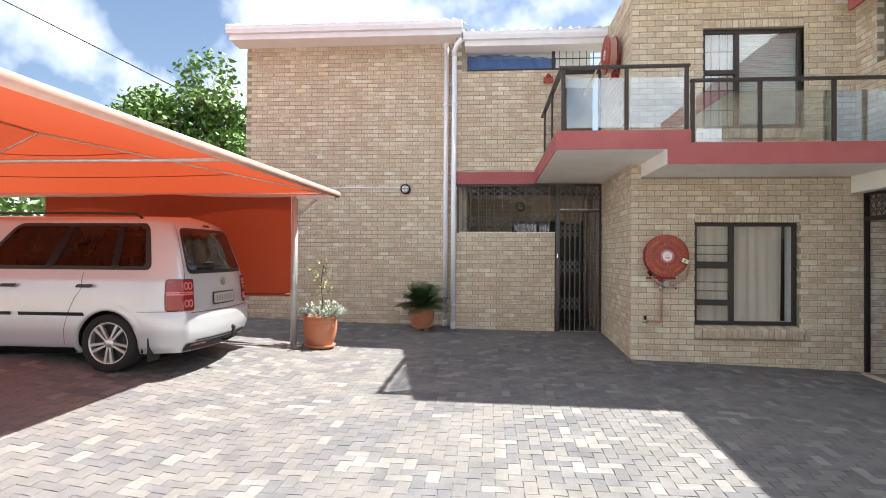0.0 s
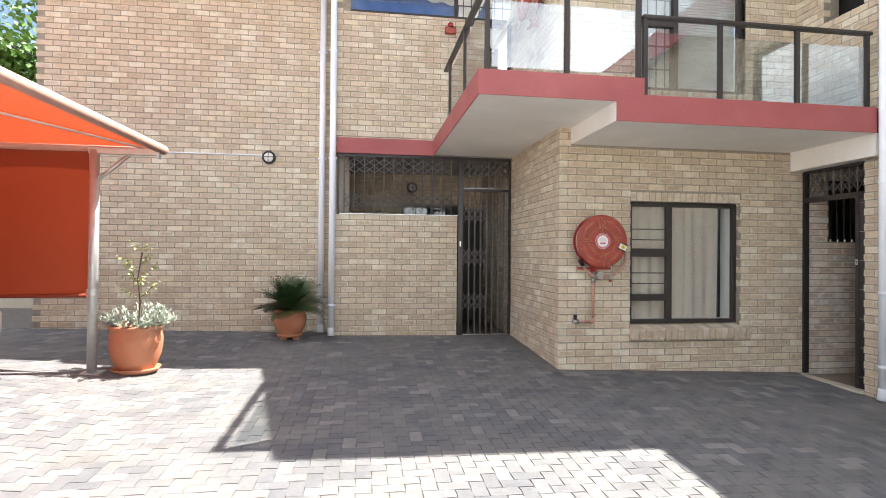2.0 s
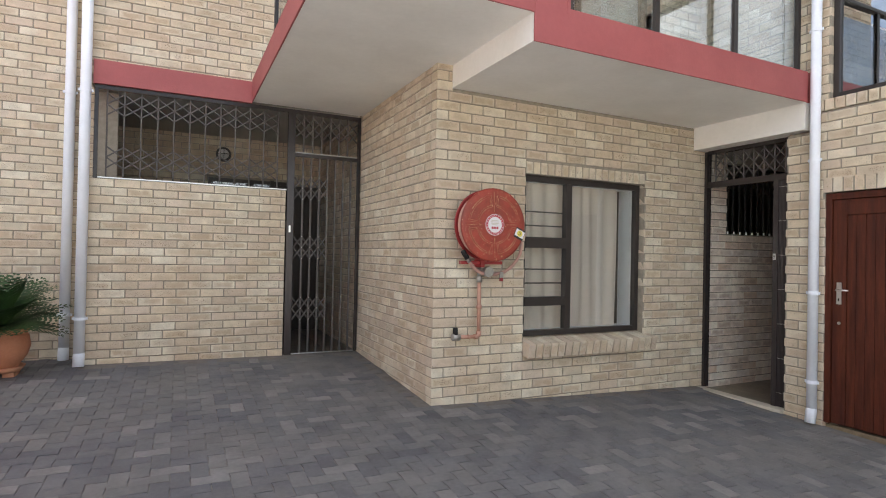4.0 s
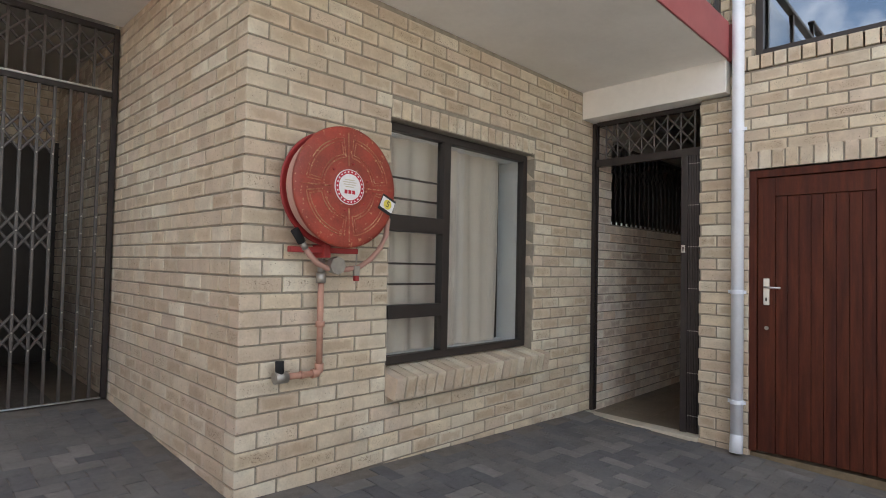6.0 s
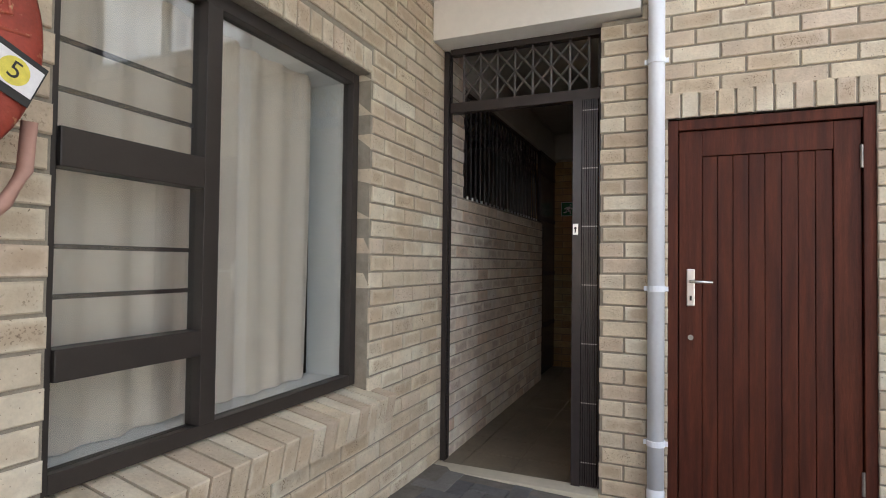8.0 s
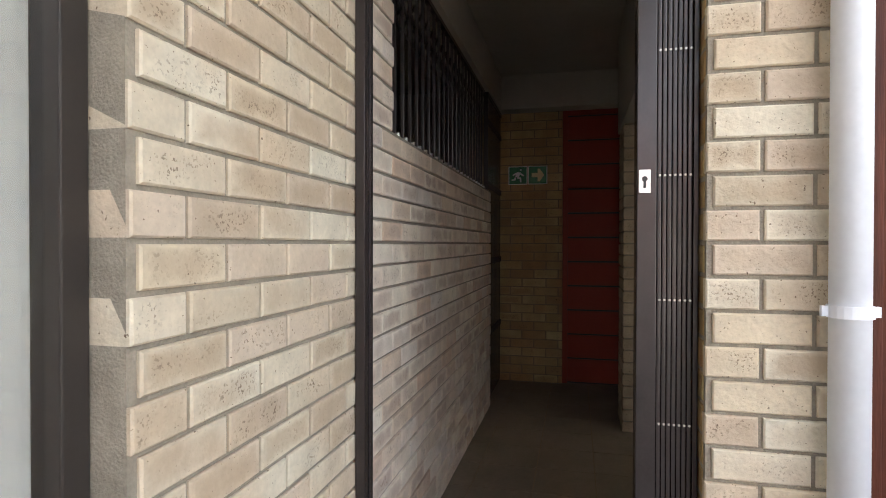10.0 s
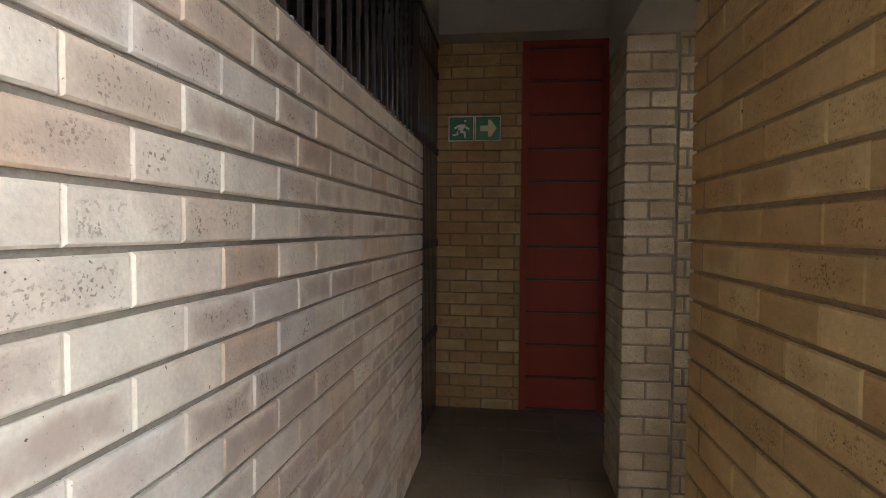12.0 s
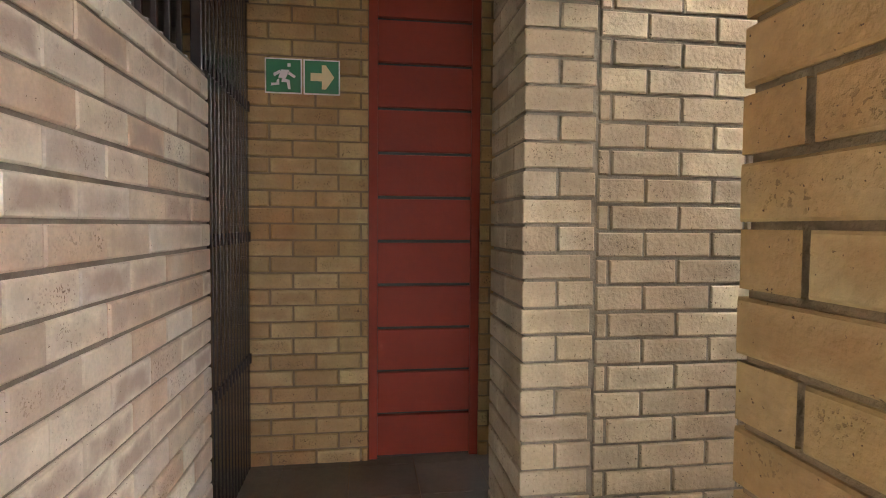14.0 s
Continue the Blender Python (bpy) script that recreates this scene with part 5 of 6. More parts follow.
# patio contents seen through the screen
pw = empty("window_5", (1.4, 12.86, 0.9), 0, "dark-framed window in the patio back wall", "window", kind="structure")
for lo, hi in (((-0.6, 0, 0), (-0.55, 0.05, 1.45)), ((0.55, 0, 0), (0.6, 0.05, 1.45)), ((-0.55, 0, 0), (0.55, 0.05, 0.05)), ((-0.55, 0, 1.4), (0.55, 0.05, 1.45)), ((-0.03, 0, 0.05), (0.03, 0.05, 1.4))):
    part("window_frame", boxed(lo, hi), M_BRONZE, pw)
part("pane", boxed((-0.55, 0.02, 0.05), (0.55, 0.024, 1.4)), M_GLASS, pw)
# Black sheet painted as the darkness behind the patio window.
structure("patio_window_dark", boxed((0.7, 13.1, 0.8), (2.2, 13.2, 2.5)), M_INK_SHADE, "black sheet standing for the unlit room behind the patio window", "wall")
brick_wall("wall_patio_right", "face-brick side wall of the patio", (X0, 12.9), (X0, YL + 0.21), 0.0, 3.19, C1, M_BRICK, M_MORTAR, single=False)


def patio_chair(at, rz, mat, label):
    """A moulded plastic garden chair with a slotted arched back."""
    c = empty("garden_chair", at, rz, label, "chair", group="patio chairs")
    part("seat", boxed((-0.25, -0.24, 0.40), (0.25, 0.24, 0.44), 0.015), mat, c)
    for x in (-0.22, 0.22):
        for y in (-0.2, 0.2):
            bm = bmesh.new()
            rod(bm, (x * 1.08, y * 1.1, 0), (x, y, 0.40), 0.022, 8)
            part("leg", bm, mat, c)
    bm = bmesh.new()
    tube(bm, [(-0.25, 0.23, 0.42)] + [(-0.25 * math.cos(radians(a)), 0.30, 0.72 + 0.22 * math.sin(radians(a))) for a in range(0, 181, 20)] + [(0.25, 0.23, 0.42)], 0.024, 8)
    part("back_frame", bm, mat, c)
    for k in range(5):
        bm = bmesh.new()
        x = -0.16 + k * 0.08
        box(bm, (x - 0.026, 0.25, 0.44), (x + 0.026, 0.275, 0.72 + 0.20 * math.sqrt(max(0, 1 - (x / 0.25) ** 2))), 0.006)
        part("back_slat", bm, mat, c)
    return c


# Dark door added where the patio interior is simply black with shade.
dk = empty("patio_dark_door", (2.06, 12.86, 0.10), 0, "dark door added for the black interior behind the patio gate", "door", kind="structure")
part("door_leaf", boxed((-0.34, -0.02, 0.0), (0.32, 0.02, 2.2), 0.004), M_BRONZE, dk)
for x in (-0.40, 0.325):
    part("door_frame", boxed((x, -0.035, 0.0), (x + 0.055, 0.02, 2.26), 0.004), M_BRONZE, dk)
patio_chair((0.75, 11.9, 1.02), 180, M_WHITE, "white moulded plastic chair on a raised patio ledge")
patio_chair((-0.05, 12.0, 1.02), 170, M_TARP, "blue moulded plastic chair on a raised patio ledge")
structure("patio_ledge", boxed((-0.4, 11.5, 0.09), (1.2, 12.88, 1.02)), M_SLABRED, "dull red painted patio ledge", "ledge")

# ---- carport ----
cp = empty("carport", (-2.77, 8.35, ground_z(-2.77, 8.35)), 0, "orange shade-cloth carport on galvanised posts", "carport")
CO = Vector(cp.location)


def cpart(nm, bm, mat, lab="", smooth=False):
    bmesh.ops.translate(bm, vec=-CO, verts=bm.verts)
    return part(nm, bm, mat, cp, lab, smooth)


def post_at(x, y, arm):
    z = ground_z(x, y)
    cpart("post", rod(bmesh.new(), (x, y, z), (x, y, 2.46), 0.048, 20), M_GALV, "", True)
    cpart("post_collar", rod(bmesh.new(), (x, y, 0.93), (x, y, 0.99), 0.062, 20), M_GALV)
    cpart("base_plate", boxed((x - 0.11, y - 0.11, z - 0.01), (x + 0.11, y + 0.11, z + 0.008)), M_GALV)
    cpart("arm", boxed((x - 0.05, y - 0.035, 2.42), (x + arm, y + 0.035, 2.485), 0.004), M_GALV)
    cpart("brace", rod(bmesh.new(), (x, y, 2.12), (x + arm * 0.55, y, 2.42), 0.022, 10), M_GALV, "", True)
    cpart("arm_end", boxed((x + arm, y - 0.045, 2.39), (x + arm + 0.025, y + 0.045, 2.50), 0.004), M_GALV)


post_at(-2.77, 8.35, 0.62)
for x, y in ((-9.2, 8.35), (-9.2, 2.6)):
    cpart("post", rod(bmesh.new(), (x, y, ground_z(x, y)), (x, y, 2.5), 0.048, 16), M_GALV, "", True)
EDGE = [(-2.12, 8.45, 2.50), (-2.45, 2.4, 2.52), (-9.4, 2.4, 2.52), (-9.4, 8.45, 2.52)]
RIDGE = [(-5.9, 7.0, 3.22), (-5.9, 3.6, 3.28)]


def cloth(a, b, c, d, sag, nx=12, ny=6):
    bm = bmesh.new()
    g = []
    for i in range(nx + 1):
        row = []
        for j in range(ny + 1):
            s, t = i / nx, j / ny
            p = (Vector(a).lerp(Vector(b), s)).lerp(Vector(d).lerp(Vector(c), s), t)
            p.z -= sag * math.sin(math.pi * s) * (0.3 + math.sin(math.pi * t)) * 0.6
            row.append(bm.verts.new(p))
        g.append(row)
    for i in range(nx):
        for j in range(ny):
            bm.faces.new((g[i][j], g[i + 1][j], g[i + 1][j + 1], g[i][j + 1]))
    bmesh.ops.remove_doubles(bm, verts=bm.verts, dist=0.0005)
    return bm


e, r_ = EDGE, RIDGE
cpart("canopy", cloth(e[0], e[1], r_[1], r_[0], 0.06), M_ORANGE, "sunlit orange shade cloth", True)
cpart("canopy", cloth(e[2], e[3], r_[0], r_[1], 0.06), M_ORANGE, "sunlit orange shade cloth", True)
cpart("canopy", cloth(e[3], e[0], r_[0], r_[0], 0.06), M_ORANGE, "sunlit orange shade cloth", True)
cpart("canopy", cloth(e[1], e[2], r_[1], r_[1], 0.06), M_ORANGE, "sunlit orange shade cloth", True)
for t_ in (0.36, 0.70):
    pa, pb = Vector(e[3]).lerp(Vector(r_[0]), t_), Vector(e[0]).lerp(Vector(r_[0]), t_)
    cpart("seam", tube(bmesh.new(), [pa.lerp(pb, k / 10) - Vector((0, 0, 0.012 + 0.036 * math.sin(math.pi * k / 10) * (0.3 + math.sin(math.pi * t_)))) for k in range(11)], 0.006, 6), M_NETRED, "stitched seam")
for a, b in zip(e, e[1:] + e[:1]):
    cpart("edge_hem", rod(bmesh.new(), a, b, 0.05, 12), M_HOSE, "faded pink edge hem", True)
for a, b in ((e[0], r_[0]), (e[1], r_[1]), (e[2], r_[1]), (e[3], r_[0]), (r_[0], r_[1])):
    cpart("rafter", rod(bmesh.new(), Vector(a) - Vector((0, 0, 0.03)), Vector(b) - Vector((0, 0, 0.03)), 0.014, 10), M_GALV, "", True)
cpart("crossbar", rod(bmesh.new(), (-2.35, 5.6, 2.56), (-9.3, 5.6, 2.56), 0.022, 10), M_GALV, "", True)
net = cloth((-2.86, 8.42, 0.93), (-7.0, 8.42, 0.90), (-7.0, 8.42, 2.50), (-2.86, 8.42, 2.50), 0.0, 16, 8)
for v_ in net.verts:
    v_.co.y += 0.02 * math.sin(v_.co.x * 2.1 + v_.co.z)
cpart("side_net", net, M_NETRED, "dark orange hanging shade cloth", True)
cpart("net_hem", rod(bmesh.new(), (-2.86, 8.42, 0.92), (-7.0, 8.42, 0.89), 0.022, 8), M_NETRED, "", True)

# ---- car ----
car = empty("car", (-3.13, 5.75 + 0.92, 0.22), 180, "silver people carrier parked under the orange carport", "car")
CS = 1.03
LEN, HW = 4.40 * CS, 0.895 * CS


def lerp_table(tab, v):
    for (a, fa), (b, fb) in zip(tab, tab[1:]):
        if v <= b:
            return fa + (fb - fa) * max(0.0, (v - a)) / (b - a)
    return tab[-1][1]


REAR = [(0.22, 0.10), (0.30, 0.02), (0.42, -0.02), (0.60, -0.02), (0.66, 0.03), (0.98, 0.06), (1.10, 0.09), (1.45, 0.22), (1.56, 0.30), (1.62, 0.42), (1.66, 0.55)]
FRONT = [(0.22, 4.28), (0.35, 4.36), (0.60, 4.36), (0.78, 4.25), (0.98, 3.85), (1.10, 3.60), (1.50, 2.95), (1.66, 2.6)]
SIDE = [(0.20, 0.80), (0.28, 0.865), (0.45, 0.893), (0.62, 0.895), (0.80, 0.888), (0.97, 0.868), (1.05, 0.84), (1.45, 0.725), (1.56, 0.66), (1.62, 0.52), (1.645, 0.0)]


def car_point(s, z, side=1):
    """A point of the car's skin: s from the tail (0) to the nose (1), height z, on one side."""
    xr, xf = lerp_table(REAR, z), lerp_table(FRONT, z)
    round_ = 1 - 0.15 * max(0.0, 1 - s / 0.11) ** 2.2 - 0.30 * max(0.0, (s - 0.86) / 0.14) ** 2.0
    return Vector((xr + s * (xf - xr) + 0.0, side * lerp_table(SIDE, z) * round_, z * (1.0 + 0.06 * min(1.0, max(0.0, z - 0.5))))) * CS


def skin(s0, s1, z0, z1, side, off, ns=8, nz=5, inset=0.0):
    """A patch laid on the car's side, off metres proud of it."""
    bm = bmesh.new()
    g = []
    for i in range(ns + 1):
        row = []
        for j in range(nz + 1):
            s, z = s0 + (s1 - s0) * i / ns, z0 + (z1 - z0) * j / nz
            p = car_point(s, z, side)
            du, dz = car_point(s + 0.01, z, side) - car_point(s - 0.01 if s > 0.01 else s, z, side), car_point(s, z + 0.02, side) - car_point(s, z - 0.02, side)
            n_ = du.cross(dz).normalized()
            if n_.y * side < 0:
                n_ = -n_
            row.append(bm.verts.new(p + n_ * off))
        g.append(row)
    for i in range(ns):
        for j in range(nz):
            bm.faces.new((g[i][j], g[i + 1][j], g[i + 1][j + 1], g[i][j + 1]))
    bmesh.ops.solidify(bm, geom=list(bm.faces), thickness=0.004)
    return bm


def tail_patch(f0, f1, z0, z1, off, ny=8, nz=5):
    """A patch on the tail: f from -1 to 1 across it."""
    bm = bmesh.new()
    g = []
    for i in range(ny + 1):
        row = []
        for j in range(nz + 1):
            f, z = f0 + (f1 - f0) * i / ny, z0 + (z1 - z0) * j / nz
            p = car_point(0, z, 1)
            bulge = -0.095 * (1 - f * f)
            row.append(bm.verts.new((p.x + bulge - off, p.y * f, p.z)))
        g.append(row)
    for i in range(ny):
        for j in range(nz):
            bm.faces.new((g[i][j], g[i + 1][j], g[i + 1][j + 1], g[i][j + 1]))
    bmesh.ops.solidify(bm, geom=list(bm.faces), thickness=0.004)
    return bm


def side_map(sd):
    """Places on the car's side by s and z, off metres proud of the skin."""
    def at(s, z, off):
        p = car_point(s, z, sd)
        du, dz = car_point(s + 0.01, z, sd) - car_point(max(0.0, s - 0.01), z, sd), car_point(s, z + 0.02, sd) - car_point(s, z - 0.02, sd)
        n_ = du.cross(dz).normalized()
        return p + (n_ if n_.y * sd > 0 else -n_) * off
    return at


def tail_map(f, z, off):
    p = car_point(0, z, 1)
    return Vector((p.x - 0.095 * (1 - f * f) - off, p.y * f, p.z))


def corner_map(sd):
    """Round the rear corner: c metres from the corner, back along the side where negative."""
    side = side_map(sd)
    return lambda c, z, off: side(-c / 4.2, z, off) if c < 0 else tail_map(sd * (1 - c / 0.78), z, off)


def rounded(a0, a1, b0, b1, ra, rb, n=5, m=6):
    """The outline of a rectangle with rounded corners and divided sides."""
    pts = []
    for ca, cb_, t0 in ((a1 - ra, b1 - rb, 0), (a0 + ra, b1 - rb, 90), (a0 + ra, b0 + rb, 180), (a1 - ra, b0 + rb, 270)):
        pts += [(ca + ra * math.cos(radians(t0 + 90 * k / n)), cb_ + rb * math.sin(radians(t0 + 90 * k / n))) for k in range(n + 1)]
    out = []
    for k, p in enumerate(pts):
        q = pts[(k + 1) % len(pts)]
        out.append(p)
        if k % (n + 1) == n:
            out += [(p[0] + (q[0] - p[0]) * h / m, p[1] + (q[1] - p[1]) * h / m) for h in range(1, m)]
    return out


def ring_on(at, outer, inner, off, thick=0.006):
    bm = bmesh.new()
    a, b = [bm.verts.new(at(*p, off)) for p in outer], [bm.verts.new(at(*p, off)) for p in inner]
    for k in range(len(a)):
        h = (k + 1) % len(a)
        bm.faces.new((a[k], a[h], b[h], b[k]))
    bmesh.ops.recalc_face_normals(bm, faces=bm.faces)
    bmesh.ops.solidify(bm, geom=list(bm.faces), thickness=thick)
    return bm


def fill_on(at, outline, off, steps=5):
    bm = bmesh.new()
    ca, cb_ = sum(p[0] for p in outline) / len(outline), sum(p[1] for p in outline) / len(outline)
    rings = [[bm.verts.new(at(ca + (p[0] - ca) * k / steps, cb_ + (p[1] - cb_) * k / steps, off)) for p in outline] for k in range(1, steps + 1)]
    mid = bm.verts.new(at(ca, cb_, off))
    for k in range(len(outline)):
        h = (k + 1) % len(outline)
        bm.faces.new((mid, rings[0][k], rings[0][h]))
        for p, q in zip(rings, rings[1:]):
            bm.faces.new((p[k], p[h], q[h], q[k]))
    return bm


WHEELS, TYRE = (0.82, 3.48), 0.316
ARCH = TYRE + 0.045
NS = sorted({0, 0.01, 0.025, 0.045, 0.066, 0.088, 0.648, 0.67, *[0.10 + k * 0.0115 for k in range(17)], 0.32, 0.36, 0.40, 0.45, 0.50, 0.56, 0.60, *[0.70 + k * 0.0115 for k in range(18)], 0.92, 0.95, 0.98, 1.0})
LEVELS = sorted({*[0.20 + k * 0.04 for k in range(15)], 0.82, 0.88, 0.94, 0.98, 1.02, 1.06, 1.10, 1.18, 1.26, 1.34, 1.42, 1.48, 1.51, 1.535, 1.56, 1.59, 1.61, 1.625, 1.637, 1.645})


def in_arch(s, z):
    x = lerp_table(REAR, z) + s * (lerp_table(FRONT, z) - lerp_table(REAR, z))
    return any(math.hypot(x - w, z - TYRE) < ARCH + 0.05 for w in WHEELS)


cb = bmesh.new()
grid = {}
for sd in (1, -1):
    for i, s in enumerate(NS):
        for j, z in enumerate(LEVELS):
            grid[sd, i, j] = cb.verts.new(car_point(s, z, sd))
    for i in range(len(NS) - 1):
        for j in range(len(LEVELS) - 1):
            if all(in_arch(s, z) for s in NS[i:i + 2] for z in LEVELS[j:j + 2]):
                continue
            if NS[i] > 0.0879 and NS[i + 1] < 0.6481 and LEVELS[j] > 1.0999 and LEVELS[j + 1] < 1.5101:
                continue
            cb.faces.new((grid[sd, i, j], grid[sd, i + 1, j], grid[sd, i + 1, j + 1], grid[sd, i, j + 1]))
FS = (0.95, 0.87, 0.70, 0.45, 0.15, -0.15, -0.45, -0.70, -0.87, -0.95)
for end in (0, len(NS) - 1):
    cols = [[cb.verts.new(((grid[1, end, j].co.x + (-0.095 * (1 - f * f) if end == 0 else 0.08 * (1 - f * f) * CS)), grid[1, end, j].co.y * f, grid[1, end, j].co.z)) for j in range(len(LEVELS))] for f in FS]
    allc = [[grid[1, end, j] for j in range(len(LEVELS))]] + cols + [[grid[-1, end, j] for j in range(len(LEVELS))]]
    for c, (a, b) in enumerate(zip(allc, allc[1:])):
        for j in range(len(LEVELS) - 1):
            if end == 0 and 2 <= c <= 8 and LEVELS[j] > 1.0599 and LEVELS[j + 1] < 1.4801:
                continue
            cb.faces.new((a[j], b[j], b[j + 1], a[j + 1]))
bmesh.ops.remove_doubles(cb, verts=cb.verts, dist=0.0008)
bmesh.ops.delete(cb, geom=[v for v in cb.verts if not v.link_faces], context="VERTS")
part("body", cb, M_CAR, car, "silver painted body", True)
part("underbody", boxed((1.25, -0.70, 0.16), (3.0, 0.70, 0.30), 0.03), M_TRIM, car)
part("interior_floor", boxed((0.32, -0.60, 0.62), (3.2, 0.60, 1.0), 0.03), M_TRIM, car, "dark boot and cabin lining")
for x in (1.12, 2.10):
    for y in (-0.36, 0.36):
        st_ = part("car_seat", boxed((x, y - 0.24, 1.0), (x + 0.14, y + 0.24, 1.30), 0.05), M_SEAT, car, "grey cloth seat back")
        part("headrest", boxed((x + 0.01, y - 0.12, 1.31), (x + 0.11, y + 0.12, 1.47), 0.04), M_SEAT, st_)
for sd in (1, -1):
    at = side_map(sd)
    part("window_surround", ring_on(at, rounded(0.077, 0.662, 1.075, 1.535, 0.016, 0.065), rounded(0.094, 0.645, 1.112, 1.50, 0.012, 0.05), 0.006), M_TRIM, car, "black window surround")
    for s0, s1 in ((0.090, 0.186), (0.204, 0.402), (0.424, 0.648)):
        part("side_window", skin(s0 - 0.004, s1 + 0.004, 1.105, 1.506, sd, -0.002), M_CARGLASS, car, "dark tinted glass")
    for s0, s1 in ((0.182, 0.208), (0.398, 0.428)):
        part("window_pillar", skin(s0, s1, 1.09, 1.52, sd, 0.005, 2, 4), M_TRIM, car)
    part("side_moulding", skin(0.245, 0.42, 0.610, 0.645, sd, 0.014, 6, 2), M_TRIM, car)
    part("side_moulding", skin(0.44, 0.68, 0.610, 0.645, sd, 0.014, 6, 2), M_TRIM, car)
    part("sill", skin(0.27, 0.70, 0.20, 0.27, sd, 0.008, 6, 2), M_TRIM, car)
    for s0 in (0.235, 0.46):
        hd = part("door_handle", fill_on(at, rounded(s0, s0 + 0.048, 0.895, 0.93, 0.005, 0.015), 0.03), M_TRIM, car)
        part("handle_cup", fill_on(at, rounded(s0 + 0.008, s0 + 0.034, 0.865, 0.955, 0.012, 0.04), 0.004), M_CAR, hd)
    for x in (1.22, 2.12):
        gap = bmesh.new()
        col = []
        for k in range(10):
            z = 0.30 + 0.083 * k
            xr, xf = lerp_table(REAR, z), lerp_table(FRONT, z)
            back = 0.0 if x > 1.5 or z > 0.86 else 0.30 * (1 - z / 0.86) ** 0.6 - 0.22 * max(0.0, 0.5 - z)
            p = at((x - 0.10 * (x < 1.5) + back - xr) / (xf - xr), z, 0.0025)
            col.append((gap.verts.new(p), gap.verts.new(p + Vector((0.006, 0, 0)))))
        for (p0, p1), (q0, q1) in zip(col, col[1:]):
            gap.faces.new((p0, p1, q1, q0))
        part("door_gap", gap, M_TRIM, car)
    part("bumper_gap", skin(0.0, 0.105, 0.654, 0.659, sd, 0.003, 8, 1), M_TRIM, car)
    cm = corner_map(sd)
    tl = part("tail_light", fill_on(cm, rounded(-0.15, 0.155, 0.665, 0.975, 0.03, 0.03), 0.010, 7), M_TAIL, car, "red tail light")
    part("light_edge", ring_on(cm, rounded(-0.158, 0.163, 0.657, 0.983, 0.03, 0.03), rounded(-0.15, 0.155, 0.665, 0.975, 0.03, 0.03), 0.008), M_TRIM, tl)
    for z in (0.822, 0.842):
        part("indicator", fill_on(cm, rounded(-0.14, 0.145, z, z + 0.013, 0.004, 0.004), 0.0125), M_TAILPINK, tl, "pale indicator band")
    for z in (0.735, 0.915):
        for c in (0.045, 0.105):
            part("lamp", ring_on(cm, [(c + 0.034 * math.cos(k * math.tau / 24), z + 0.040 * math.sin(k * math.tau / 24)) for k in range(24)], [(c + 0.022 * math.cos(k * math.tau / 24), z + 0.027 * math.sin(k * math.tau / 24)) for k in range(24)], 0.0135, 0.004), M_TAILPINK, tl, "round lamp lens")
    part("boot_side_gap", tail_patch(0.955 * sd, 0.963 * sd, 0.985, 1.57, 0.004, 1, 10), M_TRIM, car)
    part("reflector", tail_patch(0.50 * sd, 0.88 * sd, 0.262, 0.292, 0.013, 4, 1), M_TAIL, car)
    bm = bmesh.new()
    tube(bm, [car_point(0.10, 1.60, sd) + Vector((0, sd * 0.035, -0.005)), car_point(0.13, 1.60, sd) + Vector((0, sd * 0.035, 0.045)), car_point(0.35, 1.60, sd) + Vector((0, sd * 0.035, 0.055)), car_point(0.85, 1.60, sd) + Vector((0, sd * 0.03, 0.05)), car_point(0.92, 1.60, sd) + Vector((0, sd * 0.03, 0.0))], 0.015, 8)
    part("roof_rail", bm, M_TRIM, car, "black roof rail", True)
part("rear_window", fill_on(tail_map, rounded(-0.875, 0.875, 1.055, 1.485, 0.08, 0.06), 0.004), M_CARGLASS, car, "dark tinted rear window")
part("rear_window_edge", ring_on(tail_map, rounded(-0.90, 0.90, 1.035, 1.50, 0.10, 0.07), rounded(-0.865, 0.865, 1.07, 1.47, 0.08, 0.06), 0.006), M_TRIM, car)
part("brake_light", tail_patch(-0.13, 0.13, 1.525, 1.55, 0.006, 4, 1), M_TAIL, car, "high brake light")
part("plate_recess", tail_patch(-0.345, 0.345, 0.69, 0.828, 0.008, 6, 3), M_TRIM, car)
pt = part("number_plate", tail_patch(-0.32, 0.32, 0.703, 0.815, 0.012, 6, 2), M_LABEL, car, "white number plate")
for k in range(7):
    f = -0.25 + k * 0.077
    part("lettering", tail_patch(f, f + 0.045, 0.73, 0.79, 0.0145, 1, 1), M_FARWALL, pt)
bd = lathe(bmesh.new(), [(0, 0.008), (0.045, 0.006), (0.055, 0.0)], 24, Matrix.Translation(car_point(0, 0.93, 1) * 1.0 + Vector((-0.102, -car_point(0, 0.93, 1).y, 0))) @ pose(0, 0, 0, 0, -90, 0))
part("badge", bd, M_STEEL, car, "round chrome badge", True)
part("boot_gap", tail_patch(-0.9, 0.9, 0.632, 0.638, 0.006, 8, 1), M_TRIM, car)
part("bumper_strip", tail_patch(-0.80, 0.80, 0.318, 0.332, 0.008, 8, 1), M_TRIM, car)
part("bumper_lower", tail_patch(-0.985, 0.985, 0.205, 0.298, 0.008, 8, 2), M_TRIM, car)
bm = bmesh.new()
tube(bm, [(0.2, 0, 0.27), (-0.10, 0, 0.26), (-0.17, 0, 0.30), (-0.185, 0, 0.40)], 0.018, 10)
bmesh.ops.create_uvsphere(bm, u_segments=12, v_segments=8, radius=0.028, matrix=Matrix.Translation((-0.185, 0, 0.42)))
part("tow_bar", bm, M_TRIM, car, "black tow ball")


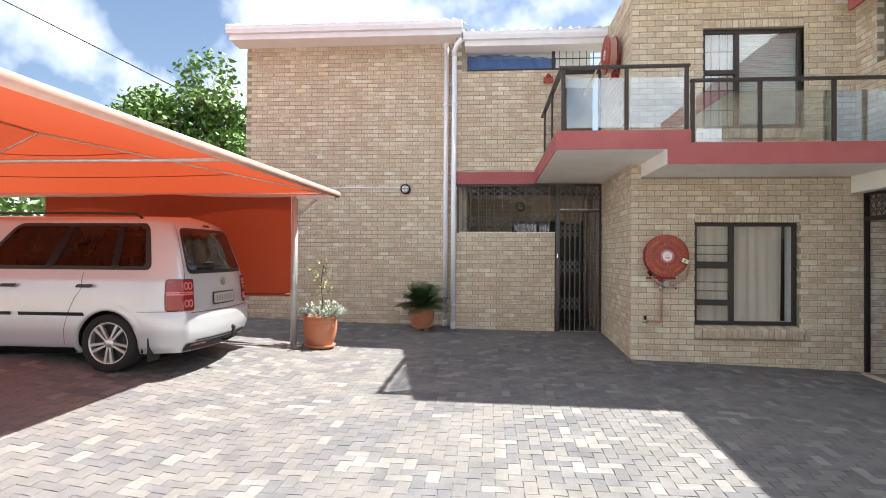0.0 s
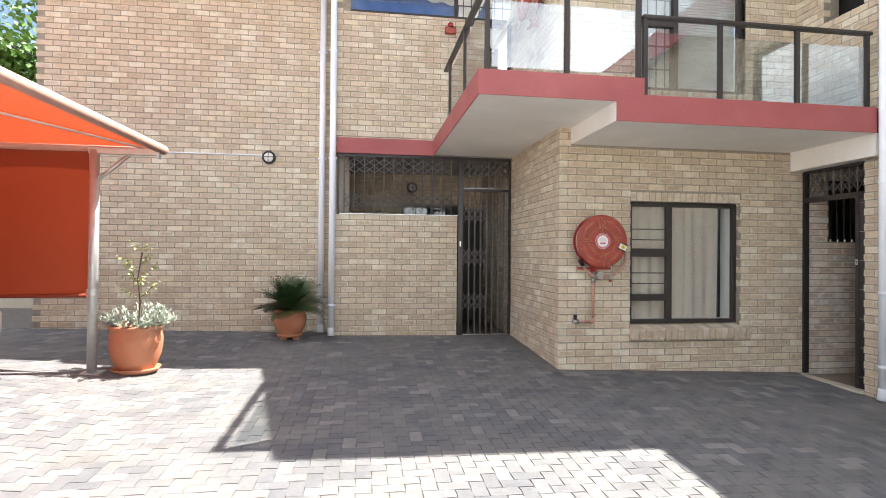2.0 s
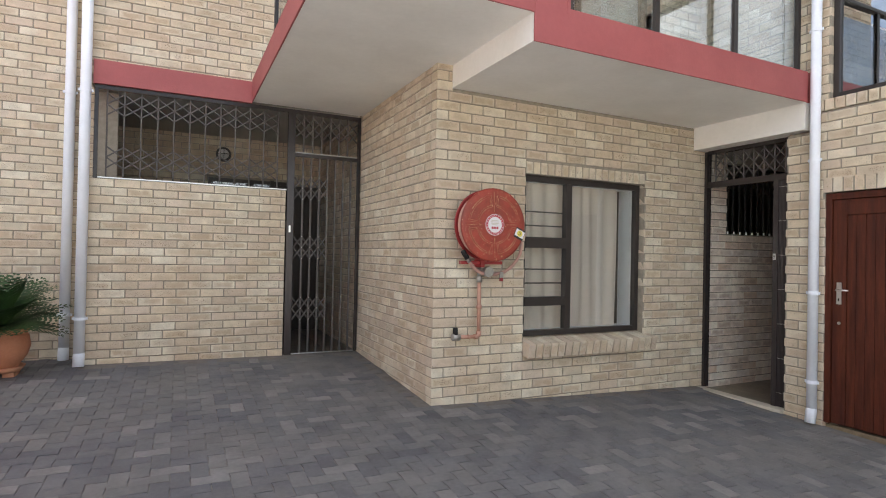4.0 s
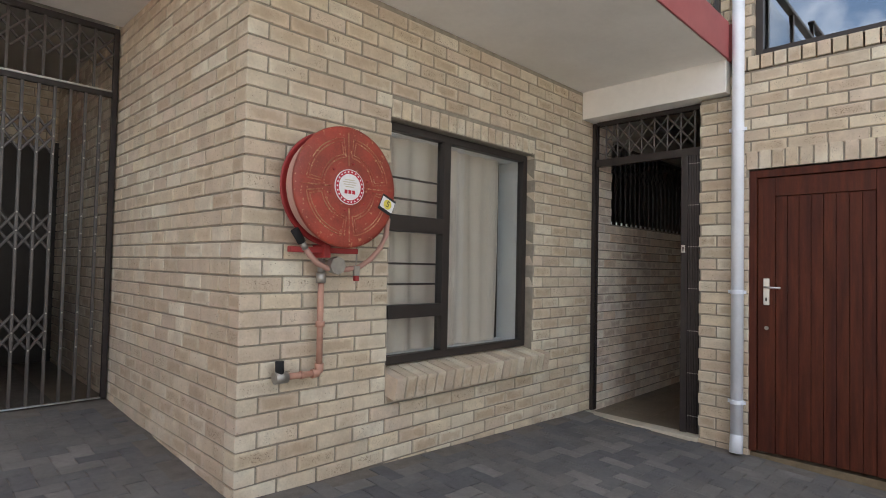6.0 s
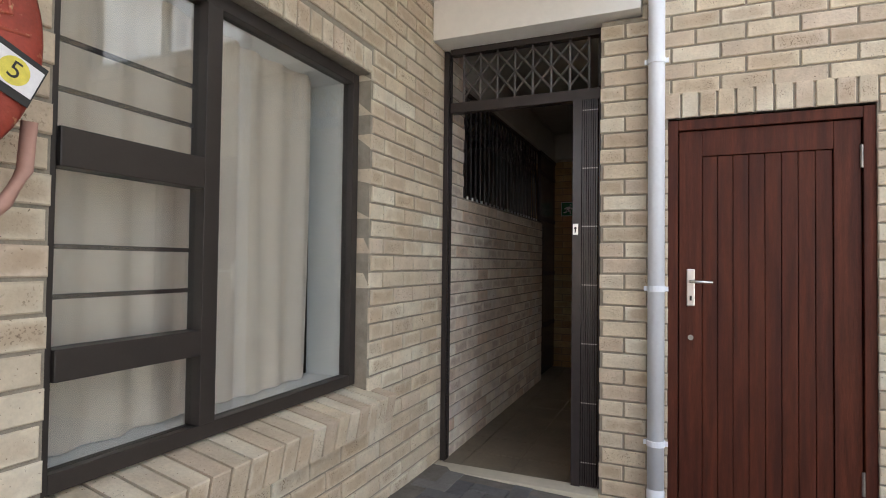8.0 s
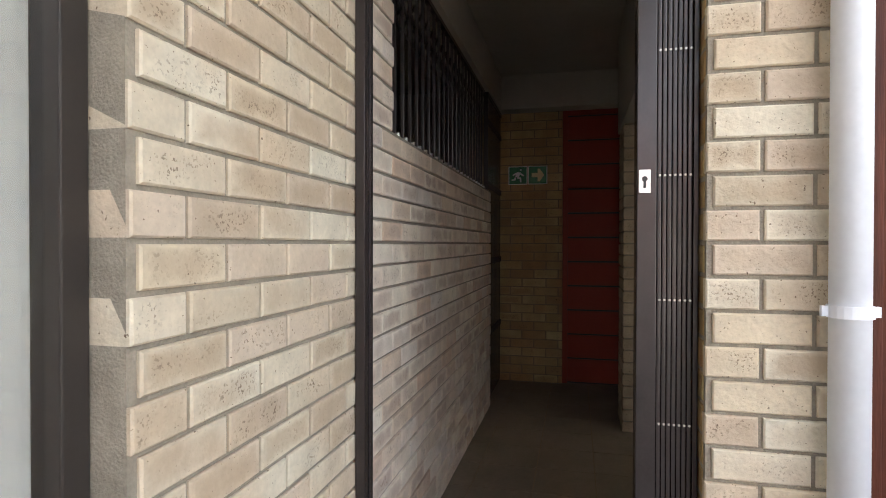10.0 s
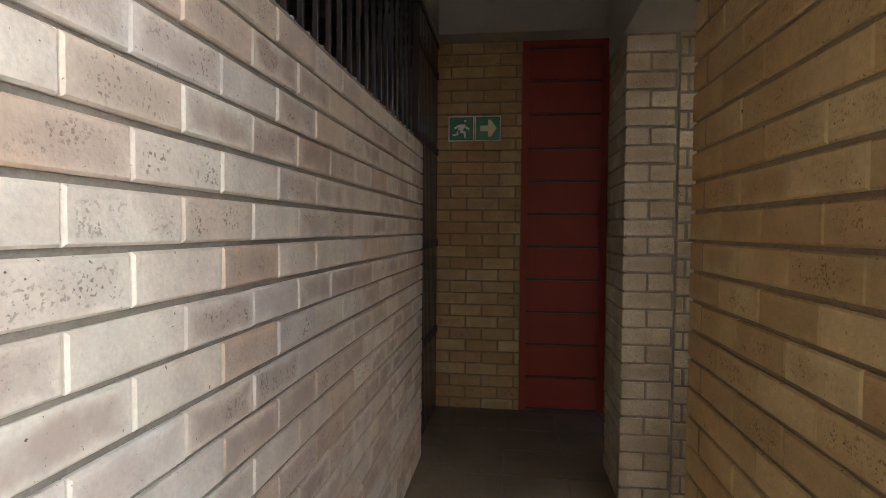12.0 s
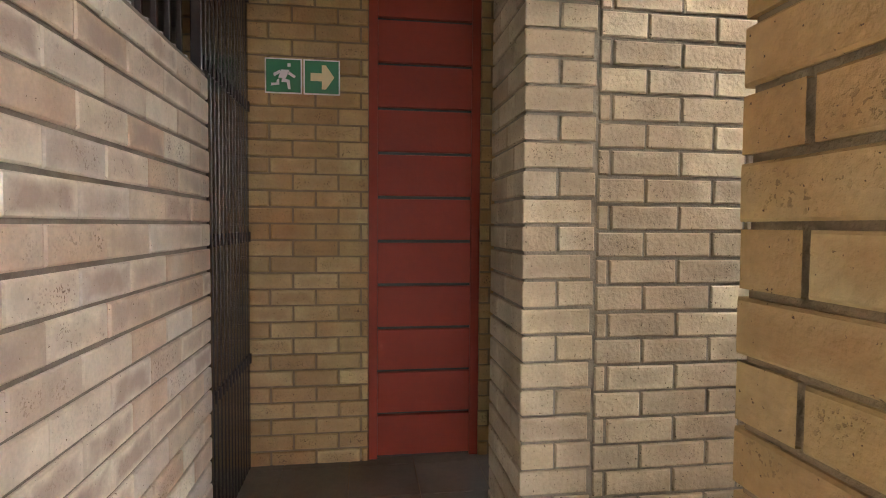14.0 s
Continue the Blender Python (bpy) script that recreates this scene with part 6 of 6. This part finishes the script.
def wheel(x, sd):
    R = TYRE * CS
    c = Vector((x * CS, sd * (HW - 0.165), R))
    F = Matrix.Translation(c) @ pose(0, 0, 0, -90 * sd, 0, 0)
    at = side_map(sd)

    def arc_line(r):
        out = []
        for k in range(37):
            a = radians(-18 + 216 * k / 36)
            z = max(0.20, TYRE + r * math.sin(a))
            out.append(((x + r * math.cos(a) - lerp_table(REAR, z)) / (lerp_table(FRONT, z) - lerp_table(REAR, z)), z))
        return out
    lip = bmesh.new()
    rows_ = [[lip.verts.new(at(*p, off)) for p in arc_line(r)] for r, off in ((ARCH - 0.012, -0.03), (ARCH - 0.012, 0.004), (ARCH + 0.01, 0.008), (ARCH + 0.065, 0.003))]
    for a, b in zip(rows_, rows_[1:]):
        for k in range(36):
            lip.faces.new((a[k], a[k + 1], b[k + 1], b[k]))
    part("wheel_arch", lip, M_CAR, car, "silver wheel arch lip", True)
    liner = bmesh.new()
    ins = [[liner.verts.new((c.x + r * math.cos(radians(-15 + 7 * k)), sd * y, c.z + r * math.sin(radians(-15 + 7 * k)))) for k in range(31)] for r, y in (((ARCH + 0.03) * CS, HW - 0.03), ((ARCH + 0.03) * CS, HW - 0.36), (0.02, HW - 0.36))]
    for a, b in zip(ins, ins[1:]):
        for k in range(30):
            liner.faces.new((a[k], a[k + 1], b[k + 1], b[k]))
    part("arch_liner", liner, M_BLACK, car, "black wheel housing")
    w = part("wheel", lathe(bmesh.new(), [(R * 0.70, 0.09), (R * 0.72, 0.130), (R * 0.80, 0.140), (R * 0.93, 0.134), (R, 0.112), (R, -0.09), (R * 0.7, -0.1)], 40, F), M_BLACK, car, "black tyre", True)
    rim = bmesh.new()
    lathe(rim, [(R * 0.72, 0.125), (R * 0.69, 0.130), (R * 0.66, 0.112), (R * 0.65, 0.05)], 40, F)
    part("rim", rim, M_ALLOY, w, "silver alloy rim", True)
    part("disc", lathe(bmesh.new(), [(0, 0.055), (R * 0.67, 0.055)], 24, F), M_TRIM, w)
    for k in range(5):
        for o in (-10, 10):
            a, b = radians(k * 72 + o + 18), radians(k * 72 + o * 1.6 + 18)
            p0, p1 = Vector((0.05 * math.cos(b), 0.05 * math.sin(b), 0.118)), Vector((R * 0.68 * math.cos(a), R * 0.68 * math.sin(a), 0.124))
            n_ = Vector((-math.sin(a), math.cos(a), 0))
            sp_ = bmesh.new()
            top = [sp_.verts.new(F @ q) for q in (p0 - n_ * 0.011, p0 + n_ * 0.011, p1 + n_ * 0.016, p1 - n_ * 0.016)]
            low = [sp_.verts.new(F @ (q + Vector((0, 0, -0.03)))) for q in (p0 - n_ * 0.014, p0 + n_ * 0.014, p1 + n_ * 0.020, p1 - n_ * 0.020)]
            sp_.faces.new(top)
            for h in range(4):
                sp_.faces.new((top[h], top[(h + 1) % 4], low[(h + 1) % 4], low[h]))
            part("spoke", sp_, M_ALLOY, w)
    part("hub", lathe(bmesh.new(), [(0, 0.130), (0.035, 0.128), (0.058, 0.116), (0.058, 0.06)], 20, F), M_ALLOY, w, "", True)


for x in WHEELS:
    for sd in (1, -1):
        wheel(x, sd)
for sd in (1, -1):
    part("mud_flap", boxed((0.36, sd * (HW - 0.13) - 0.11, 0.13), (0.375, sd * (HW - 0.13) + 0.11, 0.40), 0.002), M_BLACK, car)

# ---- potted plants ----
def leaf_quad(bm, base, along, width, up=Vector((0, 0, 1))):
    side = along.cross(up)
    side = side.normalized() * width if side.length > 1e-4 else Vector((width, 0, 0))
    mid = base + along * 0.5
    bm.faces.new([bm.verts.new(p) for p in (base, mid + side, base + along, mid - side)])


p1 = empty("potted_shrub", (-2.40, 8.52, ground_z(-2.40, 8.52)), 0, "terracotta pot with silvery shrub and a thin sapling", "potted plant")
part("saucer", lathe(bmesh.new(), [(0, 0.0), (0.21, 0.0), (0.25, 0.05), (0.235, 0.052), (0.20, 0.015), (0, 0.015)], 36), M_TERRA, p1, "", True)
part("pot", lathe(bmesh.new(), [(0, 0.016), (0.165, 0.016), (0.172, 0.024), (0.212, 0.09), (0.245, 0.18), (0.264, 0.28), (0.268, 0.36), (0.258, 0.43), (0.246, 0.455), (0.262, 0.468), (0.272, 0.485), (0.268, 0.505), (0.25, 0.508), (0.237, 0.49), (0.235, 0.45), (0, 0.45)], 40), M_TERRA, p1, "large terracotta pot", True)
part("soil", lathe(bmesh.new(), [(0, 0.470), (0.236, 0.462)], 24), M_SOIL, p1)
rnd = random.Random(11)
bm = bmesh.new()
sprays = [(rnd.uniform(0, math.tau), 0.06 + 0.24 * math.sqrt(rnd.random())) for _ in range(72)]
for a, rr in sprays:
    tip = Vector((rr * 1.35 * math.cos(a), rr * 1.35 * math.sin(a), 0.52 + 0.30 * rnd.random() * (1.15 - rr / 0.36)))
    root = Vector((0.5 * rr * math.cos(a), 0.5 * rr * math.sin(a), 0.48))
    for k in range(34):
        t = 0.25 + 0.75 * rnd.random()
        d = ((tip - root).normalized() * 0.7 + Vector((rnd.gauss(0, 0.6), rnd.gauss(0, 0.6), rnd.gauss(0.2, 0.5)))).normalized()
        leaf_quad(bm, root.lerp(tip, t), d * rnd.uniform(0.04, 0.08), 0.008)
part("foliage", bm, M_SILVER, p1, "silvery grey-green leaves")
bm = bmesh.new()
tube(bm, [(0.02, 0, 0.45), (0.03, 0.01, 0.75), (0.0, 0.02, 1.0), (0.04, 0.02, 1.30)], 0.008, 6)
for a, z in ((0, 0.8), (2.4, 0.95), (4.2, 1.08), (1.2, 1.15), (5.3, 0.9)):
    tube(bm, [(0.015, 0.015, z), (0.015 + 0.09 * math.cos(a), 0.09 * math.sin(a), z + 0.06), (0.015 + 0.15 * math.cos(a), 0.15 * math.sin(a), z + 0.14)], 0.004, 5)
part("stem", bm, M_BARK, p1)
bm = bmesh.new()
for a, z in ((0, 0.8), (2.4, 0.95), (4.2, 1.08), (1.2, 1.15), (5.3, 0.9), (3.3, 0.78), (3.0, 1.10), (0.3, 1.02), (0.6, 1.24), (3.9, 1.26)):
    reach = 0.16 if z < 1.2 else 0.07
    for k in range(40):
        t = rnd.uniform(0.35, 1.15)
        p = Vector((0.015 + reach * t * math.cos(a), reach * t * math.sin(a), z + 0.13 * t)) + Vector((rnd.gauss(0, 0.02), rnd.gauss(0, 0.02), rnd.gauss(0, 0.015)))
        d = Vector((math.cos(a) + rnd.gauss(0, 0.7), math.sin(a) + rnd.gauss(0, 0.7), rnd.gauss(-0.1, 0.4))).normalized()
        leaf_quad(bm, p, d * rnd.uniform(0.035, 0.06), 0.014)
part("sapling_leaves", bm, M_SPROUT, p1, "pale green small leaves")

p2 = empty("potted_cycad", (-1.0, 10.40, ground_z(-1.0, 10.40)), 0, "round terracotta pot with a deep green cycad", "potted plant")
for x in (-0.12, 0.05):
    part("foot", boxed((x, -0.1, 0.0), (x + 0.09, 0.1, 0.045), 0.004), M_TERRA, p2)
part("saucer", lathe(bmesh.new(), [(0, 0.046), (0.17, 0.046), (0.20, 0.09), (0.185, 0.09), (0, 0.062)], 36), M_TERRA, p2, "", True)
part("pot", lathe(bmesh.new(), [(0, 0.065), (0.12, 0.065), (0.14, 0.08), (0.21, 0.18), (0.235, 0.27), (0.22, 0.36), (0.20, 0.39), (0.225, 0.405), (0.225, 0.43), (0.195, 0.43), (0.185, 0.39), (0, 0.38)], 40), M_TERRA, p2, "round terracotta pot", True)
part("soil", lathe(bmesh.new(), [(0, 0.42), (0.187, 0.405)], 20), M_SOIL, p2)
bm = bmesh.new()
for i in range(130):
    a = i * 2.39996
    tilt = 0.10 + 1.40 * ((i * 37) % 130) / 130
    L_ = rnd.uniform(0.40, 0.58)
    prev = Vector((0, 0, 0.43))
    for k in range(12):
        t = k / 11
        ang = tilt + t * 0.6
        step = Vector((math.cos(a) * math.sin(ang), math.sin(a) * math.sin(ang), math.cos(ang))) * (L_ / 12)
        cur = prev + step
        side = Vector((-math.sin(a), math.cos(a), 0.25))
        ln = 0.085 * math.sin(math.pi * (0.15 + 0.8 * t)) + 0.015
        for sgn in (-1, 1):
            leaf_quad(bm, cur, (side * sgn + step.normalized() * 0.7).normalized() * ln * 1.35, 0.013, step.cross(side))
        prev = cur
part("fronds", bm, M_LEAF, p2, "dense deep green fronds")

# ---- tree, cable, far walls ----
tr = empty("tree", (-9.6, 17.6, 0.1), 0, "leafy green tree behind the brick building", "tree")
bm = bmesh.new()
tube(bm, [(0, 0, 0), (0.1, 0, 2.0), (0.0, 0.1, 3.6), (0.2, 0, 5.0)], 0.22, 10)
limbs = []
for i in range(11):
    a = i * 2.4
    z = 3.0 + 0.3 * i
    tip = Vector((1.7 * math.cos(a) + 0.3, 1.5 * math.sin(a), z * 0.75 + 1.7))
    tube(bm, [(0.05, 0.05, z), tuple(Vector((0.05, 0.05, z)).lerp(tip, 0.5) + Vector((0, 0, 0.3))), tuple(tip)], 0.07, 6)
    limbs.append(tip)
part("trunk", bm, M_BARK, tr)
bm = bmesh.new()
rnd = random.Random(21)
centres = [(l_ + Vector((rnd.uniform(-0.5, 0.5), rnd.uniform(-0.5, 0.5), rnd.uniform(-0.4, 0.6))), rnd.uniform(0.55, 0.95)) for l_ in limbs] + [(Vector((rnd.uniform(-1.5, 1.8), rnd.uniform(-1, 1), rnd.uniform(4.4, 6.5))), rnd.uniform(0.5, 0.85)) for _ in range(18)]
for c, R in centres:
    for k in range(400):
        d = Vector((rnd.gauss(0, 1), rnd.gauss(0, 1), rnd.gauss(0, 0.7))).normalized()
        p = c + d * R * rnd.uniform(0.55, 1.05)
        leaf_quad(bm, p, Vector((rnd.gauss(0, 1), rnd.gauss(0, 1), rnd.gauss(-0.3, 0.7))).normalized() * rnd.uniform(0.14, 0.25), rnd.uniform(0.045, 0.075), Vector((rnd.gauss(0, 1), rnd.gauss(0, 1), 1)))
tagged(part("crown", bm, M_TREELEAF, tr, "uneven green crown with gaps"))
bm = bmesh.new()
tube(bm, [(-22, 17, 13.0), (-15.9, 17, 9.95), (-9.9, 17, 6.95), (-6.5, 17, 5.6)], 0.02, 6)
tagged(part("overhead_cable", bm, M_INK_SHADE), "thin black overhead cable", "cable")
structure("wall_yard_left", boxed((-40, 14.0, 0.0), (-4.9, 14.2, 2.55)), M_FARWALL, "pale rendered yard wall", "wall")
hd = bmesh.new()
for k in range(5200):
    p = Vector((rnd.uniform(-24, -6.0), 14.8 + rnd.uniform(-0.5, 0.7), rnd.uniform(1.8, 3.5 + 0.35 * math.sin(k * 0.37))))
    leaf_quad(hd, p, Vector((rnd.gauss(0, 1), rnd.gauss(0, 1), rnd.gauss(0, 1))).normalized() * 0.24, 0.07, Vector((rnd.gauss(0, 1), 1, 1)))
tagged(part("hedge", hd, M_TREELEAF), "leafy green hedge above the yard wall", "hedge", kind="stuff")
# Two unseen walls, added to close the yard and show in reflections.
structure("wall_yard_west", boxed((-16.2, -12, -0.3), (-16, 14, 2.2)), M_FARWALL, "pale rendered yard wall", "wall")
structure("wall_yard_south", boxed((-16, -12.2, -0.4), (XB + 0.4, -12, 2.4)), M_FARWALL, "pale rendered yard wall", "wall")

# ---- paving ----
U = 0.104
paving = tagged(new("paving"), "grey interlocking concrete paving in herringbone", "pavement", kind="structure")


def paver_outline(vertical):
    a = 0.0045
    L_, W_ = 2 * U - 0.004, U - 0.004
    pts = [(0, 0), (L_ * 0.25, -a), (L_ * 0.5, 0), (L_ * 0.75, a), (L_, 0), (L_, W_), (L_ * 0.75, W_ + a), (L_ * 0.5, W_), (L_ * 0.25, W_ - a), (0, W_)]
    return [(p[1], p[0]) for p in pts][::-1] if vertical else pts


def paver_geometry(x, y, vertical, zf):
    out = paver_outline(vertical)
    cx, cy = sum(p[0] for p in out) / len(out), sum(p[1] for p in out) / len(out)
    vs, n = [], len(out)
    for shrink, dz in ((1.0, -0.02), (1.0, -0.0025), (0.97, 0.0)):
        for px, py in out:
            qx, qy = cx + (px - cx) * shrink, cy + (py - cy) * shrink
            vs.append((qx, qy, zf(x + qx, y + qy) + dz))
    fs = [tuple(range(2 * n, 3 * n))]
    for k in range(n):
        j = (k + 1) % n
        fs += [(k, j, n + j, n + k), (n + k, n + j, 2 * n + j, 2 * n + k)]
    return vs, fs


rnd = random.Random(4)
single_mesh = {}
vs_all, fs_all = [], []
for i in range(-85, 55):
    for j in range(20, 107):
        r = (i - j) % 4
        if r not in (0, 3):
            continue
        x, y = i * U, j * U
        vertical = r == 3
        if x > 5.42 or (x > X0 - 0.2 and y > Y0 - 0.2) or y > 10.95 or (x > -0.6 and y > 10.5) or y < 2.2:
            continue
        lift = rnd.uniform(-0.001, 0.001)
        if 0.3 < x < 2.4 and 5.6 < y < 8.4:
            if vertical not in single_mesh:
                me = bpy.data.meshes.new("paver")
                v, f = paver_geometry(0, 0, vertical, lambda a, b: 0.0)
                me.from_pydata(v, [], f)
                me.materials.append(M_PAVER)
                single_mesh[vertical] = me
            ob = new("paver", single_mesh[vertical])
            gx = (ground_z(x + 0.1, y) - ground_z(x, y)) / 0.1
            gy = (ground_z(x, y + 0.1) - ground_z(x, y)) / 0.1
            ob.matrix_basis = pose(x, y, ground_z(x, y) + lift, math.degrees(math.atan(gy)), -math.degrees(math.atan(gx)), 0)
            ob.parent = paving
        else:
            v, f = paver_geometry(x, y, vertical, ground_z)
            b_ = len(vs_all)
            vs_all += [(x + p[0], y + p[1], p[2] + lift) for p in v]
            fs_all += [tuple(b_ + q for q in g) for g in f]
me = bpy.data.meshes.new("paver_field")
me.from_pydata(vs_all, [], fs_all)
me.materials.append(M_PAVER)
pf = tagged(new("paver_field", me), kind="stuff")
pf.parent = paving
